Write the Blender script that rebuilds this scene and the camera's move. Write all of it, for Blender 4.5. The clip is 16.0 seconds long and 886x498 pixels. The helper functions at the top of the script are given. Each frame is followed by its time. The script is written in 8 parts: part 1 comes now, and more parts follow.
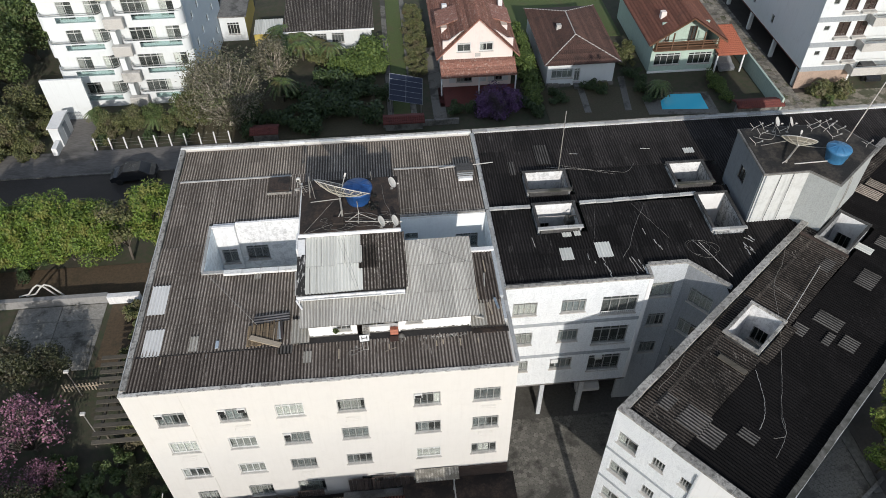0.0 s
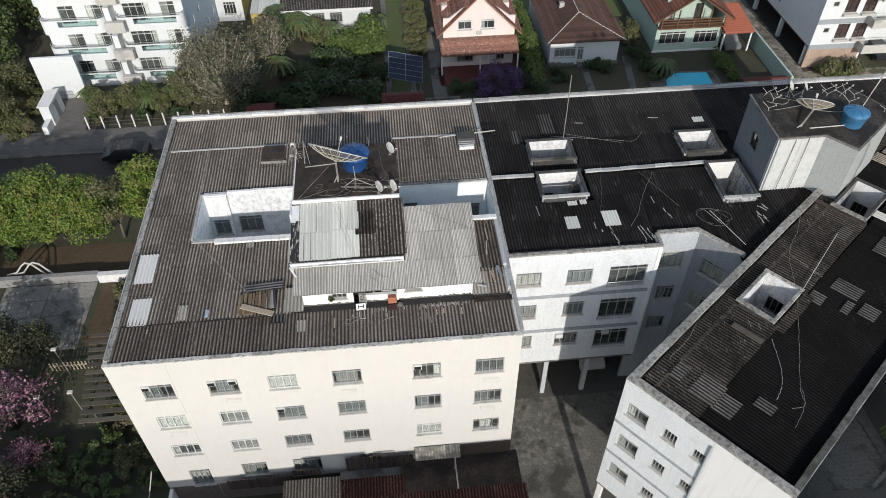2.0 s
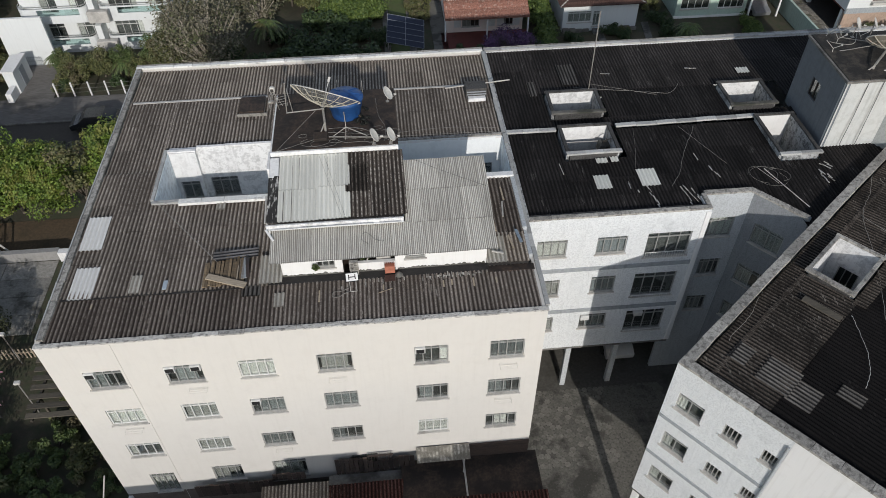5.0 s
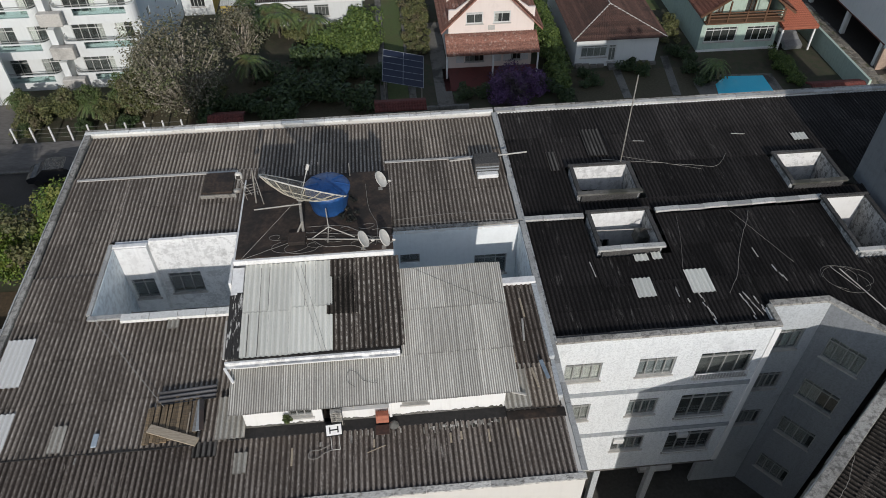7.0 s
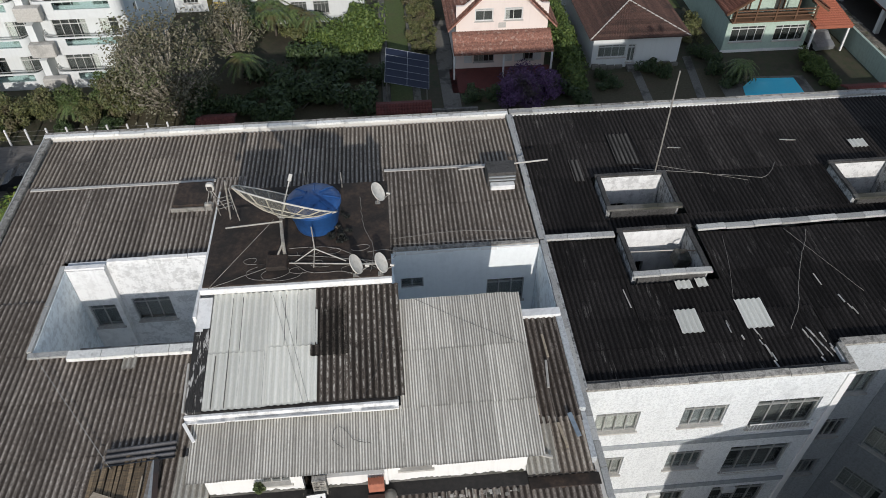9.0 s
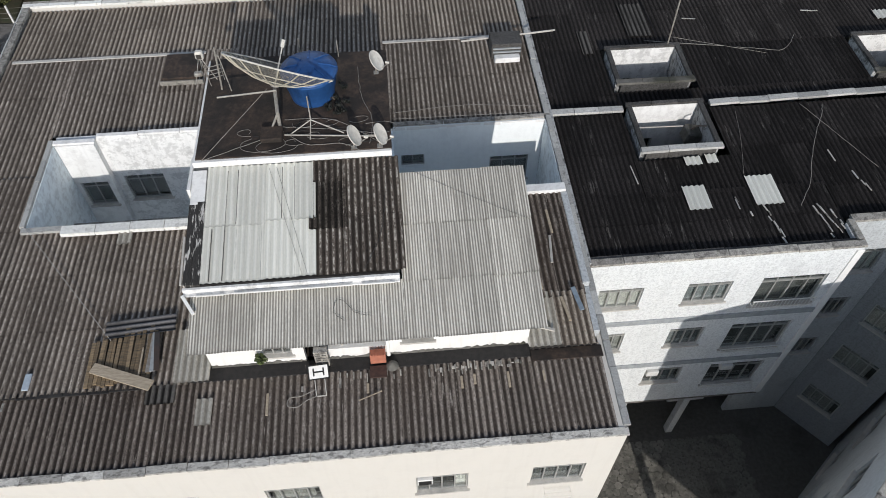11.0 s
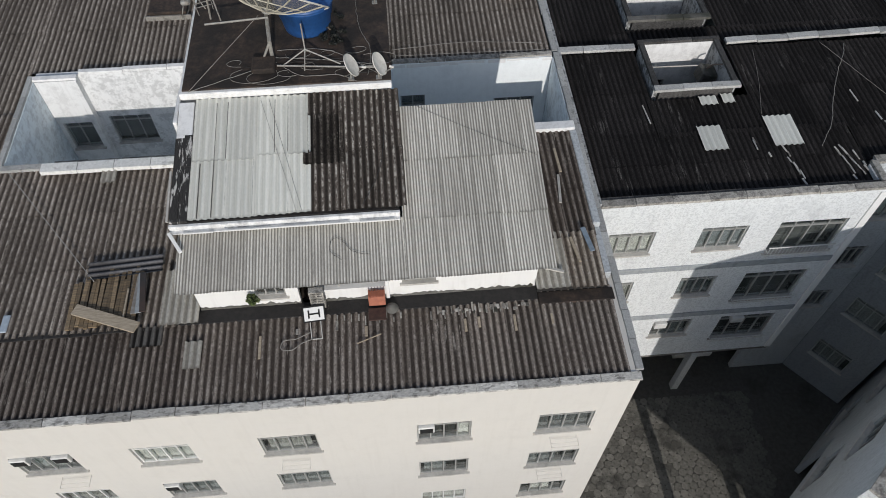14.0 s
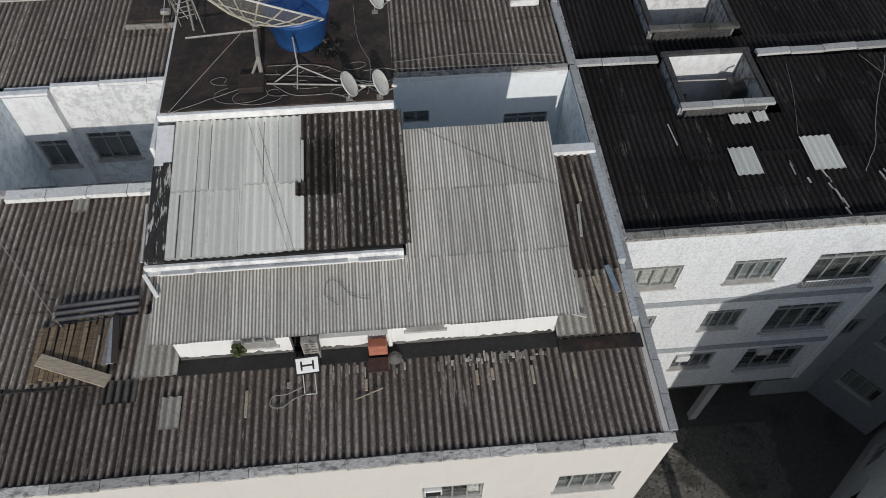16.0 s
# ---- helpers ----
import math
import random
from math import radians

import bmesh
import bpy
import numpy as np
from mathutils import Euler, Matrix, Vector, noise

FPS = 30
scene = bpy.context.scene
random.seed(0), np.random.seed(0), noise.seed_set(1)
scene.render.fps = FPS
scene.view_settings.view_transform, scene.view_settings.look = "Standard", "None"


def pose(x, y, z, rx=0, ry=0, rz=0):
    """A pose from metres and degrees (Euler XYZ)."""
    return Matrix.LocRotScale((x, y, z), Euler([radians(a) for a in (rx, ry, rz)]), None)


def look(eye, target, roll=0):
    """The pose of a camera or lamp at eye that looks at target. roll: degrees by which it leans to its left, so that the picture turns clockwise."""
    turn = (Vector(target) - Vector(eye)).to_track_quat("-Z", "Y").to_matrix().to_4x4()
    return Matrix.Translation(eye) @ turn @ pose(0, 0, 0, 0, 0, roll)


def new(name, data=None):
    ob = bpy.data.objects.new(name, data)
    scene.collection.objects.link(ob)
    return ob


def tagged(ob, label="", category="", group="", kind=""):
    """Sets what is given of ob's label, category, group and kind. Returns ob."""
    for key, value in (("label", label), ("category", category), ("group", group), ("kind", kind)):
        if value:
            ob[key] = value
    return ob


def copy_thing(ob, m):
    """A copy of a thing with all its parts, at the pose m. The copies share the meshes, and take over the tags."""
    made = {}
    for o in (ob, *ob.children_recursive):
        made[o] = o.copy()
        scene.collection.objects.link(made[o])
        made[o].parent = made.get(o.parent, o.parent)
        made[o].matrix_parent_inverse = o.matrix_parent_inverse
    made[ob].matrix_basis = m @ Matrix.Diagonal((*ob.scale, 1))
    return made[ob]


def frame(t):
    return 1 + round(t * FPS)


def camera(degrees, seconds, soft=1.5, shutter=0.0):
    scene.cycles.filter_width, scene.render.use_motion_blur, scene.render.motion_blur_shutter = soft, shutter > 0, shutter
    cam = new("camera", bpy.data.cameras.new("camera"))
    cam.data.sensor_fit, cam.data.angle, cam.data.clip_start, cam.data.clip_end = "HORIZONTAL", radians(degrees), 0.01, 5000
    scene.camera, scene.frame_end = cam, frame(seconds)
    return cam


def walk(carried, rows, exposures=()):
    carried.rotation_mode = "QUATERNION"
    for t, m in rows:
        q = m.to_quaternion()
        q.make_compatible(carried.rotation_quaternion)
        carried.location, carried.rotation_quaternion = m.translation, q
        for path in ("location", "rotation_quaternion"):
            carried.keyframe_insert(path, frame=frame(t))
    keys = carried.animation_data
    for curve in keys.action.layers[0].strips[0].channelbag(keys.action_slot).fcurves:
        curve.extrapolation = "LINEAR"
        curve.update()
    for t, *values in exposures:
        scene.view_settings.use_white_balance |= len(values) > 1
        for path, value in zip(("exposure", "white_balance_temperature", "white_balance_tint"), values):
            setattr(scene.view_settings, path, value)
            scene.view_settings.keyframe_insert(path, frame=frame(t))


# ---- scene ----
cam = camera(62.4, 16.0, soft=0.9)
PATH = [
    (0, (-5.836, -21.72, 44.509), (-5.707, -20.313, 43.094), -0.3),
    (0.5, (-5.812, -21.749, 44.379), (-5.683, -20.342, 42.963), -0.3),
    (1, (-5.776, -21.779, 43.821), (-5.648, -20.372, 42.406), -0.4),
    (1.5, (-5.785, -21.748, 42.904), (-5.658, -20.342, 41.488), -0.4),
    (2, (-5.831, -21.723, 42.042), (-5.704, -20.317, 40.625), -0.4),
    (2.5, (-5.868, -21.579, 41.261), (-5.74, -20.174, 39.843), -0.4),
    (3, (-5.917, -21.345, 40.337), (-5.789, -19.942, 38.917), -0.4),
    (5.5, (-5.869, -16.992, 35.662), (-5.741, -15.586, 34.246), -0.3),
    (6, (-5.827, -15.207, 35.224), (-5.696, -13.798, 33.81), -0.2),
    (6.5, (-5.701, -13.03, 34.961), (-5.566, -11.62, 33.549), -0.1),
    (7, (-5.455, -10.692, 34.907), (-5.321, -9.275, 33.502), -0.2),
    (7.5, (-5.231, -8.663, 34.485), (-5.107, -7.236, 33.089), -0.3),
    (8, (-5.147, -7.478, 33.597), (-5.028, -6.047, 32.205), -0.4),
    (10.3, (-5.367, -7.024, 31.603), (-5.24, -5.632, 30.173), 0.1),
    (10.5, (-5.245, -7.105, 31.535), (-5.134, -5.757, 30.062), -0.5),
    (10.9, (-5.276, -7.127, 31.412), (-5.172, -5.892, 29.842), -0.2),
    (11, (-5.286, -7.115, 31.392), (-5.183, -5.901, 29.806), -0.2),
    (11.5, (-5.314, -7.014, 31.224), (-5.211, -5.857, 29.596), 0.0),
    (12, (-5.364, -6.988, 30.985), (-5.257, -5.835, 29.355), 0.3),
    (12.5, (-5.351, -7.05, 30.433), (-5.245, -5.895, 28.804), 0.2),
    (13, (-5.35, -7.059, 30.072), (-5.245, -5.906, 28.441), 0.2),
    (13.5, (-5.411, -7.111, 30.033), (-5.305, -5.957, 28.403), 0.3),
    (14, (-5.442, -7.162, 29.942), (-5.336, -6.009, 28.312), 0.3),
    (14.5, (-5.471, -7.232, 29.625), (-5.366, -6.074, 27.998), 0.2),
    (15, (-5.511, -6.937, 29.194), (-5.405, -5.787, 27.562), 0.3),
    (15.5, (-5.555, -6.114, 28.892), (-5.442, -4.968, 27.257), 0.6),
    (16, (-5.513, -5.119, 28.945), (-5.402, -3.977, 27.307), 0.6),
]
walk(cam, [(t, look(eye, target, roll)) for t, eye, target, roll in PATH], exposures=[(0.0, 0.29, 6480, 10), (3.0, 0.17, 6480, 10), (6.0, -0.11, 6460, 10), (8.0, -0.03, 6460, 10), (10.5, 0.15, 6460, 10), (11.5, 0.06, 6450, 10), (12.5, -0.04, 6440, 10), (14.5, -0.20, 6420, 10), (16.0, -0.32, 6400, 10)])

# ---- light ----
SUN_DIR = Vector((-0.045, 1.0, -0.445)).normalized()
sun_data = bpy.data.lights.new("sun", "SUN")
sun_data.energy, sun_data.angle, sun_data.color = 2.76, radians(0.6), (1.0, 0.955, 0.90)
sun = new("sun", sun_data)
sun.matrix_world = look((0, -60, 60), Vector((0, -60, 60)) + SUN_DIR)
world = bpy.data.worlds.new("sky")
scene.world = world
world.use_nodes = True
wn = world.node_tree
sky = wn.nodes.new("ShaderNodeTexSky")
sky.sky_type, sky.sun_disc = "NISHITA", False
sky.sun_elevation, sky.sun_rotation = radians(24), radians(177.4)
sky.air_density, sky.dust_density = 1.0, 0.6
wn.nodes["Background"].inputs["Strength"].default_value = 0.124
soft_sky = wn.nodes.new("ShaderNodeHueSaturation")
soft_sky.inputs["Saturation"].default_value = 0.68
wn.links.new(sky.outputs["Color"], soft_sky.inputs["Color"])
wn.links.new(soft_sky.outputs["Color"], wn.nodes["Background"].inputs["Color"])


# ---- materials ----
def node(nt, kind, **values):
    n = nt.nodes.new(kind)
    for key, value in values.items():
        n.inputs[key.replace("_", " ")].default_value = value
    return n


def ramp(nt, fac, a, b, lo=0.35, hi=0.65):
    r = nt.nodes.new("ShaderNodeValToRGB")
    r.color_ramp.elements[0].position, r.color_ramp.elements[1].position = lo, hi
    r.color_ramp.elements[0].color, r.color_ramp.elements[1].color = (*a, 1), (*b, 1)
    nt.links.new(fac, r.inputs["Fac"])
    return r.outputs["Color"]


def mix(nt, fac, a, b, blend="MIX"):
    m = nt.nodes.new("ShaderNodeMix")
    m.data_type, m.blend_type = "RGBA", blend
    for socket, value in ((m.inputs[0], fac), (m.inputs[6], a), (m.inputs[7], b)):
        if hasattr(value, "is_output"):
            nt.links.new(value, socket)
        elif isinstance(value, (int, float)):
            socket.default_value = value
        else:
            socket.default_value = (*value, 1)
    return m.outputs[2]


def noise_at(nt, scale, stretch=(1, 1, 1), detail=4, rough=0.6, local=False):
    if local:
        src = nt.nodes.new("ShaderNodeTexCoord").outputs["Object"]
    else:
        src = nt.nodes.new("ShaderNodeNewGeometry").outputs["Position"]
    mp = node(nt, "ShaderNodeMapping", Scale=stretch)
    nt.links.new(src, mp.inputs["Vector"])
    n = node(nt, "ShaderNodeTexNoise", Scale=scale, Detail=detail, Roughness=rough)
    nt.links.new(mp.outputs["Vector"], n.inputs["Vector"])
    return n.outputs["Fac"]


def surface(name, base, second=None, third=None, rough=0.85, coarse=0.8, fine=9.0, stretch=(1, 1, 1), amount=0.6,
            bump=0.3, bump_scale=40.0, metal=0.0, vary=0.0, spots=(0.52, 0.68)):
    """Base colour with a fine grain of a second colour, larger stains of a third, and relief."""
    m = bpy.data.materials.new(name)
    m.use_nodes = True
    nt = m.node_tree
    b = nt.nodes["Principled BSDF"]
    second = second or tuple(c * 0.75 for c in base)
    third = third or tuple(c * 0.6 for c in base)
    col = ramp(nt, noise_at(nt, fine, stretch), base, second)
    big = ramp(nt, noise_at(nt, coarse, stretch, 6, 0.65), (0, 0, 0), (amount,) * 3, *spots)
    col = mix(nt, big, col, third)
    if vary:
        info = nt.nodes.new("ShaderNodeObjectInfo")
        v = ramp(nt, info.outputs["Random"], (1 - vary,) * 3, (1 + vary,) * 3, 0, 1)
        col = mix(nt, 1.0, col, v, "MULTIPLY")
    nt.links.new(col, b.inputs["Base Color"])
    b.inputs["Roughness"].default_value, b.inputs["Metallic"].default_value = rough, metal
    if bump:
        bn = node(nt, "ShaderNodeBump", Strength=bump, Distance=0.02)
        nt.links.new(noise_at(nt, bump_scale), bn.inputs["Height"])
        nt.links.new(bn.outputs["Normal"], b.inputs["Normal"])
    return m


def sheet_material(name, crest, trough, stain, lichen=None, pitch=0.177, rough=0.9, trough_amount=0.6, stain_amount=0.7, vary=0.18, runs=0.35, scratch=None, speckle=0.5, lichen_amount=0.6):
    """Weathered corrugated sheet: grime and shade painted along the troughs, stains run down the slope."""
    m = bpy.data.materials.new(name)
    m.use_nodes = True
    nt = m.node_tree
    b = nt.nodes["Principled BSDF"]
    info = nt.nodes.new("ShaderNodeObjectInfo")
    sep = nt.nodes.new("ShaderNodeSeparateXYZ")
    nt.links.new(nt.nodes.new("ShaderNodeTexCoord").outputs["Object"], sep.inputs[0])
    # Wave phase darkens the troughs: grime plus shade the weak relief lacks.
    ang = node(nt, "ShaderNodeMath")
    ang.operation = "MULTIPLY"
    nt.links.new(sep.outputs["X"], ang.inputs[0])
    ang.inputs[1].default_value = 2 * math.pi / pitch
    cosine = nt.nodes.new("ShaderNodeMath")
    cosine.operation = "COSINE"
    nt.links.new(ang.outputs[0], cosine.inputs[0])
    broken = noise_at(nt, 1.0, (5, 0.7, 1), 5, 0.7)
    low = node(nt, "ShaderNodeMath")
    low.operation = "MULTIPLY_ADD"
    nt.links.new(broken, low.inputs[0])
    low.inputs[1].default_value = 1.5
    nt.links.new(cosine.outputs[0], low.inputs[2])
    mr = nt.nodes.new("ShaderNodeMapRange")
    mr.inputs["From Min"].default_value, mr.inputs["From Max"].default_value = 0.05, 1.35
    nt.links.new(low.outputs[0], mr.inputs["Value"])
    trough_tone = ramp(nt, mr.outputs[0], (trough_amount,) * 3, (0, 0, 0), 0.0, 1.0)
    col = mix(nt, trough_tone, crest, trough)
    col = mix(nt, ramp(nt, noise_at(nt, 0.35, (1.6, 0.8, 1), 6, 0.7), (0, 0, 0), (stain_amount,) * 3, 0.45, 0.66), col, stain)
    col = mix(nt, ramp(nt, noise_at(nt, 1.0, (7.0, 0.22, 1), 4, 0.6, True), (0, 0, 0), (runs,) * 3, 0.46, 0.62), col, trough)
    if scratch:
        where = ramp(nt, noise_at(nt, 0.55, (1.2, 0.8, 1), 3, 0.6), (0.08,) * 3, (1, 1, 1), 0.46, 0.58)
        marks = ramp(nt, noise_at(nt, 1.0, (10.0, 1.0, 1), 6, 0.75), (0, 0, 0), (0.85,) * 3, 0.58, 0.66)
        col = mix(nt, mix(nt, 1.0, where, marks, "MULTIPLY"), col, scratch)
    if lichen:
        crests = ramp(nt, cosine.outputs[0], (0, 0, 0), (1, 1, 1), 0.35, 0.95)
        spots = ramp(nt, noise_at(nt, 11.0, (0.7, 0.4, 1), 5, 0.8), (0, 0, 0), (lichen_amount,) * 3, 0.47, 0.58)
        col = mix(nt, mix(nt, 1.0, crests, spots, "MULTIPLY"), col, lichen)
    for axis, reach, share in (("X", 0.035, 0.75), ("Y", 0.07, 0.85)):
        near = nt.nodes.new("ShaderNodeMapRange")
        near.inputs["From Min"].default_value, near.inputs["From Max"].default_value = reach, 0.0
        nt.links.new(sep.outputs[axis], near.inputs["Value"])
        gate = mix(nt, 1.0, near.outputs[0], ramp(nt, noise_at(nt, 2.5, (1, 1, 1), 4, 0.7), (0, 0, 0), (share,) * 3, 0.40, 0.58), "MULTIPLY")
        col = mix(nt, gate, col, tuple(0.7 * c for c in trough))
    col = mix(nt, 1.0, col, ramp(nt, info.outputs["Random"], (1 - vary,) * 3, (1 + vary,) * 3, 0, 1), "MULTIPLY")
    col = mix(nt, 1.0, col, ramp(nt, noise_at(nt, 20.0, (1, 0.6, 1), 6, 0.9), (1 - speckle,) * 3, (1 + speckle,) * 3, 0.41, 0.59), "MULTIPLY")
    nt.links.new(col, b.inputs["Base Color"])
    b.inputs["Roughness"].default_value, b.inputs["Specular IOR Level"].default_value = rough, 0.15
    bn = node(nt, "ShaderNodeBump", Strength=0.35, Distance=0.01)
    nt.links.new(noise_at(nt, 30), bn.inputs["Height"])
    nt.links.new(bn.outputs["Normal"], b.inputs["Normal"])
    return m


def plaster(name, base, streak, amount=0.35, rough=0.9, lumps=0.25, lump_scale=30.0, grime=None, grime_amount=0.4, mottle=0.0, mottle_scale=9.0):
    """Painted render with faint runs down the wall and larger patches."""
    m = bpy.data.materials.new(name)
    m.use_nodes = True
    nt = m.node_tree
    b = nt.nodes["Principled BSDF"]
    col = ramp(nt, noise_at(nt, 1.0, (6, 6, 0.35), 5, 0.65), (0, 0, 0), (amount,) * 3, 0.5, 0.78)
    col = mix(nt, col, base, streak)
    if mottle:
        col = mix(nt, ramp(nt, noise_at(nt, mottle_scale, (1, 1, 1), 3, 0.8), (0, 0, 0), (mottle,) * 3, 0.47, 0.6), col, streak)
    patch = ramp(nt, noise_at(nt, 0.9, (1, 1, 1), 6, 0.7), (0, 0, 0), (grime_amount,) * 3, 0.55, 0.75)
    col = mix(nt, patch, col, grime or streak)
    nt.links.new(col, b.inputs["Base Color"])
    b.inputs["Roughness"].default_value = rough
    bn = node(nt, "ShaderNodeBump", Strength=lumps, Distance=0.03)
    nt.links.new(noise_at(nt, lump_scale, detail=3), bn.inputs["Height"])
    nt.links.new(bn.outputs["Normal"], b.inputs["Normal"])
    return m


def glass_material(name, tint, rough=0.03):
    m = bpy.data.materials.new(name)
    m.use_nodes = True
    nt = m.node_tree
    nt.nodes.remove(nt.nodes["Principled BSDF"])
    clear, gloss = node(nt, "ShaderNodeBsdfTransparent", Color=(*tint, 1)), node(nt, "ShaderNodeBsdfGlossy", Roughness=rough)
    edge, both = node(nt, "ShaderNodeLayerWeight", Blend=0.3), nt.nodes.new("ShaderNodeMixShader")
    share = nt.nodes.new("ShaderNodeMapRange")
    share.inputs["To Min"].default_value, share.inputs["To Max"].default_value = 0.05, 0.45
    nt.links.new(edge.outputs["Facing"], share.inputs["Value"])
    nt.links.new(share.outputs[0], both.inputs[0])
    nt.links.new(clear.outputs[0], both.inputs[1])
    nt.links.new(gloss.outputs[0], both.inputs[2])
    nt.links.new(both.outputs[0], nt.nodes["Material Output"].inputs["Surface"])
    return m


def mesh_material(name, colour, cover):
    """Fine wire mesh: part of the light passes through."""
    m = bpy.data.materials.new(name)
    m.use_nodes = True
    nt = m.node_tree
    b = nt.nodes["Principled BSDF"]
    b.inputs["Base Color"].default_value, b.inputs["Roughness"].default_value, b.inputs["Alpha"].default_value = (*colour, 1), 0.6, cover
    return m


def leaf_material(name, a, b_, c=None):
    m = bpy.data.materials.new(name)
    m.use_nodes = True
    nt = m.node_tree
    b = nt.nodes["Principled BSDF"]
    isl = nt.nodes.new("ShaderNodeNewGeometry").outputs["Random Per Island"]
    col = ramp(nt, isl, a, b_, 0.1, 0.9)
    if c:
        col = mix(nt, ramp(nt, noise_at(nt, 0.8), (0, 0, 0), (1, 1, 1), 0.5, 0.62), col, c)
    nt.links.new(col, b.inputs["Base Color"])
    b.inputs["Roughness"].default_value = 0.6
    return m


M_CREAM = plaster("cream_paint", (0.635, 0.611, 0.57), (0.50, 0.472, 0.435), 0.22, lumps=0.12, grime=(0.53, 0.505, 0.475), grime_amount=0.4, mottle=0.08, mottle_scale=1.6)
M_STUCCO = plaster("white_stucco", (0.76, 0.78, 0.785), (0.42, 0.435, 0.445), 0.3, lumps=1.0, lump_scale=16.0, mottle=0.5, mottle_scale=16.0)
# White stucco darkened to carry the shade of walls facing away; also grey kerb.
M_STUCCO_GREY_SHADE = plaster("weathered_grey_shade_stucco", (0.52, 0.545, 0.56), (0.27, 0.285, 0.295), 0.4, lumps=1.0, lump_scale=14.0, mottle=0.5, mottle_scale=12.0, grime=(0.22, 0.225, 0.23), grime_amount=0.5)
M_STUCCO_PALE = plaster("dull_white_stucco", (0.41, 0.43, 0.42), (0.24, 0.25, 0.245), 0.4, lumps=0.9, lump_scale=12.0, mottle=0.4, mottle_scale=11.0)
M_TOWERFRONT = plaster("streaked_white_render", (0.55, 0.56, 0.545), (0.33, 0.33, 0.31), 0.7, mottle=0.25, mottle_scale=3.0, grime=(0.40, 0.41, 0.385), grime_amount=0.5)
# Deeper copy: the dark corner's shade is in the colour.
M_STUCCO_DEEP_SHADE = plaster("deep_shade_stucco", (0.30, 0.315, 0.33), (0.16, 0.17, 0.175), 0.4, lumps=0.8, lump_scale=14.0, mottle=0.45, mottle_scale=12.0)
M_BLUEWHITE = plaster("pale_blue_wall", (0.87, 0.90, 0.90), (0.64, 0.66, 0.66), 0.18, grime=(0.58, 0.61, 0.61), grime_amount=0.35, mottle=0.15, mottle_scale=4.0)
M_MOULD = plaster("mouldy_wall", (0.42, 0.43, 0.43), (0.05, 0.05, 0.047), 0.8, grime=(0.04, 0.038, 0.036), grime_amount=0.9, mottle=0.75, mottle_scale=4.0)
M_OLDWHITE = plaster("peeling_white_wall", (0.80, 0.80, 0.79), (0.42, 0.41, 0.40), 0.4, grime=(0.27, 0.265, 0.26), grime_amount=0.65, mottle=0.25, mottle_scale=2.5)
M_FLECKED = plaster("mould_flecked_white_wall", (0.80, 0.80, 0.79), (0.24, 0.236, 0.23), 0.3, grime=(0.20, 0.196, 0.19), grime_amount=0.6, mottle=0.35, mottle_scale=3.2)
M_FLECKED_BLUE = plaster("mould_flecked_blue_wall", (0.80, 0.87, 0.90), (0.36, 0.38, 0.39), 0.3, grime=(0.34, 0.36, 0.36), grime_amount=0.6, mottle=0.4, mottle_scale=3.5)
M_VERGE = surface("sooty_verge", (0.035, 0.033, 0.031), (0.016, 0.015, 0.0145), (0.55, 0.535, 0.51), coarse=2.2, fine=9, stretch=(4.0, 0.8, 1), amount=0.9, bump=0.5, spots=(0.54, 0.60))
M_WHITE = plaster("white_paint", (0.78, 0.775, 0.76), (0.5, 0.48, 0.45), 0.3)
M_BAND = plaster("grey_band_paint", (0.34, 0.365, 0.38), (0.17, 0.18, 0.19), 0.5, mottle=0.3, mottle_scale=6.0)
M_COPING = surface("coping_cement", (0.45, 0.43, 0.39), (0.28, 0.265, 0.238), (0.09, 0.083, 0.075), coarse=5.0, fine=22, amount=0.75, bump=0.9, vary=0.28, spots=(0.47, 0.62))
M_COPING_PALE = surface("pale_weathered_coping", (0.49, 0.49, 0.475), (0.36, 0.36, 0.345), (0.11, 0.106, 0.098), coarse=6.0, fine=22, amount=0.55, bump=0.9, vary=0.25, spots=(0.57, 0.68))
M_COPING_FRONT = surface("worn_front_coping", (0.58, 0.565, 0.53), (0.40, 0.385, 0.355), (0.10, 0.094, 0.085), coarse=9.0, fine=24, stretch=(0.5, 1, 1), amount=0.75, bump=0.9, vary=0.3, spots=(0.50, 0.62))
M_COPING_WHITE = surface("whitewashed_coping", (0.80, 0.80, 0.77), (0.66, 0.66, 0.63), (0.20, 0.19, 0.175), coarse=3.0, fine=14, amount=0.5, bump=0.7, vary=0.15, spots=(0.55, 0.66))
M_COPING_BLACK = surface("blackened_and_shade_coping", (0.085, 0.082, 0.079), (0.038, 0.036, 0.034), (0.025, 0.024, 0.022), coarse=2.0, fine=16, amount=0.8, bump=0.8, vary=0.3)
M_CONCRETE = surface("stained_concrete", (0.23, 0.222, 0.205), (0.15, 0.143, 0.13), (0.055, 0.052, 0.046), coarse=0.7, fine=7, amount=0.85, bump=0.5, spots=(0.46, 0.62))
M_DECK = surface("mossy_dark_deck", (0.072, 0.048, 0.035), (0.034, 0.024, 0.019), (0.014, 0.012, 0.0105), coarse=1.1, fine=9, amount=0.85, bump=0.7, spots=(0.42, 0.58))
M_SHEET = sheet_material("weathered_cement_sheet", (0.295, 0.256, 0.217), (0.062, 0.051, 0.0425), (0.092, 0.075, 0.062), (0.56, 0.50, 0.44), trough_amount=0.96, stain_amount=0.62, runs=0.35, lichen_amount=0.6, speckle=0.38)
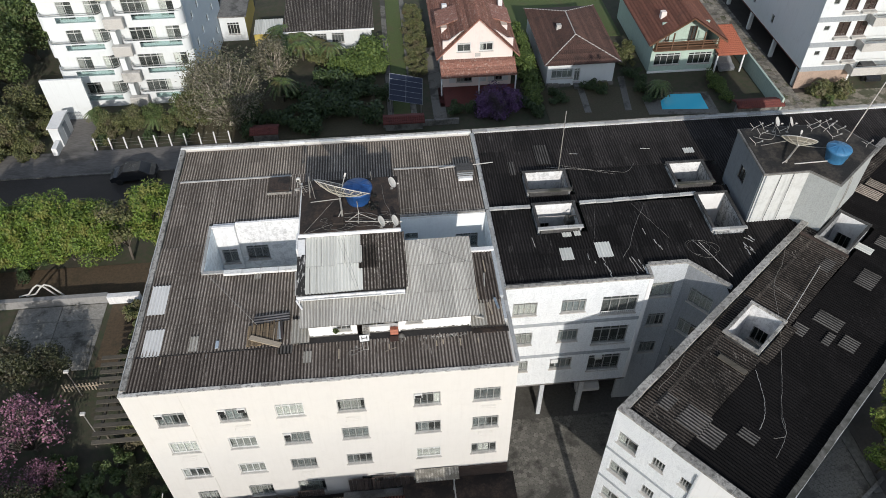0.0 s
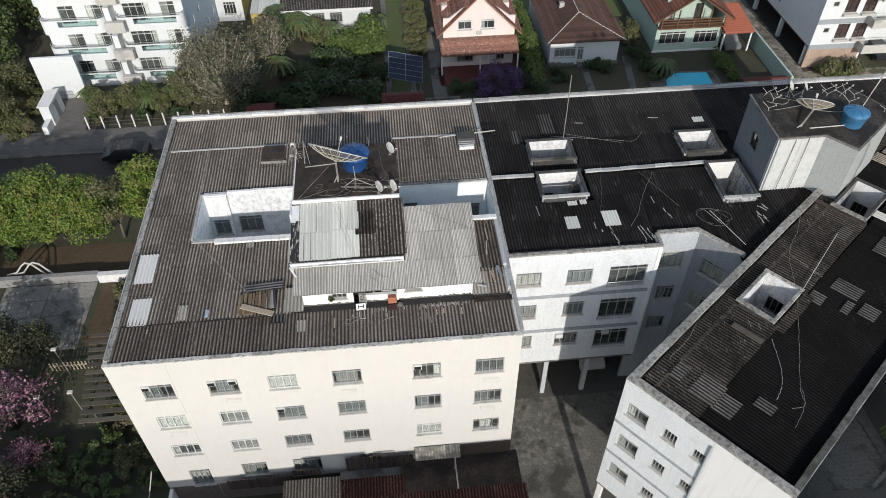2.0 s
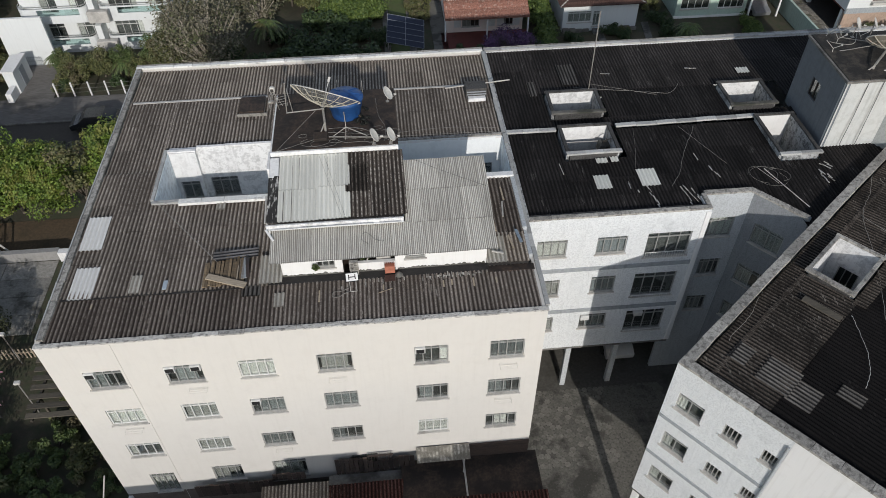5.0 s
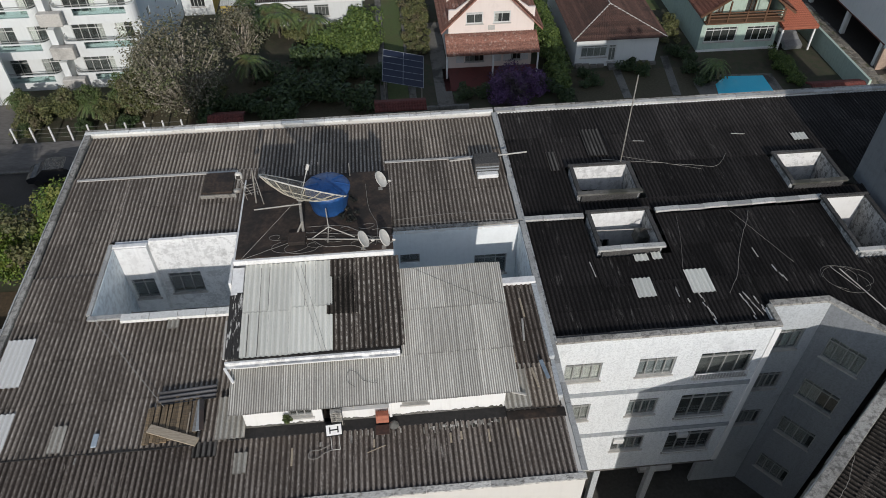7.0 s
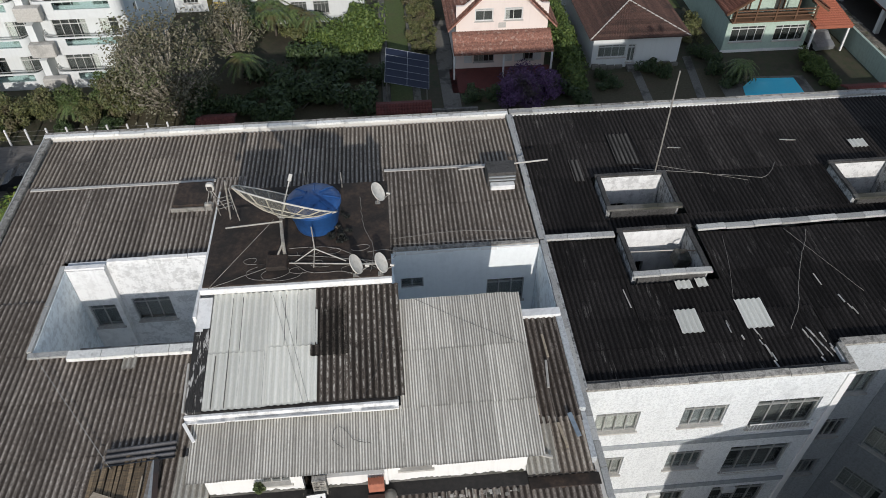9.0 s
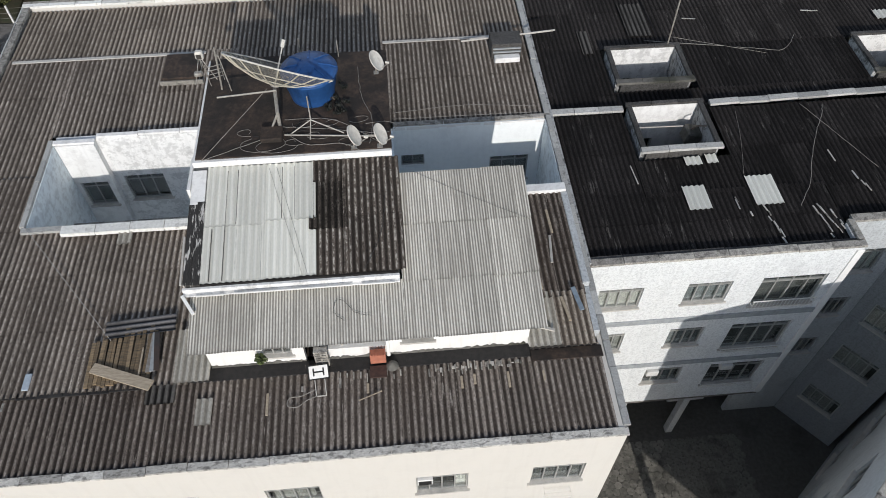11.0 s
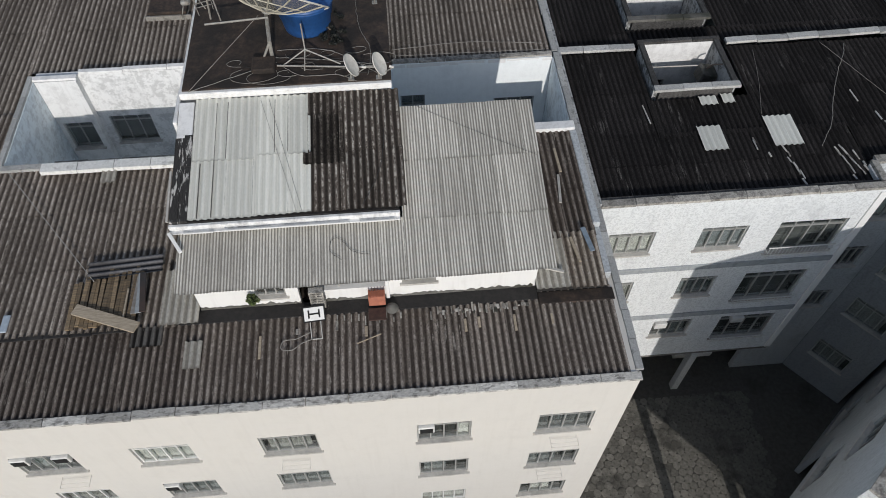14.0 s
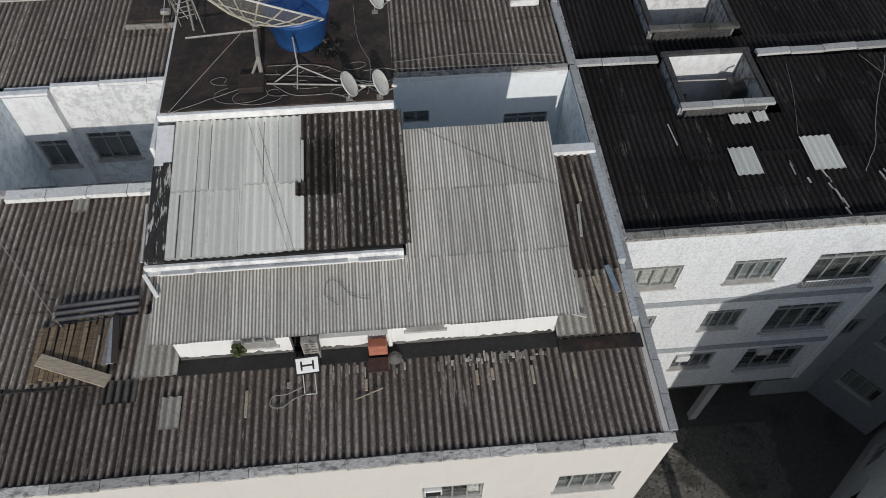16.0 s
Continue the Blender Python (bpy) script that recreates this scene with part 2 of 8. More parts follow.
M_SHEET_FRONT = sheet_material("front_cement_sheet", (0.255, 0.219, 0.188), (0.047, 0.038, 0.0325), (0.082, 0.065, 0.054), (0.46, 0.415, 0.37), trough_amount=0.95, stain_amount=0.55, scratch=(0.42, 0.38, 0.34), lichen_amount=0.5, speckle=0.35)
M_SHEET_FRONT_DARK = sheet_material("darker_front_sheet", (0.185, 0.155, 0.132), (0.031, 0.025, 0.021), (0.055, 0.043, 0.036), (0.40, 0.36, 0.32), trough_amount=0.96, stain_amount=0.6, scratch=(0.36, 0.32, 0.28), lichen_amount=0.45, speckle=0.35)
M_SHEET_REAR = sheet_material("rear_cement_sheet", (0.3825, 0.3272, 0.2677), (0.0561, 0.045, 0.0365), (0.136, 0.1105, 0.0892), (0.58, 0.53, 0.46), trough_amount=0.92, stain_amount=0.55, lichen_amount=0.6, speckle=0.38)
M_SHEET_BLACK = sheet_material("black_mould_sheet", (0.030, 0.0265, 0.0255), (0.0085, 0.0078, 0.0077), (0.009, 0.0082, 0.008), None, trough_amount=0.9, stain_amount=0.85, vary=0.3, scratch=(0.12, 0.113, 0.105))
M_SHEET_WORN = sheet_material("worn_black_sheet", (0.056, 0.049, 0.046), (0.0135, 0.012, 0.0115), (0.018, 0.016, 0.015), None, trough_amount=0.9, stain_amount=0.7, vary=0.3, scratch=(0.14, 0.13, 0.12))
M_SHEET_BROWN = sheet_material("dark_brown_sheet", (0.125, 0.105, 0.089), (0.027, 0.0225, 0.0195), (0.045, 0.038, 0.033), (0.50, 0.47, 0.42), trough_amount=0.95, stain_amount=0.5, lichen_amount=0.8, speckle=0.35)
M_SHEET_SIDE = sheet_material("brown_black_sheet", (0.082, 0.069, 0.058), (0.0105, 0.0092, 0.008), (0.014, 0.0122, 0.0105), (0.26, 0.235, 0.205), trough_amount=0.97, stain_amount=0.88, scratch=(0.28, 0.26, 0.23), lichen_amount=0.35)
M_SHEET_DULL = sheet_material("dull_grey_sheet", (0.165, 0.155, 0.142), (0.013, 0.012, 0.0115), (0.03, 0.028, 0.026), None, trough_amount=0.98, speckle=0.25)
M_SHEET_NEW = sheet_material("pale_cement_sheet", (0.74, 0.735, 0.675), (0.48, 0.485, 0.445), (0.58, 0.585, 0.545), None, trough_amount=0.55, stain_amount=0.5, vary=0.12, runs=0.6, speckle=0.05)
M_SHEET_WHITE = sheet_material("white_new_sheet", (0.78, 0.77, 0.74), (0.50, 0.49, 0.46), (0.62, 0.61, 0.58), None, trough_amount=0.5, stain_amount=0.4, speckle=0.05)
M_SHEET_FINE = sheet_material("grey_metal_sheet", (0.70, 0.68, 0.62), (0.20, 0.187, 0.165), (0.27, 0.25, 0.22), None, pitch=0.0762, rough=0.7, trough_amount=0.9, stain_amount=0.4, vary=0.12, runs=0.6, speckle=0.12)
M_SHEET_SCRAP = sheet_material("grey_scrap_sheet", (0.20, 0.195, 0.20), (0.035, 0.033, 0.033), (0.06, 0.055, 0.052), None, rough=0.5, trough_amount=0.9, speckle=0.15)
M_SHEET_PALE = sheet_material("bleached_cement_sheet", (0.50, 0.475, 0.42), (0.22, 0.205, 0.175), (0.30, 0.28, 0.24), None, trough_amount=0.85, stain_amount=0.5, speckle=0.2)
# Near-black fill; at the row step and lane front it paints shaded gaps.
M_BLACKFILL = surface("black_fill_cement", (0.022, 0.020, 0.019), (0.013, 0.012, 0.012), (0.05, 0.047, 0.043), coarse=1.2, fine=9, amount=0.5, bump=0.6)
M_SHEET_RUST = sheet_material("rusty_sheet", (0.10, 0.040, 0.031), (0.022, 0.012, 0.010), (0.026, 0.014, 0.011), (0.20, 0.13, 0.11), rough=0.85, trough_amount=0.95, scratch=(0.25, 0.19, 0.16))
M_TILE = surface("clay_tile", (0.34, 0.165, 0.12), (0.17, 0.08, 0.06), (0.46, 0.34, 0.28), coarse=3.0, fine=7, amount=0.75, bump=0.5, vary=0.3, spots=(0.55, 0.66))
M_TILE_MID = surface("brown_clay_tile", (0.25, 0.105, 0.07), (0.16, 0.07, 0.05), (0.09, 0.048, 0.038), coarse=1.0, fine=6, amount=0.6, bump=0.5, vary=0.25)
M_TILE_DARK = surface("old_clay_tile", (0.105, 0.056, 0.043), (0.060, 0.034, 0.027), (0.032, 0.024, 0.020), coarse=0.8, fine=6, amount=0.6, bump=0.5, vary=0.3)
M_TILE_ORANGE = surface("orange_roof", (0.38, 0.12, 0.068), (0.27, 0.09, 0.052), (0.24, 0.08, 0.05), amount=0.4)
M_REDBROWN = surface("red_brown_tile", (0.17, 0.045, 0.036), (0.11, 0.035, 0.03), (0.06, 0.028, 0.023), amount=0.5)
M_ALU = surface("grey_aluminium", (0.46, 0.46, 0.445), (0.38, 0.38, 0.365), (0.22, 0.22, 0.21), rough=0.45, metal=0.3, bump=0.0, amount=0.4)
M_WHITEFRAME = surface("white_frame", (0.72, 0.72, 0.70), (0.62, 0.62, 0.60), (0.4, 0.39, 0.37), rough=0.5, bump=0.0, amount=0.4)
M_GLASS = glass_material("window_glass", (0.86, 0.89, 0.88))
M_GREENGLASS = glass_material("green_balcony_glass", (0.88, 0.955, 0.945), 0.06)
M_CURTAIN = surface("pale_curtain", (0.74, 0.73, 0.70), (0.62, 0.61, 0.58), (0.46, 0.45, 0.42), coarse=1.5, amount=0.4, bump=0.0, vary=0.4)
M_CURTAIN_GREY = surface("grey_blue_curtain", (0.34, 0.36, 0.36), (0.26, 0.275, 0.28), (0.18, 0.185, 0.185), coarse=2.0, fine=6, amount=0.5, bump=0.0, vary=0.45)
M_SILL = surface("sill_stone", (0.55, 0.53, 0.49), (0.45, 0.43, 0.40), (0.22, 0.21, 0.19), amount=0.6)
M_IRON = surface("dark_iron", (0.035, 0.034, 0.033), (0.05, 0.04, 0.035), (0.09, 0.05, 0.035), rough=0.6, bump=0.0)
M_STEEL = surface("galvanised_pole", (0.42, 0.41, 0.38), (0.30, 0.28, 0.25), (0.16, 0.11, 0.08), rough=0.5, metal=0.4, bump=0.0)
M_WIRE = surface("pale_cable", (0.34, 0.32, 0.29), (0.22, 0.21, 0.19), rough=0.7, bump=0.0)
M_BLACKWIRE = surface("black_cable", (0.03, 0.03, 0.03), rough=0.6, bump=0.0)
M_DISH = surface("off_white_dish", (0.66, 0.64, 0.59), (0.56, 0.54, 0.50), (0.35, 0.32, 0.28), coarse=3, rough=0.5, bump=0.0, amount=0.5)
M_ARM = surface("dull_white_arm", (0.42, 0.41, 0.385), (0.34, 0.33, 0.31), (0.22, 0.2, 0.17), rough=0.5, bump=0.0)
M_BLUE = surface("blue_tank_plastic", (0.022, 0.095, 0.29), (0.018, 0.07, 0.22), (0.012, 0.03, 0.08), rough=0.45, bump=0.0, coarse=1.4, amount=0.6)
M_BLUELIGHT = surface("faded_blue_plastic", (0.05, 0.20, 0.38), (0.04, 0.15, 0.30), (0.10, 0.24, 0.36), rough=0.5, bump=0.0, amount=0.4)
M_WOOD = surface("old_wood", (0.26, 0.185, 0.105), (0.13, 0.10, 0.068), (0.055, 0.044, 0.033), stretch=(1, 8, 1), coarse=1.5, fine=5, amount=0.7, vary=0.4)
M_DARKBOARD = surface("dark_brown_board", (0.075, 0.052, 0.042), (0.045, 0.033, 0.028), (0.022, 0.018, 0.016), stretch=(1, 1, 6), fine=5, amount=0.7, vary=0.45)
M_PLANK = surface("grey_plank", (0.46, 0.385, 0.29), (0.32, 0.265, 0.195), (0.2, 0.17, 0.13), stretch=(1, 5, 1), fine=6, amount=0.4)
M_BRICK = surface("orange_brick", (0.46, 0.17, 0.105), (0.35, 0.13, 0.085), (0.3, 0.11, 0.07), amount=0.4)
M_GROUND = surface("garden_earth", (0.075, 0.062, 0.042), (0.05, 0.062, 0.030), (0.040, 0.034, 0.025), coarse=0.25, fine=2.0, amount=0.7, bump=0.6, bump_scale=8)
M_LAWN = surface("mown_lawn", (0.10, 0.135, 0.040), (0.075, 0.10, 0.032), (0.11, 0.10, 0.045), coarse=0.5, fine=6, amount=0.6, bump=0.8, bump_scale=30)
M_GRASS = surface("rough_grass", (0.098, 0.086, 0.050), (0.072, 0.063, 0.036), (0.105, 0.076, 0.050), coarse=0.5, fine=5, amount=0.6, bump=0.8, bump_scale=30)
M_ROAD = surface("grey_street", (0.175, 0.165, 0.155), (0.125, 0.117, 0.108), (0.065, 0.06, 0.053), coarse=0.5, fine=5, stretch=(0.4, 1.4, 1), amount=0.85, bump=0.4)
M_ASPHALT = surface("dark_asphalt", (0.058, 0.050, 0.043), (0.042, 0.036, 0.031), (0.028, 0.025, 0.021), coarse=0.5, fine=6, amount=0.6, bump=0.4, rough=0.7)
M_BEIGE = plaster("peeling_beige_base", (0.42, 0.31, 0.24), (0.24, 0.18, 0.14), 0.4, mottle=0.4, mottle_scale=2.0)
M_MOSSCONC = surface("mossy_concrete", (0.15, 0.145, 0.132), (0.10, 0.096, 0.086), (0.035, 0.036, 0.026), coarse=0.6, fine=5, amount=0.9, bump=0.5, spots=(0.46, 0.6))
M_PALEBLUE = surface("washed_out_blue_plastic", (0.22, 0.27, 0.32), (0.15, 0.195, 0.245), rough=0.5, bump=0.0)
M_OFFCUT = surface("bleached_blue_plastic", (0.44, 0.50, 0.56), (0.34, 0.40, 0.46), rough=0.5, bump=0.0)
M_BASE_SHADE = plaster("facade_base_shade", (0.17, 0.14, 0.118), (0.09, 0.075, 0.063), 0.5, mottle=0.4, mottle_scale=2.0)
M_DECK2 = surface("patchy_mossy_deck", (0.070, 0.058, 0.046), (0.034, 0.029, 0.024), (0.014, 0.0125, 0.011), coarse=0.9, fine=5, amount=0.9, bump=0.7, spots=(0.46, 0.56))
M_STONE = surface("cobble_stone", (0.215, 0.205, 0.18), (0.145, 0.138, 0.12), (0.06, 0.058, 0.05), coarse=0.45, fine=9, amount=0.9, bump=0.6, vary=0.3, spots=(0.5, 0.6))
M_LANESTONE = surface("pale_lane_stone", (0.30, 0.275, 0.235), (0.20, 0.18, 0.15), (0.08, 0.075, 0.06), coarse=0.8, fine=7, amount=0.8, bump=0.6, vary=0.35, spots=(0.5, 0.62))
M_PANEL = surface("pale_mossy_concrete", (0.32, 0.305, 0.275), (0.22, 0.21, 0.185), (0.06, 0.055, 0.043), coarse=0.9, fine=6, amount=0.8, bump=0.5, vary=0.15, spots=(0.52, 0.66))
M_YARDWALL_SHADE = plaster("shaded_yard_wall", (0.30, 0.295, 0.285), (0.17, 0.165, 0.155), 0.4, mottle=0.3, mottle_scale=2.0)
M_COURT = surface("dark_court_ground", (0.125, 0.118, 0.104), (0.09, 0.085, 0.074), (0.055, 0.052, 0.043), coarse=0.5, fine=6, amount=0.7, bump=0.4)
M_WATER = surface("pool_water", (0.10, 0.72, 0.95), (0.08, 0.66, 0.90), (0.12, 0.75, 0.95), rough=0.08, bump=0.15, bump_scale=4, amount=0.4)
M_GREENWALL = plaster("pale_green_wall", (0.45, 0.56, 0.48), (0.25, 0.31, 0.26), 0.5, mottle=0.2, mottle_scale=4.0)
M_YELLOW = plaster("yellow_wall", (0.55, 0.42, 0.12), (0.35, 0.28, 0.1), 0.4)
# Stair tower's side away from the sun: its dark blue shade is in the colour.
M_TOWER_SHADE = plaster("tower_side_shade", (0.165, 0.182, 0.20), (0.085, 0.094, 0.103), 0.45, mottle=0.2, mottle_scale=3.0)
# White tower's side wall, coloured with the blue of its shade.
M_SIDE_SHADE = plaster("blue_shade_wall", (0.50, 0.57, 0.62), (0.36, 0.40, 0.44), 0.3)
M_PINKWHITE = plaster("pinkish_white_render", (0.84, 0.74, 0.68), (0.62, 0.52, 0.47), 0.2)
M_PAVE = surface("patchy_stone_pavement", (0.33, 0.29, 0.235), (0.17, 0.15, 0.11), (0.075, 0.08, 0.04), coarse=0.9, fine=2.6, amount=0.9, bump=0.6, spots=(0.46, 0.56))
M_DRYSOIL = surface("dry_brown_verge", (0.11, 0.075, 0.042), (0.07, 0.05, 0.03), (0.045, 0.038, 0.022), coarse=0.6, fine=5, amount=0.6, bump=0.7, bump_scale=12)
M_BRIGHT = plaster("bright_white_render", (0.70, 0.72, 0.715), (0.52, 0.53, 0.52), 0.3)
M_SOLAR = surface("solar_cell", (0.016, 0.022, 0.045), (0.012, 0.018, 0.038), (0.02, 0.028, 0.05), rough=0.45, bump=0.0, amount=0.4)
M_SHUTTER = surface("brown_shutter", (0.10, 0.055, 0.045), (0.07, 0.042, 0.036), bump=0.2)
M_TIMBER = surface("varnished_timber", (0.17, 0.085, 0.045), (0.11, 0.06, 0.035), bump=0.2)
M_CAR_WHITE = surface("white_car_paint", (0.75, 0.75, 0.75), (0.70, 0.70, 0.70), (0.6, 0.6, 0.6), rough=0.25, bump=0.0)
M_CAR_DARK = surface("dark_car_paint", (0.03, 0.032, 0.036), rough=0.25, bump=0.0)
M_CAR_SILVER = surface("silver_car_paint", (0.45, 0.46, 0.47), rough=0.3, metal=0.5, bump=0.0)
M_RUBBER = surface("black_rubber", (0.02, 0.02, 0.02), bump=0.0)
M_SHEET_TAR = sheet_material("tarred_black_sheet", (0.0105, 0.0093, 0.0092), (0.0055, 0.005, 0.005), (0.0055, 0.005, 0.005), None, trough_amount=0.9, stain_amount=0.9, vary=0.25, scratch=(0.03, 0.028, 0.027))
M_OLDWOOD = surface("dark_weathered_wood", (0.105, 0.09, 0.068), (0.07, 0.06, 0.046), (0.04, 0.04, 0.025), stretch=(1, 6, 1), fine=5, amount=0.6, vary=0.3)
M_BARK_PALE = surface("pale_bare_bark", (0.42, 0.38, 0.32), (0.30, 0.26, 0.21), (0.16, 0.14, 0.11), fine=5, bump=0.4)
M_BARK = surface("grey_bark", (0.17, 0.145, 0.115), (0.10, 0.085, 0.07), (0.06, 0.05, 0.04), stretch=(4, 4, 1), fine=5, bump=0.8)
M_LEAF = leaf_material("fresh_green_leaf", (0.042, 0.082, 0.010), (0.165, 0.245, 0.035), (0.19, 0.20, 0.045))
M_LEAF_DARK = leaf_material("dark_green_leaf", (0.024, 0.046, 0.016), (0.06, 0.092, 0.028))
M_LEAF_BLACK = leaf_material("withered_dark_leaf", (0.005, 0.0065, 0.005), (0.013, 0.015, 0.011))
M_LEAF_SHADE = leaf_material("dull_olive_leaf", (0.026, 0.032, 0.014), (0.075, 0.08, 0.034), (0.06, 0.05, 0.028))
M_LEAF_MID = leaf_material("mid_green_leaf", (0.045, 0.075, 0.022), (0.10, 0.14, 0.04), (0.10, 0.105, 0.04))
M_LEAF_HEDGE = leaf_material("hedge_leaf", (0.05, 0.09, 0.018), (0.13, 0.18, 0.04))
M_LEAF_OLIVE = leaf_material("olive_leaf", (0.065, 0.078, 0.028), (0.15, 0.155, 0.055), (0.13, 0.11, 0.06))
M_LEAF_DRY = leaf_material("dry_twig_leaf", (0.085, 0.08, 0.048), (0.22, 0.20, 0.14), (0.09, 0.105, 0.04))
M_PINK = leaf_material("pink_blossom", (0.15, 0.05, 0.085), (0.40, 0.20, 0.275), (0.035, 0.034, 0.02))
M_PURPLE = leaf_material("purple_blossom", (0.06, 0.028, 0.085), (0.145, 0.07, 0.185), (0.06, 0.045, 0.045))
M_PALM = leaf_material("palm_leaf", (0.045, 0.07, 0.022), (0.12, 0.165, 0.05), (0.10, 0.09, 0.035))
M_NET = mesh_material("dull_wire_net", (0.20, 0.19, 0.165), 0.52)
M_NET_PALE = mesh_material("pale_wire_net", (0.33, 0.30, 0.24), 0.72)
M_RIB = surface("tan_dish_rib", (0.54, 0.51, 0.43), (0.42, 0.39, 0.32), (0.25, 0.22, 0.17), rough=0.6, bump=0.0)
M_ROOM_TONE = surface("dim_room_tone", (0.105, 0.108, 0.105), (0.07, 0.072, 0.07), (0.15, 0.15, 0.145), coarse=1.5, fine=4, stretch=(6, 6, 1), amount=0.5, bump=0.0, vary=0.5)
M_BLACK = surface("black_paint", (0.012, 0.012, 0.012), bump=0.0)


# ---- building blocks ----
def mesh_from(name, bm, mat, smooth=False):
    me = bpy.data.meshes.new(name)
    bm.normal_update()
    bm.to_mesh(me)
    bm.free()
    me.materials.append(mat)
    if smooth:
        me.polygons.foreach_set("use_smooth", [True] * len(me.polygons))
    return me


def part(name, bm, mat, parent=None, label="", smooth=False):
    ob = new(name, mesh_from(name, bm, mat, smooth))
    if parent:
        ob.parent = parent
    return tagged(ob, label)


def thing(name, label, category, at=(0, 0, 0), group="", kind=""):
    ob = new(name)
    ob.location = at
    return tagged(ob, label, category, group, kind)


def solid(name, bm, mat, label, category, group="", kind="", smooth=False):
    return tagged(part(name, bm, mat, None, "", smooth), label, category, group, kind)


def box(bm, lo, hi, m=None, bevel=0.0):
    """A box from corner to corner, moved by m, with its edges eased by bevel."""
    c = [(a + b) / 2 for a, b in zip(lo, hi)]
    s = [abs(b - a) for a, b in zip(lo, hi)]
    made = bmesh.ops.create_cube(bm, size=1, matrix=Matrix.LocRotScale(c, None, s))["verts"]
    if bevel:
        edges = list({e for v in made for e in v.link_edges})
        made = bmesh.ops.bevel(bm, geom=edges, offset=bevel, segments=1, affect="EDGES", clamp_overlap=True)["verts"]
    if m is not None:
        bmesh.ops.transform(bm, matrix=m, verts=list(set(made)))
    return bm


def tube(bm, pts, r, sides=6, r_end=None, closed=True):
    """A round rod along a line of points, tapering from r to r_end."""
    pts = [Vector(p) for p in pts]
    r_end = r if r_end is None else r_end
    rings = []
    for i, p in enumerate(pts):
        d = (pts[min(i + 1, len(pts) - 1)] - pts[max(i - 1, 0)]).normalized()
        a = d.orthogonal().normalized() if i == 0 else (rings[-1][1] - d * rings[-1][1].dot(d)).normalized()
        b = d.cross(a)
        rr = r + (r_end - r) * i / max(1, len(pts) - 1)
        rings.append(([bm.verts.new(p + (a * math.cos(k * 2 * math.pi / sides) + b * math.sin(k * 2 * math.pi / sides)) * rr) for k in range(sides)], a))
    for (q, _), (s, _) in zip(rings, rings[1:]):
        for k in range(sides):
            bm.faces.new((q[k], q[(k + 1) % sides], s[(k + 1) % sides], s[k]))
    if closed:
        bm.faces.new(rings[0][0][::-1])
        bm.faces.new(rings[-1][0])
    return bm


def lathe(bm, profile, sides=20, m=None):
    """A body of revolution about z from (radius, height) pairs."""
    rings = []
    for r, z in profile:
        rings.append([bm.verts.new((r * math.cos(k * 2 * math.pi / sides), r * math.sin(k * 2 * math.pi / sides), z)) for k in range(sides)])
    for q, s in zip(rings, rings[1:]):
        for k in range(sides):
            bm.faces.new((q[k], q[(k + 1) % sides], s[(k + 1) % sides], s[k]))
    bm.faces.new(rings[0][::-1])
    bm.faces.new(rings[-1])
    if m is not None:
        bmesh.ops.transform(bm, matrix=m, verts=[v for ring in rings for v in ring])
    return bm


def prism(bm, outline, z0, z1):
    """An upright solid over a plan outline (counter-clockwise)."""
    lo, hi = [bm.verts.new((x, y, z0)) for x, y in outline], [bm.verts.new((x, y, z1)) for x, y in outline]
    n = len(outline)
    for k in range(n):
        bm.faces.new((lo[k], lo[(k + 1) % n], hi[(k + 1) % n], hi[k]))
    bm.faces.new(hi)
    bm.faces.new(lo[::-1])
    return bm


def frame_at(a, b, z=0.0):
    """Local frame of a wall from plan point a to b: x along it, y inward (to the left of a-b), z up."""
    d = Vector((b[0] - a[0], b[1] - a[1], 0)).normalized()
    return Matrix(((d.x, -d.y, 0, a[0]), (d.y, d.x, 0, a[1]), (0, 0, 1, z), (0, 0, 0, 1)))


def wall_bm(length, z0, z1, openings=(), depth=0.2, m=None, bm=None):
    """A wall of the given thickness in its local frame (outer face at y = 0), with openings (x0, x1, za, zb) right through it."""
    bm = bm or bmesh.new()
    xs = sorted({0.0, length, *[v for o in openings for v in o[:2]]})
    zs = sorted({z0, z1, *[v for o in openings for v in o[2:4]]})
    made = []

    def quad(*c):
        vs = [bm.verts.new(p) for p in c]
        made.extend(vs)
        bm.faces.new(vs)

    def is_open(x, z):
        return any(o[0] < x < o[1] and o[2] < z < o[3] for o in openings)

    for xa, xb in zip(xs, xs[1:]):
        for za, zb in zip(zs, zs[1:]):
            if not is_open((xa + xb) / 2, (za + zb) / 2):
                quad((xa, 0, za), (xb, 0, za), (xb, 0, zb), (xa, 0, zb))
                quad((xb, depth, za), (xa, depth, za), (xa, depth, zb), (xb, depth, zb))
    for x0, x1, za, zb in [o[:4] for o in openings]:
        quad((x0, 0, za), (x0, depth, za), (x1, depth, za), (x1, 0, za))
        quad((x0, 0, zb), (x1, 0, zb), (x1, depth, zb), (x0, depth, zb))
        quad((x0, 0, za), (x0, 0, zb), (x0, depth, zb), (x0, depth, za))
        quad((x1, 0, za), (x1, depth, za), (x1, depth, zb), (x1, 0, zb))
    quad((0, 0, z1), (length, 0, z1), (length, depth, z1), (0, depth, z1))
    quad((0, 0, z0), (0, depth, z0), (length, depth, z0), (length, 0, z0))
    quad((0, 0, z0), (0, 0, z1), (0, depth, z1), (0, depth, z0))
    quad((length, 0, z0), (length, depth, z0), (length, depth, z1), (length, 0, z1))
    if m is not None:
        bmesh.ops.transform(bm, matrix=m, verts=made)
    return bm


WINDOW_MESHES = {}


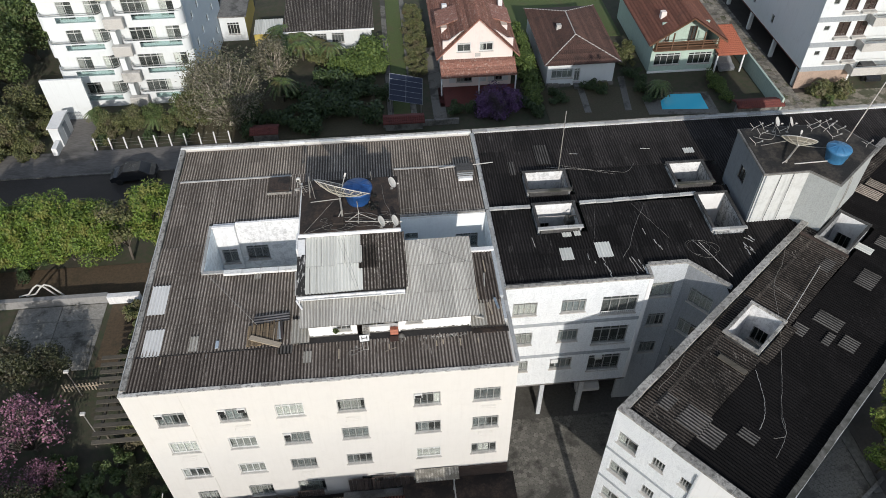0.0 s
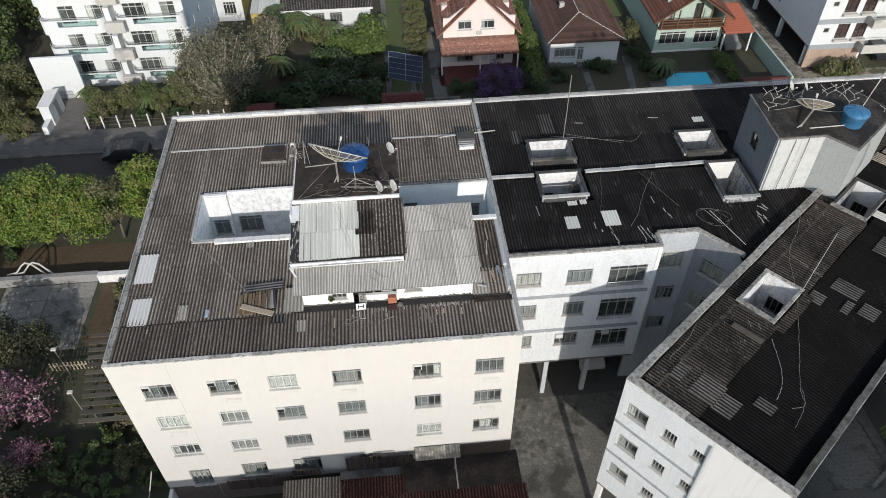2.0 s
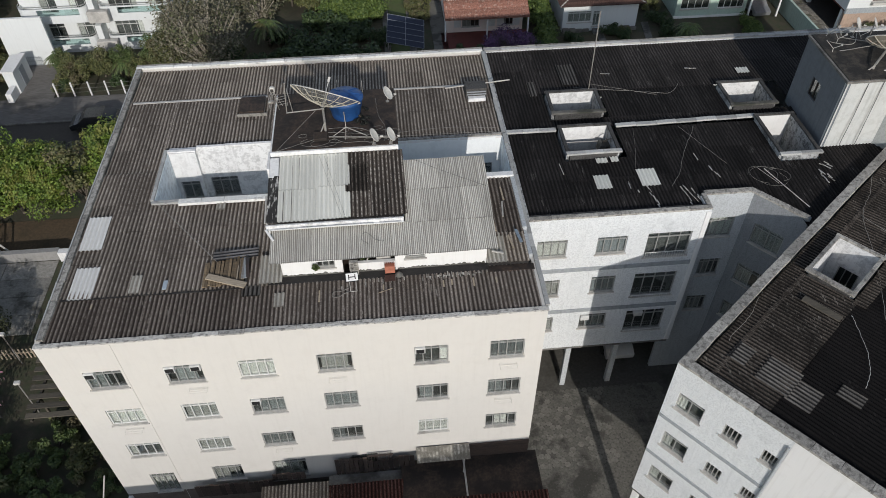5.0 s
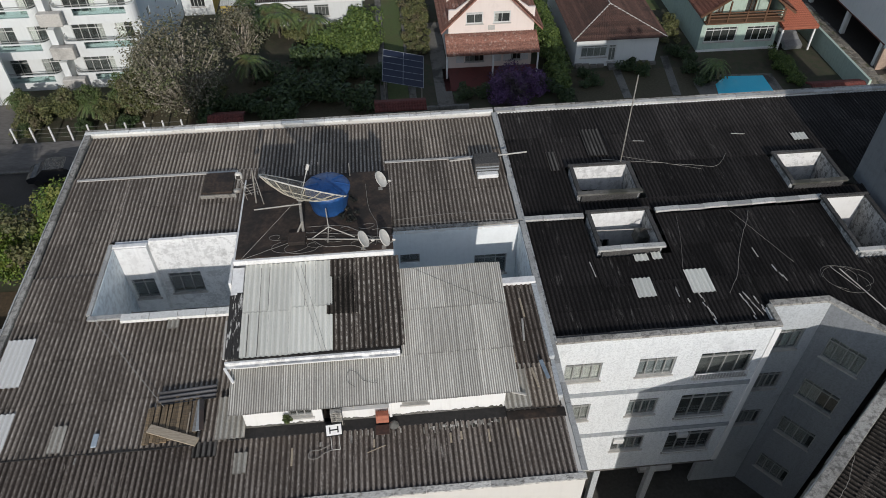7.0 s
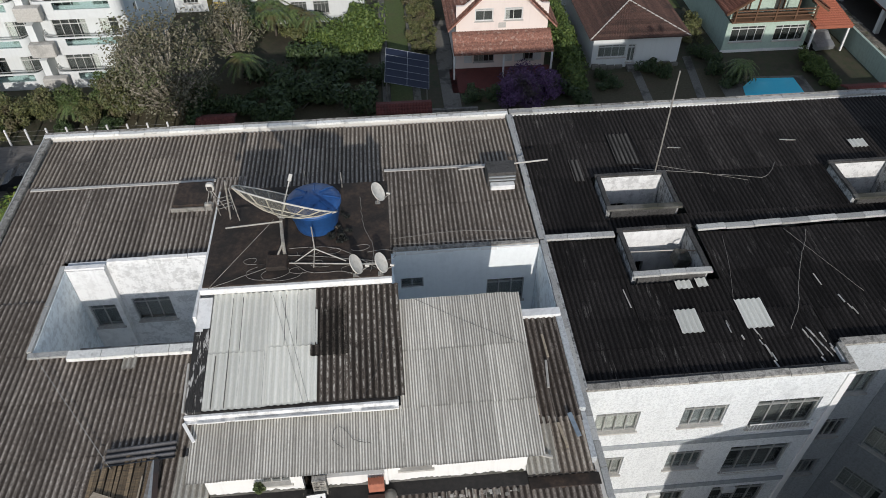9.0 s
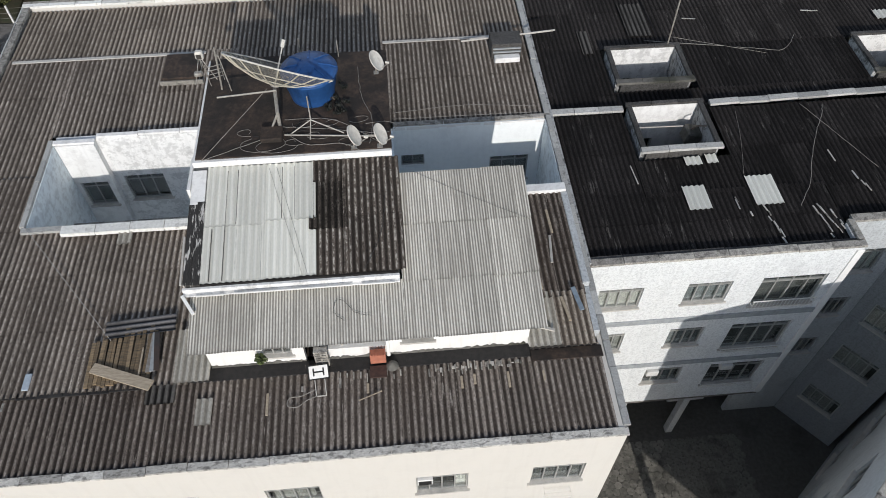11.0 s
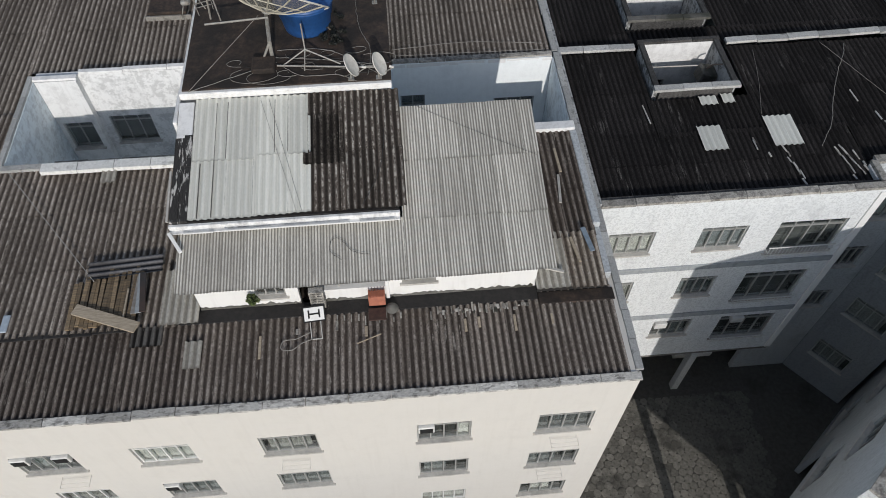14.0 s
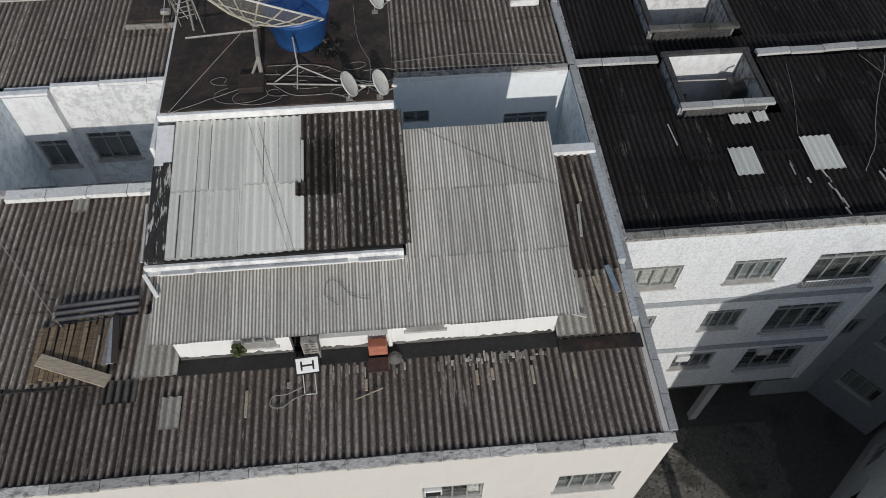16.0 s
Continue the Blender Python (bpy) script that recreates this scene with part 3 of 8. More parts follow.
def window(parent, m, w, h, panes=4, frame_mat=None, curtain=(0.0, 0.85), sill=True, transom=True, curtain_mat=None, rng=random, bar=0.045):
    """A sliding window in an opening w x h whose lower outer corner is at m; curtain: the stretch of its width that is drawn."""
    frame_mat = frame_mat or M_ALU
    key = (round(w, 2), round(h, 2), panes, transom, frame_mat.name, bar)
    top = h * 0.78 if transom else h - bar
    if key not in WINDOW_MESHES:
        lights = []
        for k in range(panes):
            xa, xb = (bar if k == 0 else w * k / panes + 0.02), (w - bar if k == panes - 1 else w * (k + 1) / panes - 0.02)
            lights.append((xa, xb, bar, top))
            if transom:
                lights.append((xa, xb, top + bar, h - bar))
        bm = wall_bm(w, 0.0, h, lights, 0.07, Matrix.Translation((0, 0.065, 0)))
        bmesh.ops.remove_doubles(bm, verts=bm.verts, dist=0.001)
        glass = bmesh.new()
        box(glass, (0.022, 0, 0), (w / panes - 0.022, 0.006, h - 2 * bar))
        ledge = bmesh.new()
        box(ledge, (-0.06, -0.07, -0.06), (w + 0.06, 0.062, 0.006), bevel=0.005)
        WINDOW_MESHES[key] = (mesh_from("window_frame", bm, frame_mat), mesh_from("pane", glass, M_GLASS), mesh_from("sill", ledge, M_SILL))
    fm, gm, sm = WINDOW_MESHES[key]
    win = new("window", fm)
    win.parent, win.matrix_basis = parent, m
    for k in range(panes):
        p = new("pane", gm)
        p.parent, p.location, p.visible_shadow = win, (w * k / panes, 0.097 + 0.012 * (k % 2), bar), False
    if sill:
        s = new("sill", sm)
        s.parent = win
    # Grey backing added behind the glass to imitate the dim room.
    if not curtain or curtain[1] - curtain[0] < 0.97:
        part("blind", box(bmesh.new(), (0.01, 0.25, 0.01), (w - 0.01, 0.262, h - 0.01)), M_ROOM_TONE, win)
    if curtain and curtain[1] > curtain[0]:
        bm = bmesh.new()
        n = max(4, int((curtain[1] - curtain[0]) * w / 0.07))
        xs = [w * (curtain[0] + (curtain[1] - curtain[0]) * i / n) for i in range(n + 1)]
        rows = [[bm.verts.new((x, 0.17 + 0.03 * (i % 2) + rng.uniform(-0.008, 0.008), z)) for i, x in enumerate(xs)] for z in (0.003, h - 0.03)]
        for i in range(n):
            bm.faces.new((rows[0][i], rows[0][i + 1], rows[1][i + 1], rows[1][i]))
        c = part("curtain", bm, curtain_mat or M_CURTAIN, win)
    return win


def facade(parent, a, b, z0, z1, openings, mat, name="wall", depth=0.2, **kw):
    """A wall from a to b with a window in every opening; an opening may carry its pane count, curtain and frame after its four sides."""
    m = frame_at(a, b)
    length = (Vector(b) - Vector(a)).length - 0.008
    m = m @ Matrix.Translation((0.004, 0, 0))
    ob = part(name, wall_bm(length, z0, z1, openings, depth, m), mat, parent)
    for o in openings:
        opts = dict(kw)
        if len(o) > 4:
            opts.update(o[4])
        window(parent, m @ Matrix.Translation((o[0], 0, o[2])), o[1] - o[0], o[3] - o[2], **opts)
    return ob


SHEETS = {}


def sheet_mesh(waves, length, mat, pitch=0.177, amp=0.028, segs=6):
    """A corrugated sheet: waves across x, length along y, with a turned-down lower lip that shows its thickness."""
    key = (waves, round(length, 2), mat.name)
    if key in SHEETS:
        return SHEETS[key]
    n = waves * segs + segs // 3
    verts, faces = [], []
    for y, dz in ((0.004, -0.012), (0, 0), (length, 0), (length - 0.004, -0.012)):
        for i in range(n + 1):
            verts.append((i * pitch / segs, y, amp * math.cos(2 * math.pi * i / segs) + dz))
    for r in range(3):
        for i in range(n):
            a = r * (n + 1) + i
            faces.append((a, a + 1, a + n + 2, a + n + 1))
    me = bpy.data.meshes.new("roof_sheet")
    me.from_pydata(verts, [], faces)
    me.materials.append(mat)
    me.polygons.foreach_set("use_smooth", [True] * len(me.polygons))
    for e in me.edges:
        row = e.vertices[0] // (n + 1)
        e.use_edge_sharp = row in (1, 2) and row == e.vertices[1] // (n + 1)
    SHEETS[key] = me
    return me


def sheets(parent, x0, x1, rows, mat, m=None, pitch=0.177, amp=0.028, waves=5, segs=6, rng=random, jitter=0.006, lap=0.14):
    """Lays corrugated sheets over x0..x1 in rows (y0, z0, y1, z1) that run up the slope, each row lapping over the one below."""
    m = m or Matrix.Identity(4)
    for y0, z0, y1, z1 in rows:
        x = x0
        while x < x1 - 0.3 * pitch:
            k = min(waves, max(1, round((x1 - x) / pitch)))
            length = math.hypot(y1 - y0, z1 - z0) + lap
            ob = new("roof_sheet", sheet_mesh(k, length, mat, pitch, amp, segs))
            ob.parent = parent
            slope = math.degrees(math.atan2(z1 - z0, y1 - y0))
            ob.matrix_basis = m @ pose(x + rng.uniform(-0.01, 0.01), y0 + rng.uniform(-0.02, 0.02), z0 + amp + rng.uniform(0, jitter), slope, 0, rng.uniform(-0.15, 0.15))
            x += k * pitch


COPING = {}


def coping(parent, a, b, z, width=0.42, height=0.09, step=1.05, rng=random, mat=None):
    """A row of cement coping slabs from a to b, centred on that line, with open joints."""
    mat = mat or M_COPING
    m = frame_at(a, b, z)
    length = (Vector(b) - Vector(a)).length
    n = max(1, round(length / step))
    key = (round(width, 2), round(length / n, 2), mat.name)
    if key not in COPING:
        bm = bmesh.new()
        box(bm, (0.008, -width / 2, 0), (length / n - 0.008, width / 2, height))
        for v in bm.verts:
            if v.co.z > height / 2:
                v.co.y *= 0.93
                v.co.z += 0.012 if v.co.y > 0 else 0
        COPING[key] = mesh_from("coping_slab", bm, mat)
    for i in range(n):
        ob = new("coping_slab", COPING[key])
        ob.parent = parent
        ob.matrix_basis = m @ pose(i * length / n, rng.uniform(-0.012, 0.012), rng.uniform(-0.008, 0.008), rng.uniform(-1, 1), rng.uniform(-0.5, 0.5), rng.uniform(-0.5, 0.5))


def cable(name, pts, r, mat, label, sag=0.0, wobble=0.0, rng=random, parent=None, steps=8):
    """A cable through points, sagging between them, with small wobbles."""
    line = []
    pts = [Vector(p) for p in pts]
    for k, (a, b) in enumerate(zip(pts, pts[1:])):
        for i in range(steps):
            f = i / steps
            before, after = pts[max(0, k - 1)], pts[min(len(pts) - 1, k + 2)]
            p = 0.5 * (2 * a + (b - before) * f + (2 * before - 5 * a + 4 * b - after) * f * f + (3 * a - before - 3 * b + after) * f ** 3)
            p -= Vector((0, 0, sag * 4 * f * (1 - f)))
            line.append(p + (Vector((rng.uniform(-1, 1), rng.uniform(-1, 1), 0)) * wobble if i else Vector()))
    line.append(pts[-1])
    bm = tube(bmesh.new(), line, r, 4)
    return part(name, bm, mat, parent, label) if parent else solid(name, bm, mat, label, "cable", smooth=True)


# ---- ground and paving ----
GROUND = 0.15


def slab(name, outline, z0, z1, mat, label, category="paving", parent=None):
    return solid(name, prism(bmesh.new(), outline, z0, z1), mat, label, category, kind="structure")


def rect(x0, y0, x1, y1):
    return [(x0, y0), (x1, y0), (x1, y1), (x0, y1)]


gb = bmesh.new()
bmesh.ops.create_grid(gb, x_segments=40, y_segments=40, size=900)
for v in gb.verts:
    v.co.z = GROUND
solid("ground", gb, M_GROUND, "dark garden earth with patchy grass", "ground", kind="structure")
slab("road", rect(-90, 29.5, -20.6, 35.55), GROUND - 0.2, GROUND + 0.03, M_ASPHALT, "worn dark asphalt street behind the trees", "road")
slab("pavement", rect(-90, 35.75, -20.6, 39.35), GROUND - 0.2, GROUND + 0.12, M_ROAD, "grey cement pavement along the street", "pavement")
slab("kerb", rect(-90, 35.56, -20.6, 35.74), GROUND - 0.2, GROUND + 0.14, M_CONCRETE, "pale kerb stones along the street", "kerb")
slab("driveway", [(-38.1, 39.36), (-34.9, 39.36), (-35.6, 45.1), (-38.9, 45.1), (-38.9, 43.4), (-37.8, 43.4)], GROUND - 0.2, GROUND + 0.11, M_ROAD, "grey paved driveway to the white building", "driveway")
slab("courtyard", rect(0.0, -16, 30, 13), GROUND - 0.2, GROUND + 0.02, M_COURT, "cobbled courtyard between the blocks", "paving")
slab("lane", rect(35.25, 38.8, 38.42, 74), GROUND - 0.2, GROUND + 0.054, M_PAVE, "patchy stone lane beside a green wall", "lane")
slab("pavement", rect(35.3, 33.8, 75, 42.4), GROUND - 0.2, GROUND + 0.05, M_PAVE, "stained brownish pavement along the apartment house", "pavement")
slab("garage_drive", rect(38.45, 42.5, 44.5, 74), GROUND - 0.2, GROUND + 0.045, M_ASPHALT, "dark asphalt drive under the apartment house", "drive")
slab("lawn", rect(11, 38, 22.5, 45.5), GROUND - 0.2, GROUND + 0.04, M_GRASS, "shaded lawn before the small houses", "lawn")
slab("lawn", rect(9.5, 56.5, 23, 80), GROUND - 0.2, GROUND + 0.04, M_LAWN, "bright lawn behind the houses", "lawn")
slab("lawn", rect(-25.6, 39.6, -5.8, 50), GROUND - 0.2, GROUND + 0.035, M_GRASS, "shaded garden grass", "lawn")

slab("verge_yard", rect(-44, 19.6, -21, 23.2), GROUND - 0.2, GROUND + 0.03, M_DRYSOIL, "dry brown verge below the tree row", "verge")

# ---- main block ----
rng = random.Random(4)
main = thing("apartment_building", "cream four-storey apartment block with a weathered corrugated roof", "building")
TOP = 13.90
cols = [(-18.77, -17.27), (-15.60, -14.12), (-12.66, -11.20), (-9.47, -8.01), (-5.44, -4.02), (-2.26, -0.80)]
rows = [(10.96, 12.13), (8.22, 9.37), (5.46, 6.56)]
GR, PL = M_CURTAIN_GREY, M_CURTAIN
# curtain stretch, its cloth, white frame or not, window by window
drawn = [((0.0, 0.55), GR, 0), ((0.2, 0.8), GR, 0), ((0.0, 1.0), PL, 1), ((0.1, 0.85), PL, 0), ((0.74, 1.0), PL, 0), ((0.0, 1.0), GR, 0),
         ((0.0, 1.0), PL, 1), ((0.05, 1.0), PL, 1), ((0.25, 1.0), GR, 0), ((0.0, 1.0), GR, 0), ((0.1, 0.55), GR, 0), ((0.0, 0.6), GR, 0),
         ((0.0, 0.2), PL, 1), ((0.0, 1.0), PL, 1), ((0.0, 0.9), GR, 0), ((0.0, 0.4), GR, 0), ((0.0, 1.0), PL, 1), ((0.3, 0.7), PL, 0)]
openings, k = [], 0
for za, zb in rows:
    for xa, xb in cols:
        span, cloth, white = drawn[k]
        openings.append((xa + 20, xb + 20, za, zb, dict(curtain=span, curtain_mat=cloth, frame_mat=M_WHITEFRAME if white else M_ALU)))
        k += 1
openings += [(1.5, 2.65, 2.0, 3.75), (4.5, 5.9, 2.62, 3.97), (7.4, 9.0, 2.45, 4.0), (11.2, 12.5, 2.6, 3.9)]
facade(main, (-20, 0), (0, 0), 0.0, TOP - 0.04, openings, M_CREAM, depth=0.22)
facade(main, (-20, 20.2), (-20, 0), 0.0, TOP, [], M_CREAM)
facade(main, (0, 20.2), (-20, 20.2), 0.0, TOP, [], M_CREAM)
facade(main, (0, 0), (0, 5.35), 0.0, TOP, [], M_CREAM)
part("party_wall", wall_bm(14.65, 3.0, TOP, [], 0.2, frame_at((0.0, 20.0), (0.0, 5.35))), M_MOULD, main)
coping(main, (-20.02, 0.09), (0.04, 0.09), TOP - 0.05, 0.22, 0.06, step=1.0, mat=M_COPING_FRONT)
coping(main, (-19.79, 19.9), (-19.79, 0.3), TOP, 0.25, mat=M_COPING)
coping(main, (-19.955, 19.9), (-19.955, 0.3), TOP + 0.01, 0.07, mat=M_COPING_PALE)
coping(main, (-20, 20.02), (0.0, 20.02), TOP, 0.20, 0.10, step=1.05, mat=M_COPING_WHITE)
coping(main, (-20, 20.20), (0.0, 20.20), TOP, 0.13, 0.11, step=1.05)
coping(main, (0.02, 0.22), (0.02, 11.8), TOP - 0.02, 0.20, 0.08, step=0.83, mat=M_COPING_PALE)
coping(main, (0.0, 11.9), (0.0, 19.9), TOP - 0.02, 0.20, 0.08, step=1.0, mat=M_COPING_PALE)

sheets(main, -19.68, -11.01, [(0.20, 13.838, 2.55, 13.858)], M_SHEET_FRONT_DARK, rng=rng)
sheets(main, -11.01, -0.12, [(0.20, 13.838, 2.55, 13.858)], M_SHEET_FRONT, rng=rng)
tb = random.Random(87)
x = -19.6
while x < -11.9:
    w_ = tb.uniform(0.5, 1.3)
    part("tar_strip", box(bmesh.new(), (x, 2.30 + tb.uniform(-0.02, 0.03), 13.90), (x + w_, 2.46 + tb.uniform(-0.03, 0.06), 13.935), bevel=0.01), M_BLACKFILL, main, "black strip along the lap of the sheets")
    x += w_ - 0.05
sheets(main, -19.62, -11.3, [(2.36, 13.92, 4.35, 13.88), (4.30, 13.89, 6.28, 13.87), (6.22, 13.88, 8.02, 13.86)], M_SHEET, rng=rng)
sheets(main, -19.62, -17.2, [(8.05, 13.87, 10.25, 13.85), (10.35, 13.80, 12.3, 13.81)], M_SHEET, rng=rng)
# Dark strip stands in for the shadow where the rows step down.
part("lap_shadow_board", box(bmesh.new(), (-19.6, 10.24, 13.80), (-17.25, 10.36, 13.835)), M_BLACKFILL, main, "dark strip painting the shadow at the step between two sheet rows")
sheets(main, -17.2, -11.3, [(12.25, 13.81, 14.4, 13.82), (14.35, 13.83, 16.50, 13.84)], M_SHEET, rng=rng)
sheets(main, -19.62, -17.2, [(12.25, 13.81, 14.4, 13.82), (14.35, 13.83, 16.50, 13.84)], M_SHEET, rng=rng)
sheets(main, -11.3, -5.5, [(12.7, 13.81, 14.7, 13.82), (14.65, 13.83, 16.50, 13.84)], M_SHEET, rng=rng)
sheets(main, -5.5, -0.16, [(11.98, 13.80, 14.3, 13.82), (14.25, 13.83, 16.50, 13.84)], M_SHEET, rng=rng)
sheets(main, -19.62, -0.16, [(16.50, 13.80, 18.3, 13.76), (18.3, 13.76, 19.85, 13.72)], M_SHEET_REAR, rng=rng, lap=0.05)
for x0, x1 in ((-19.5, -12.3), (-5.6, -1.0)):
    bm = bmesh.new()
    box(bm, (x0, 16.40, 13.875), (x1, 16.56, 13.915), bevel=0.015)
    part("ridge_cap", bm, M_SILL, main)


def light_well(parent, x0, x1, y0, y1, z1, z0=0.3, back=(), mat=None, left=(), m=None, rim=True, side_mat=None, rim_mat=None, front_mat=None, sill=0.24, sill_mat=None):
    """An open shaft through a block, with windows in its back wall, and a rim of coping slabs."""
    mat = mat or M_OLDWHITE
    m = m or Matrix.Identity(4)
    pt = lambda x, y: tuple((m @ Vector((x, y, 0))).xy)
    facade(parent, pt(x0, y1), pt(x1, y1), z0, z1, back, mat, "shaft_wall", 0.15)
    facade(parent, pt(x0, y0), pt(x0, y1), z0, z1, left, side_mat or M_BLUEWHITE, "shaft_wall", 0.15)
    facade(parent, pt(x1, y1), pt(x1, y0), z0, z1, [], side_mat or M_BLUEWHITE, "shaft_wall", 0.15)
    facade(parent, pt(x1, y0), pt(x0, y0), z0, z1, [], front_mat or M_COPING_BLACK, "shaft_wall", 0.15)
    # Main shafts: a pale floor, added high up to bounce light inside.
    part("shaft_floor", prism(bmesh.new(), [pt(*p) for p in rect(x0, y0, x1, y1)], z0 - 0.1, z0 + 0.02), M_BLUEWHITE if z0 > 5 else M_PANEL, parent)
    if rim:
        coping(parent, pt(x0 - 0.2, y0 - 0.1), pt(x1 + 0.2, y0 - 0.1), z1, sill, mat=sill_mat)
        coping(parent, pt(x0 - 0.2, y1 + 0.08), pt(x1 + 0.2, y1 + 0.08), z1, 0.15, mat=rim_mat)
        coping(parent, pt(x0 - 0.08, y1), pt(x0 - 0.08, y0), z1, 0.17, mat=rim_mat)
        coping(parent, pt(x1 + 0.08, y1), pt(x1 + 0.08, y0), z1, 0.17, mat=rim_mat)


plain = dict(panes=3, curtain=None, transom=False)
light_well(main, -16.86, -11.45, 8.12, 12.02, 13.95, 9.4,
           [(1.62, 3.02, 10.82, 12.07, dict(panes=3, curtain=None))], M_FLECKED, rim=False, side_mat=M_FLECKED_BLUE, front_mat=M_BLUEWHITE)
facade(main, (-16.85, 11.74), (-15.54, 11.74), 9.43, 13.93, [(0.16, 1.12, 10.92, 12.12, dict(panes=2, curtain=None, frame_mat=M_ALU, transom=True))], M_OLDWHITE, "shaft_wall", 0.27)
coping(main, (-16.98, 8.03), (-15.72, 8.03), 13.93, 0.2, mat=M_COPING_PALE, step=1.3)
coping(main, (-15.70, 7.86), (-11.55, 7.86), 13.97, 0.34, 0.13, mat=M_COPING_WHITE, step=1.04)
coping(main, (-15.40, 8.10), (-11.55, 8.10), 13.95, 0.11, 0.07, mat=M_COPING)
coping(main, (-16.96, 11.95), (-16.96, 8.14), 13.95, 0.16, mat=M_COPING_PALE)
coping(main, (-15.50, 12.10), (-11.3, 12.10), 13.95, 0.15, mat=M_OLDWHITE, step=1.3)
coping(main, (-17.05, 11.86), (-15.52, 11.86), 13.95, 0.18, 0.07, mat=M_OLDWHITE, step=1.5)
light_well(main, -5.42, -0.10, 8.24, 11.7, 13.86, 9.4,
           [(0.21, 1.06, 11.97, 12.52, dict(panes=2, curtain=None, transom=False, sill=False)), (3.46, 4.9, 10.95, 12.17, dict(panes=3, curtain=None))], M_BLUEWHITE, rim=False, side_mat=M_FLECKED_BLUE, front_mat=M_BLUEWHITE)
coping(main, (-5.42, 11.84), (-0.10, 11.84), 13.86, 0.17, 0.06, step=0.95)
pk = random.Random(63)
x = -5.36
while x < -0.2:
    w_ = pk.uniform(0.18, 0.6)
    part("peeling_edge", box(bmesh.new(), (x, 11.685, 13.78 + pk.uniform(-0.05, 0.03)), (min(-0.13, x + w_), 11.699, 13.875), bevel=0.004), M_WHITE, main, "white paint edge peeling along the wall head")
    x += w_ + pk.choice((0.0, 0.0, 0.05, 0.12))

# ---- rooftop rooms of the main block ----
PENT = (-11.2, -5.5)
facade(main, (PENT[0], 4.55), (PENT[1], 4.55), 13.4, 15.40, [], M_WHITE, "upper_wall", 0.15)
facade(main, (PENT[0], 12.6), (PENT[0], 4.55), 13.4, 15.46, [], M_OLDWHITE, "upper_wall", 0.15)
facade(main, (PENT[1], 4.55), (PENT[1], 12.6), 13.4, 15.46, [], M_OLDWHITE, "upper_wall", 0.15)
facade(main, (PENT[1] - 0.02, 12.6), (PENT[0] + 0.02, 12.6), 13.4, 16.2, [], M_OLDWHITE, "upper_wall", 0.15)
facade(main, (PENT[0] + 0.02, 8.22), (PENT[1] - 0.02, 8.22), 13.4, 16.2, [], M_WHITE, "tower_wall", 0.15)
facade(main, (PENT[0] + 0.01, 12.59), (PENT[0] + 0.01, 8.23), 15.4, 16.2, [], M_OLDWHITE, "tower_wall", 0.15)
facade(main, (PENT[1] - 0.01, 8.23), (PENT[1] - 0.01, 12.59), 15.4, 16.2, [], M_OLDWHITE, "tower_wall", 0.15)
bm = bmesh.new()
box(bm, (-11.18, 8.10, 16.14), (-5.47, 12.72, 16.345), bevel=0.02)
part("tower_slab", bm, M_OLDWHITE, main, "white-edged concrete slab")
bm = bmesh.new()
box(bm, (-11.10, 8.21, 16.30), (-5.462, 12.735, 16.385), bevel=0.01)
part("deck", bm, M_DECK, main, "dark mouldy deck over the stair tower")
PITCH = 0.168
roof_z = lambda y: 15.475 + (y - 4.46) * PITCH
up = lambda ya, yb, lift=0.0: (ya, roof_z(ya) + lift, yb, roof_z(yb) + lift)
sheets(main, -10.76, -9.18, [up(4.46, 6.14), up(6.12, 8.06, 0.014)], M_SHEET_NEW, rng=rng, lap=0.04)
sheets(main, -9.18, -7.76, [up(4.48, 6.24), up(6.22, 8.06, 0.014)], M_SHEET_NEW, rng=rng, lap=0.04)
sheets(main, -7.76, -6.95, [up(4.46, 5.95), up(7.35, 8.06, 0.03)], M_SHEET_BROWN, rng=rng, lap=0.04)
sheets(main, -7.76, -6.95, [up(5.84, 7.42, 0.022)], M_SHEET_SIDE, rng=rng, lap=0.02)
sheets(main, -7.88, -7.74, [up(5.84, 6.2, 0.05)], M_SHEET_SIDE, rng=rng, lap=0.0)
sheets(main, -6.95, -5.46, [up(4.46, 6.22), up(6.20, 8.06, 0.014)], M_SHEET_BROWN, rng=rng, lap=0.04)
for x, ya, yb in ((-10.55, 4.5, 6.1), (-10.2, 4.5, 8.0), (-9.18, 4.5, 8.0), (-9.9, 6.2, 8.0), (-8.65, 6.3, 8.0), (-8.3, 6.3, 8.0)):
    bm = bmesh.new()
    box(bm, (x, ya, 0.02), (x + 0.02, yb, 0.056 if ya < 6 else 0.072))
    bmesh.ops.transform(bm, matrix=Matrix.Translation((0, 4.46, roof_z(4.46))) @ Matrix.Rotation(math.atan(PITCH), 4, "X") @ Matrix.Translation((0, -4.46, 0)), verts=bm.verts)
    part("lap_joint", bm, M_CONCRETE, main, "dirty lap joint between two pale sheets")
vb = random.Random(41)
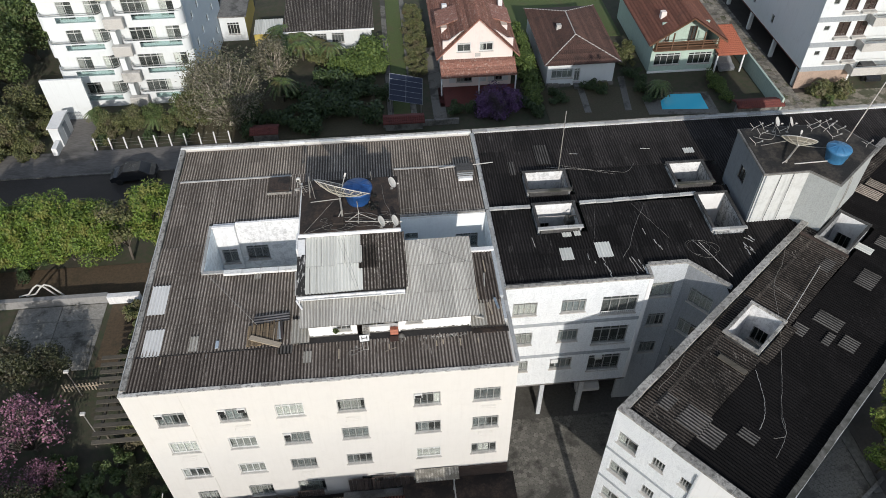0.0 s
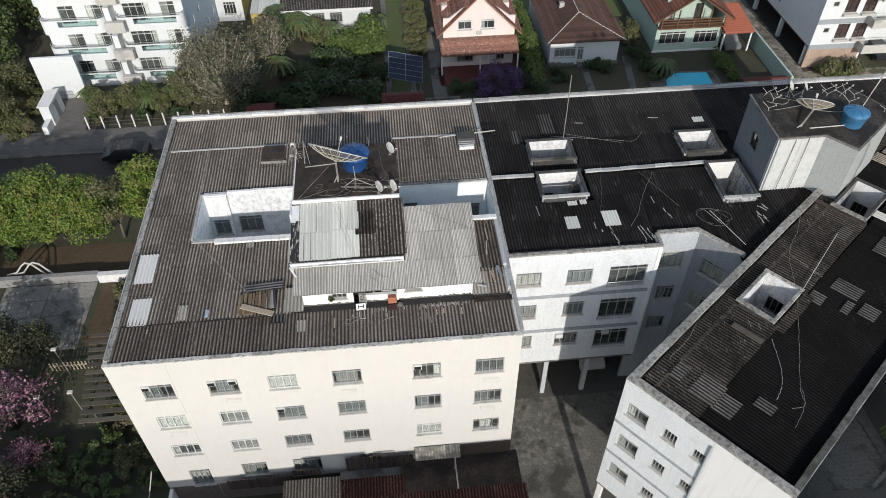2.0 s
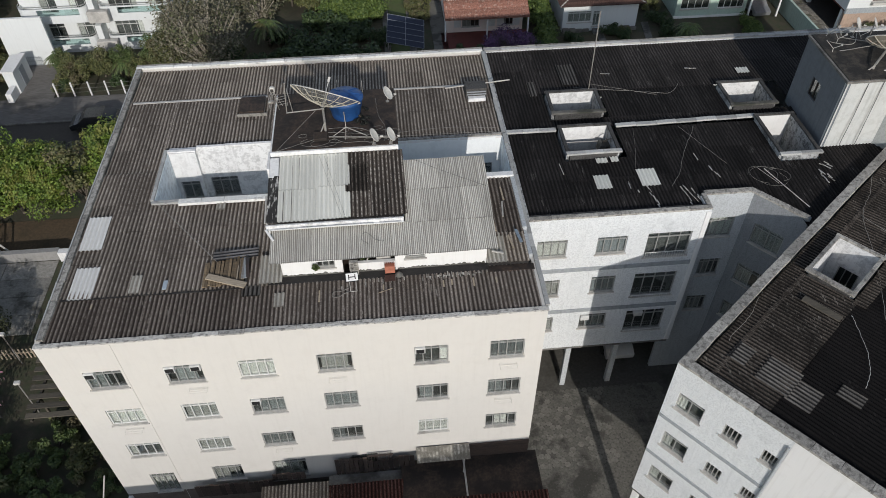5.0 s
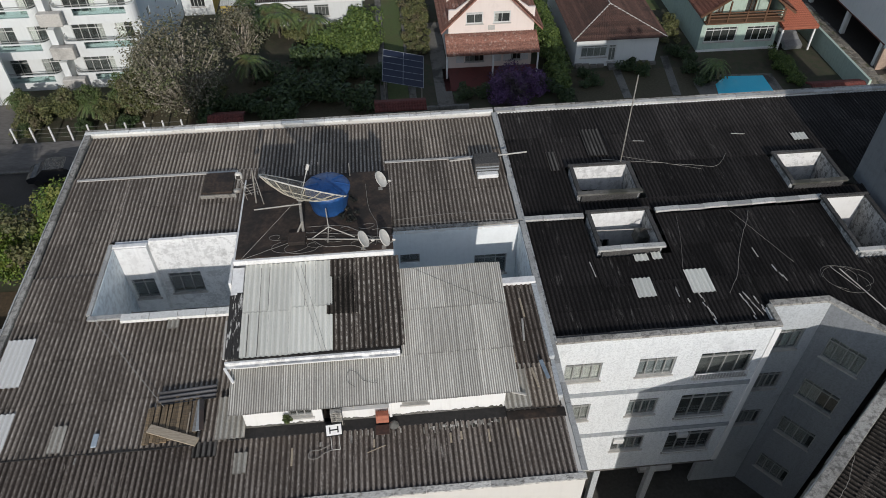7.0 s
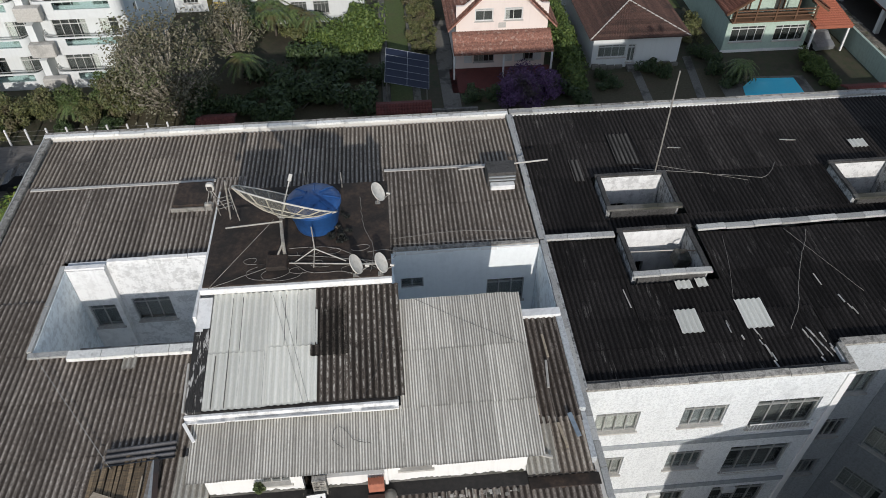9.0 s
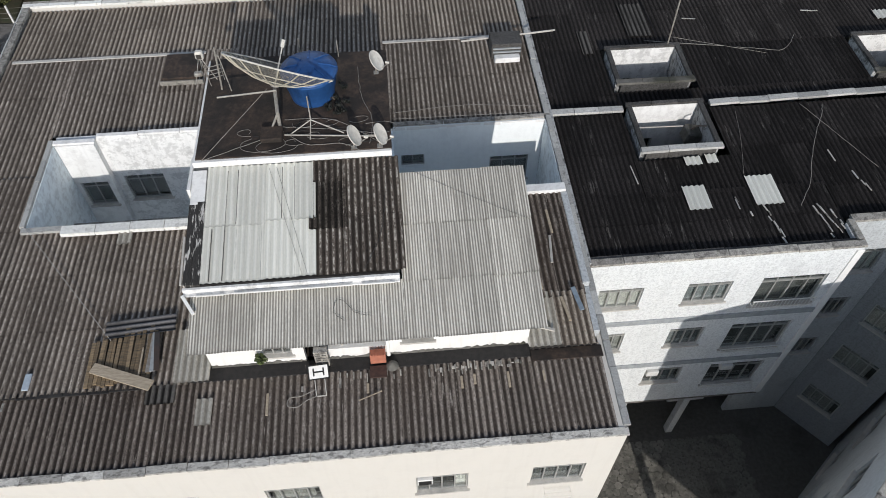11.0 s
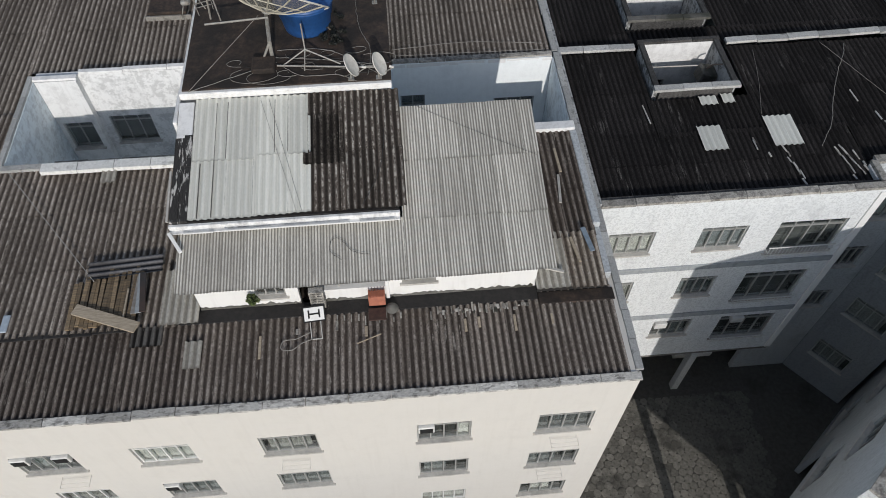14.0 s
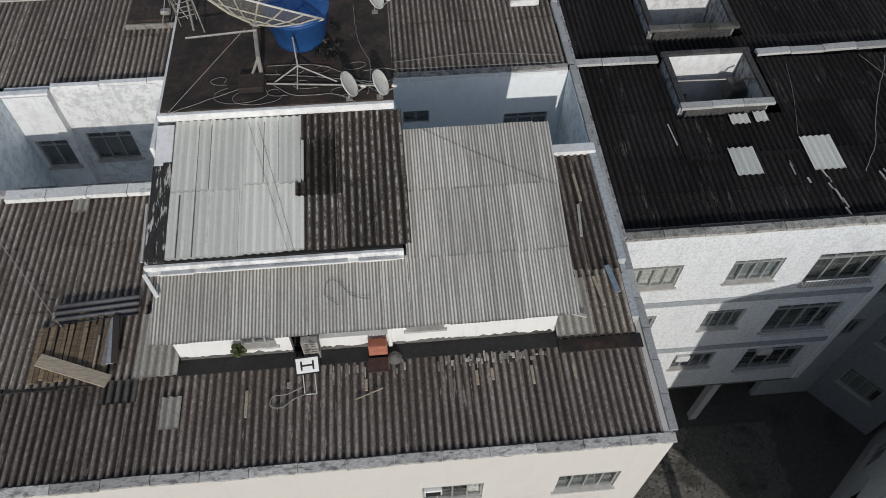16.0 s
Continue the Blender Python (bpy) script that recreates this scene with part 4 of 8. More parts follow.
for x0, x1, ya, yb, mat in ((-11.22, -11.00, 4.42, 5.75, M_VERGE), (-11.00, -10.77, 4.42, 6.05, M_VERGE), (-11.22, -10.98, 5.72, 6.95, M_VERGE), (-10.99, -10.77, 6.02, 7.02, M_VERGE), (-11.2, -10.79, 6.92, 8.08, M_OLDWHITE)):
    bm = bmesh.new()
    box(bm, (x0, ya, -0.05), (x1, yb, 0.06 + vb.uniform(-0.008, 0.008)), bevel=0.015)
    bmesh.ops.transform(bm, matrix=Matrix.Translation((0, 4.46, roof_z(4.46))) @ Matrix.Rotation(math.atan(PITCH), 4, "X") @ Matrix.Translation((0, -4.46, 0)), verts=bm.verts)
    part("verge", bm, mat, main, "stained cement verge of the upper roof")
part("verge_pipe", tube(bmesh.new(), [(-11.27, 4.45, roof_z(4.45) + 0.03), (-11.27, 5.9, roof_z(5.9) + 0.03)], 0.035, 6), M_SILL, main, "pale pipe along the verge")
bm = bmesh.new()
box(bm, (-11.31, 7.30, 13.4), (-11.21, 8.6, 16.10), bevel=0.02)
part("pier", bm, M_OLDWHITE, main, "pale stained pier at the corner of the stair tower")
bm = bmesh.new()
box(bm, (-11.25, 4.33, 15.27), (-5.48, 4.43, 15.42), bevel=0.015)
box(bm, (-11.25, 4.23, 15.24), (-5.48, 4.435, 15.28), bevel=0.01)
part("gutter", bm, M_FLECKED, main, "white gutter board under the upper roof")
part("eave_board", box(bmesh.new(), (-11.2, 4.44, 15.38), (-5.5, 4.54, 15.445)), M_BLACKFILL, main, "black board under the sheet ends")
for xa, xb, z in ((-10.9, -10.15, 15.31), (-9.9, -6.75, 15.325), (-6.5, -5.62, 15.315)):
    part("gutter_strip", box(bmesh.new(), (xa, 4.18, z - 0.03), (xb, 4.235, z + 0.02), bevel=0.012), M_WHITEFRAME, main, "bright white strip along the gutter")
sheets(main, -5.42, -1.70, [(2.70, 14.82, 4.35, 15.135), (4.30, 15.137, 6.05, 15.472), (6.00, 15.474, 7.62, 15.785)], M_SHEET_FINE, pitch=0.0762, amp=0.012, waves=11, segs=4, rng=rng, jitter=0.003, lap=0.1)
sheets(main, -11.07, -5.42, [(2.70, 14.815, 4.30, 15.12)], M_SHEET_FINE, pitch=0.0762, amp=0.012, waves=11, segs=4, rng=rng, jitter=0.003, lap=0.1)
facade(main, (-10.66, 2.82), (-8.14, 2.82), 13.4, 14.76, [(1.45, 2.2, 14.28, 14.66, plain)], M_WHITE, "terrace_wall", 0.15)
facade(main, (-7.72, 2.82), (-5.96, 2.82), 13.4, 14.40, [], M_WHITE, "terrace_wall", 0.15)
facade(main, (-5.90, 2.82), (-2.14, 2.82), 13.4, 14.76, [(0.35, 1.2, 14.50, 14.68, plain)], M_WHITE, "terrace_wall", 0.15)
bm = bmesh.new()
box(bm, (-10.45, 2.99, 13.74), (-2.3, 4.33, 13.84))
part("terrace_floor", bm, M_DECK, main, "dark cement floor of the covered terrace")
facade(main, (-10.62, 4.3), (-10.62, 2.83), 13.4, 14.76, [], M_WHITE, "terrace_wall", 0.15)
facade(main, (-2.12, 2.83), (-2.12, 7.9), 13.4, 14.76, [], M_WHITE, "terrace_wall", 0.15)
bm = bmesh.new()
box(bm, (-11.25, 2.40, 13.78), (-2.1, 2.815, 13.92), bevel=0.015)
part("tar_patch", box(bmesh.new(), (-2.09, 2.24, 13.78), (-0.13, 2.61, 13.925), bevel=0.02), M_DECK, main, "dark stained cement at the foot of the lane")
part("plinth", bm, M_BLACKFILL, main, "black gutter along the terrace wall")
# Ragged raised strip stands in for the mould stain along the wall foot.
fr = random.Random(19)
x, ragged = -10.66, []
while x < -2.16:
    if not -8.12 < x < -7.74:
        ragged.append((x, 13.93 + 0.10 * abs(math.sin(x * 2.3)) * fr.random() + fr.uniform(0.0, 0.06)))
    x += 0.07
for lo_x, hi_x in ((-11, -8), (-7.8, -2)):
    bm = bmesh.new()
    run = [p for p in ragged if lo_x < p[0] < hi_x]
    foot = [bm.verts.new((px, 2.78, 13.89)) for px, pz in run]
    edge = [bm.verts.new((px, 2.806, pz)) for px, pz in run]
    back = [bm.verts.new((px, 2.822, pz)) for px, pz in run]
    for i in range(len(run) - 1):
        bm.faces.new((foot[i], foot[i + 1], edge[i + 1], edge[i]))
        bm.faces.new((edge[i], edge[i + 1], back[i + 1], back[i]))
    part("fillet", bm, M_MOSSCONC, main, "ragged strip for the mould stain at the foot of the white wall")
# narrow lane of old sheets beside the party wall
sheets(main, -2.14, -1.25, [(2.53, 14.13, 4.1, 14.20)], M_SHEET_PALE, rng=rng)
sheets(main, -1.25, -0.33, [(2.53, 14.13, 4.1, 14.20)], M_SHEET_REAR, rng=rng)
sheets(main, -1.62, -1.05, [(4.05, 14.20, 5.9, 14.23), (5.85, 14.24, 7.86, 14.27)], M_SHEET_FRONT_DARK, rng=rng)
sheets(main, -1.05, -0.34, [(4.05, 14.19, 5.7, 14.22), (5.65, 14.23, 7.86, 14.26)], M_SHEET_FRONT_DARK, rng=rng)
# Black box put in for the shaded gap below the sheet lip.
bm = bmesh.new()
box(bm, (-2.1, 2.62, 13.8), (-0.34, 2.70, 14.13))
part("lane_front", bm, M_BLACKFILL, main, "black upstand painting the dark gap under the lane sheets")
bm = bmesh.new()
box(bm, (-2.1, 7.88, 13.4), (-0.14, 8.225, 14.40), bevel=0.03)
part("duct_wall", bm, M_OLDWHITE, main, "low pale wall beside the lane")
bm = bmesh.new()
box(bm, (-0.32, 4.4, 13.4), (-0.12, 7.89, 14.33), bevel=0.02)
box(bm, (-0.32, 2.9, 13.4), (-0.125, 4.39, 14.15), bevel=0.02)
part("lane_kerb", bm, M_STUCCO_GREY_SHADE, main, "blackened low kerb beside the lane")

# Brown band paints the deep shadow along the facade foot.
bm = bmesh.new()
box(bm, (-19.98, -0.02, 0.16), (-0.02, -0.002, 2.0))
part("dado", bm, M_BASE_SHADE, main, "dark band painting the shadow at the foot of the facade")
part("drain_pipe", tube(bmesh.new(), [(-17.16, -0.012, 0.4), (-17.16, -0.012, 13.8)], 0.014, 6), M_CREAM, main)

# ---- rear wing ----
WTOP = 13.71
wing = thing("apartment_wing", "white stucco apartment wing on columns with a black mouldy corrugated roof", "building")
W = lambda x0, x1, z0, z1, **o: (x0, x1, z0, z1, o)
facade(wing, (0.0, 5.35), (8.7, 5.35), 4.05, WTOP, [
    W(0.70, 2.14, 11.24, 12.37, curtain=(0, 1)), W(3.58, 5.03, 11.24, 12.37, curtain=(0, 1), curtain_mat=M_BAND), W(6.00, 8.14, 10.82, 12.40, panes=4, curtain=None),
    W(0.70, 2.06, 8.40, 9.60, curtain=(0, 1)), W(3.66, 4.90, 8.46, 9.63, curtain=(0, 1), curtain_mat=M_BAND), W(5.86, 8.02, 7.95, 9.63, curtain=None),
    W(0.70, 2.02, 5.62, 6.72, curtain=(0, 1)), W(3.44, 4.87, 5.64, 6.76, curtain=(0.3, 0.9), curtain_mat=M_BAND), W(5.94, 8.02, 5.14, 6.76, curtain=None)], M_STUCCO, depth=0.22)
# Recess walls: shade comes from the darker stucco copies.
facade(wing, (8.7, 5.35), (8.7, 6.32), 4.1, WTOP, [], M_STUCCO_GREY_SHADE)
facade(wing, (8.7, 6.32), (11.15, 6.32), 0.15, WTOP, [W(0.45, 1.95, 10.9, 12.2, curtain=(0, 1)), W(0.9, 2.0, 8.1, 9.3, curtain=(0, 0.5)), W(0.9, 2.0, 5.3, 6.45)], M_STUCCO_GREY_SHADE)
facade(wing, (11.15, 6.32), (12.86, 4.22), 0.15, WTOP, [W(0.55, 2.05, 10.85, 12.1, curtain=(0, 1)), W(0.5, 2.05, 8.05, 9.3, curtain=(0, 0.5)), W(0.5, 2.05, 5.25, 6.45), W(0.5, 1.95, 2.0, 3.2)], M_STUCCO_DEEP_SHADE)
for a, b in (((34, 20.6), (0.2, 20.5)), ((34, 14), (34, 20.6))):
    facade(wing, a, b, 0.0, WTOP, [], M_STUCCO)
for z in (10.20, 7.08):
    bm = bmesh.new()
    box(bm, (0.02, 5.306, z - 0.05), (8.49, 5.36, z + 0.21), bevel=0.01)
    part("string_course", bm, M_BAND, wing, "grey band across the stucco")
bm = bmesh.new()
box(bm, (8.5, 5.30, 4.1), (8.74, 5.60, WTOP - 0.1), bevel=0.01)
part("corner_column", bm, M_WHITE, wing)
part("floor_slab", prism(bmesh.new(), [(0.0, 5.37), (8.68, 5.37), (8.68, 6.34), (11.15, 6.34), (12.84, 4.26), (19, 9.2), (19, 20.4), (0.0, 20.4)], 3.87, 4.04), M_CONCRETE, wing)
facade(wing, (0.0, 10.2), (8.69, 10.2), 0.0, 3.95, [], M_WHITE, "garage_wall")
# Columns coloured grey for the shade under the wing.
for x in (0.3, 3.25, 5.95):
    bm = bmesh.new()
    box(bm, (x - 0.15, 5.5, 0.1), (x + 0.15, 5.8, 3.96), bevel=0.015)
    part("column", bm, M_STUCCO_GREY_SHADE, wing)
coping(wing, (0.14, 5.44), (8.75, 5.44), WTOP, 0.24, mat=M_COPING)
coping(wing, (0.16, 5.63), (8.6, 5.63), WTOP - 0.05, 0.12, mat=M_COPING_BLACK)
coping(wing, (8.72, 6.45), (11.15, 6.45), WTOP, 0.28)
coping(wing, (11.05, 6.45), (12.86, 4.30), WTOP, 0.28)
coping(wing, (8.66, 5.6), (8.66, 6.4), WTOP, 0.22)
coping(wing, (0.14, 12.1), (2.8, 12.1), WTOP, 0.26, mat=M_COPING_PALE)
coping(wing, (5.95, 12.12), (13.6, 12.3), WTOP, 0.26, mat=M_COPING_PALE)
coping(wing, (0.12, 20.32), (34, 20.51), WTOP, 0.22, 0.10, mat=M_COPING_PALE)
coping(wing, (0.12, 20.50), (34, 20.69), WTOP, 0.11, 0.11)
ZF = lambda y: 13.54 + (y - 5.5) * 0.008
ZR = lambda y: 13.54 + (y - 12.3) * 0.004
rowF = lambda *ys: [(a, ZF(a) + 0.012 * i, b + 0.02, ZF(b) + 0.012 * i) for i, (a, b) in enumerate(zip(ys, ys[1:]))]
rowR = lambda *ys: [(a, ZR(a) + 0.012 * i, b + 0.02, ZR(b) + 0.012 * i) for i, (a, b) in enumerate(zip(ys, ys[1:]))]
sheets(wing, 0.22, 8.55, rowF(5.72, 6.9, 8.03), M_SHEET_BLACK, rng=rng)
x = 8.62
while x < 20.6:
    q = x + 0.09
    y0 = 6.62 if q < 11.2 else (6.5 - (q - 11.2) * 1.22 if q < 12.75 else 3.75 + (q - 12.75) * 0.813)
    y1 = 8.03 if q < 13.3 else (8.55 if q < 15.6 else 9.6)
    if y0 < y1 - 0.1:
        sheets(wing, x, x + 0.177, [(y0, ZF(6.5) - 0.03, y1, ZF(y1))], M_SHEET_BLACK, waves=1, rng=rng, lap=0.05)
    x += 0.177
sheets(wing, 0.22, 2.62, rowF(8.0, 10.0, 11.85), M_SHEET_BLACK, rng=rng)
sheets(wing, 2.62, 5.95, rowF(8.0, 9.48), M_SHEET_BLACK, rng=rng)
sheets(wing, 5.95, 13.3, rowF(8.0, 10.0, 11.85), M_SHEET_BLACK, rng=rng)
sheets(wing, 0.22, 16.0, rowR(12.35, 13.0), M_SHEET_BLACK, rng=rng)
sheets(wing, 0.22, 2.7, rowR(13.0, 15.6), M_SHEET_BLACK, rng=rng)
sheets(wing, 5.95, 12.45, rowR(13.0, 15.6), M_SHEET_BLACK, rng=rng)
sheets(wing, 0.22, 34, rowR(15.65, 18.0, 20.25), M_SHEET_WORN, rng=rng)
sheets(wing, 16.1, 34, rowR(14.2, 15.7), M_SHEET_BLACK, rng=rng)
dark = dict(panes=3, curtain=None, transom=False)
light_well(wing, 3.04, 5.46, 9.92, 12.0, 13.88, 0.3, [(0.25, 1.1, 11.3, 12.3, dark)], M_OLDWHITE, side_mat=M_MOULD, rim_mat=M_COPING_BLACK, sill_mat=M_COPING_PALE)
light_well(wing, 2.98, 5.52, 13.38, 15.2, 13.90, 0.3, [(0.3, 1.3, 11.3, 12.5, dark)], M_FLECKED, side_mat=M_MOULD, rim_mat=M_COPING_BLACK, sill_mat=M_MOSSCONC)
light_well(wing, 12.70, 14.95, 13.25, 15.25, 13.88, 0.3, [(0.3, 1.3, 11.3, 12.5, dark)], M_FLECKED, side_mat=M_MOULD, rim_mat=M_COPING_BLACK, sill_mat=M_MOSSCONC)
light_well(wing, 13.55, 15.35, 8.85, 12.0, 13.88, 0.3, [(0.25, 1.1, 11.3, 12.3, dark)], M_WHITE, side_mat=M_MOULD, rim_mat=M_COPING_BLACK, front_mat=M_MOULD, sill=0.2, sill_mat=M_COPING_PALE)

# second stair tower
tower = thing("stair_tower", "angular white stair tower with a dark mossy roof slab", "tower")
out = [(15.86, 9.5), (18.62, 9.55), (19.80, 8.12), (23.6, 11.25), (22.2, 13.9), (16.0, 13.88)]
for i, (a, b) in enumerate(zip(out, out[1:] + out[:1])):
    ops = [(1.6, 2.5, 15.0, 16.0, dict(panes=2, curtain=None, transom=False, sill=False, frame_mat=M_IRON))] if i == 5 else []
    facade(tower, a, b, 13.4, 17.3, ops, M_TOWER_SHADE if i in (4, 5) else (M_TOWERFRONT if i == 0 else M_STUCCO_PALE), depth=0.18)
cx, cy = 19.4, 11.6
grow = lambda f: [(cx + (x - cx) * f, cy + (y - cy) * f) for x, y in out]
part("roof_slab", prism(bmesh.new(), grow(1.02), 17.3, 17.42), M_CONCRETE, tower)
part("deck", prism(bmesh.new(), grow(0.985), 17.42, 17.46), M_DECK2, tower)

# ---- angled wing ----
UO, UA = Vector((4.32, -3.02)), 39.1
UM = Matrix.Translation((UO.x, UO.y, 0)) @ Matrix.Rotation(radians(UA - 90), 4, "Z") @ Matrix.Identity(4)
# local x runs across the block (v), local y along it (u)
P = lambda u, v: tuple((UM @ Vector((v, u, 0))).xy)
side = thing("angled_apartment_wing", "white apartment wing set at an angle, black stained corrugated roof", "building")
VW = 8.25
ends = []
for za, zb in ((11.42, 12.42), (8.62, 9.64), (5.85, 6.85)):
    ends += [W(0.45, 1.57, za, zb, panes=2, curtain=(0, 0.35), frame_mat=M_ALU), W(2.42, 3.1, zb - 0.74, zb + 0.02, panes=4, curtain=None, transom=False), W(3.95, 4.52, zb - 0.6, zb + 0.1, panes=4, curtain=None, transom=False)]
facade(side, P(0, 0), P(0, VW), 4.1, TOP, ends, M_STUCCO, depth=0.22)
LU = 31.0
# Court-side walls: shade painted in by the darker stucco.
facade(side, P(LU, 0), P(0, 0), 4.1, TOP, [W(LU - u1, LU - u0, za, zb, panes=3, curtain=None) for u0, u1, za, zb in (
    (3.35, 4.9, 9.2, 10.8), (3.6, 5.1, 5.7, 7.2), (8.1, 9.7, 5.7, 7.2), (8.1, 9.7, 9.2, 10.8))], M_STUCCO_GREY_SHADE)
facade(side, P(LU, 0), P(7.2, 0), 0.15, 4.09, [W(LU - 10.0, LU - 8.5, 1.8, 3.5, panes=3, curtain=None)], M_STUCCO_GREY_SHADE)
facade(side, P(0, VW), P(31, VW), 0.0, TOP, [], M_STUCCO_GREY_SHADE)
facade(side, P(31, VW), P(31, 0), 0.0, TOP, [], M_STUCCO)
part("floor_slab", prism(bmesh.new(), [P(0.02, 0.02), P(0.02, VW - 0.02), P(30.9, VW - 0.02), P(30.9, 0.02)], 3.95, 4.12), M_CONCRETE, side)
facade(side, P(4, 0.3), P(4, VW - 0.1), 0.0, 3.95, [], M_CONCRETE, "garage_wall")
for v in (0.2, 4.6, 8.0):
    bm = bmesh.new()
    box(bm, (-0.15, -0.15, 0.1), (0.15, 0.15, 3.96), UM @ Matrix.Translation((v, 0.3, 0)), bevel=0.015)
    part("column", bm, M_WHITE, side)
for z in (10.35, 7.55):
    bm = bmesh.new()
    box(bm, (0.02, -0.04, z), (4.5, 0.01, z + 0.18), UM, bevel=0.01)
    part("string_course", bm, M_BAND, side, "grey band across the stucco")
bm = tube(bmesh.new(), [UM @ Vector((4.58, -0.07, z)) for z in (4.1, 13.5)], 0.05, 8)
part("drain_pipe", bm, M_BAND, side, "grey drain pipe down the stucco")
bm = bmesh.new()
box(bm, (4.66, -0.012, 4.12), (VW, 0.0, TOP - 0.02), UM)
part("smooth_panel", bm, M_WHITE, side, "smooth white end panel")
coping(side, P(0.18, 0), P(0.18, VW), TOP, 0.44)
coping(side, P(31, 0.2), P(0.3, 0.2), TOP, 0.42, step=1.3)
coping(side, P(0.3, VW - 0.17), P(31, VW - 0.17), TOP, 0.30, mat=M_MOSSCONC)
# the corrugations run across the block, down from a ridge


def across(u0, u1, v0, v1, z0, z1, mat):
    """Corrugated sheets whose waves run across the angled wing, from v0 up to v1."""
    sheets(side, -u1, -u0, [(v0, z0, v1, z1)], mat, m=UX2, rng=rng)


UX2 = Matrix.Translation((UO.x, UO.y, 0)) @ Matrix.Rotation(radians(UA - 180), 4, "Z")
# in this frame x = -u and y = v
ZB = 13.70
for va, vb, i in ((0.45, 1.12, 0),):
    across(0.42, 31, va, vb, ZB, ZB + 0.02, M_SHEET_SIDE)
across(0.42, 7.72, 1.08, 3.3, ZB + 0.03, ZB + 0.10, M_SHEET_SIDE)
across(10.85, 18.0, 1.08, 3.25, ZB + 0.03, ZB + 0.10, M_SHEET_SIDE)
across(7.72, 10.85, 3.3, 3.7, ZB + 0.10, ZB + 0.12, M_SHEET_SIDE)
across(0.42, 31, 3.42, 5.9, ZB + 0.02, ZB - 0.01, M_SHEET_TAR)
across(0.42, 31, 5.85, 7.85, ZB - 0.02, ZB - 0.04, M_SHEET_TAR)
across(21.6, 31, 1.08, 3.4, ZB + 0.03, ZB + 0.1, M_SHEET_TAR)
light_well(side, 1.30, 3.05, 7.95, 10.65, 13.98, 0.3, [(0.5, 1.4, 11.5, 12.6, dark)], M_FLECKED, m=UM, side_mat=M_FLECKED)
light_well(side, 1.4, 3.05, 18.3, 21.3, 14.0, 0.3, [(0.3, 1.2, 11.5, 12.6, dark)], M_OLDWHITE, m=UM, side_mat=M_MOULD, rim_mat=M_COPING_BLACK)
facade(side, P(18.05, 0.4), P(18.05, 3.35), 13.3, 13.90, [], M_DARKBOARD, "roof_upstand", 0.15)


# ---- houses behind ----
def gable_roof(bm, x0, x1, y0, y1, eave, ridge, thick=0.16):
    xm = (x0 + x1) / 2
    for a, b in (((x0, eave), (xm, ridge)), ((xm, ridge), (x1, eave))):
        vs = [bm.verts.new((a[0], y, a[1] + dz)) for y in (y0, y1) for dz in (0, thick)] + [bm.verts.new((b[0], y, b[1] + dz)) for y in (y0, y1) for dz in (0, thick)]
        q = lambda *i: bm.faces.new([vs[k] for k in i])
        q(1, 5, 7, 3), q(0, 2, 6, 4), q(0, 4, 5, 1), q(2, 3, 7, 6), q(0, 1, 3, 2), q(4, 6, 7, 5)
    return bm




def tile_rows(parent, p0, p1, up, mat, step=0.34, pitch=0.22):
    """Rows of barrel tiles over a slope: p0-p1 is the eave, up the way to the ridge; each row is one wavy course lapping the next."""
    p0, p1, up = Vector(p0), Vector(p1), Vector(up)
    n, length = max(1, round(up.length / step)), (p1 - p0).length
    ux, uy = (p1 - p0) / length, up.normalized()
    uz = ux.cross(uy)
    m = Matrix((ux, uy, uz)).transposed().to_4x4()
    cells = max(2, round(length / pitch)) * 4
    for r in range(n):
        verts, faces = [], []
        for y, z in ((0, 0.0), (0, 0.055), (up.length / n * 1.12, 0.0)):
            for i in range(cells + 1):
                verts.append((i * length / cells, y, z + (0.035 * math.cos(i * math.pi / 2) + 0.035 if z or y else 0)))
        for q in range(2):
            for i in range(cells):
                a = q * (cells + 1) + i
                faces.append((a, a + 1, a + cells + 2, a + cells + 1))
        me = bpy.data.meshes.new("tile_course")
        me.from_pydata(verts, [], faces)
        me.materials.append(mat)
        me.polygons.foreach_set("use_smooth", [True] * len(me.polygons))
        ob = new("tile_course", me)
        ob.parent, ob.matrix_basis = parent, Matrix.Translation(p0 + up * (r / n) + uz * 0.01) @ m


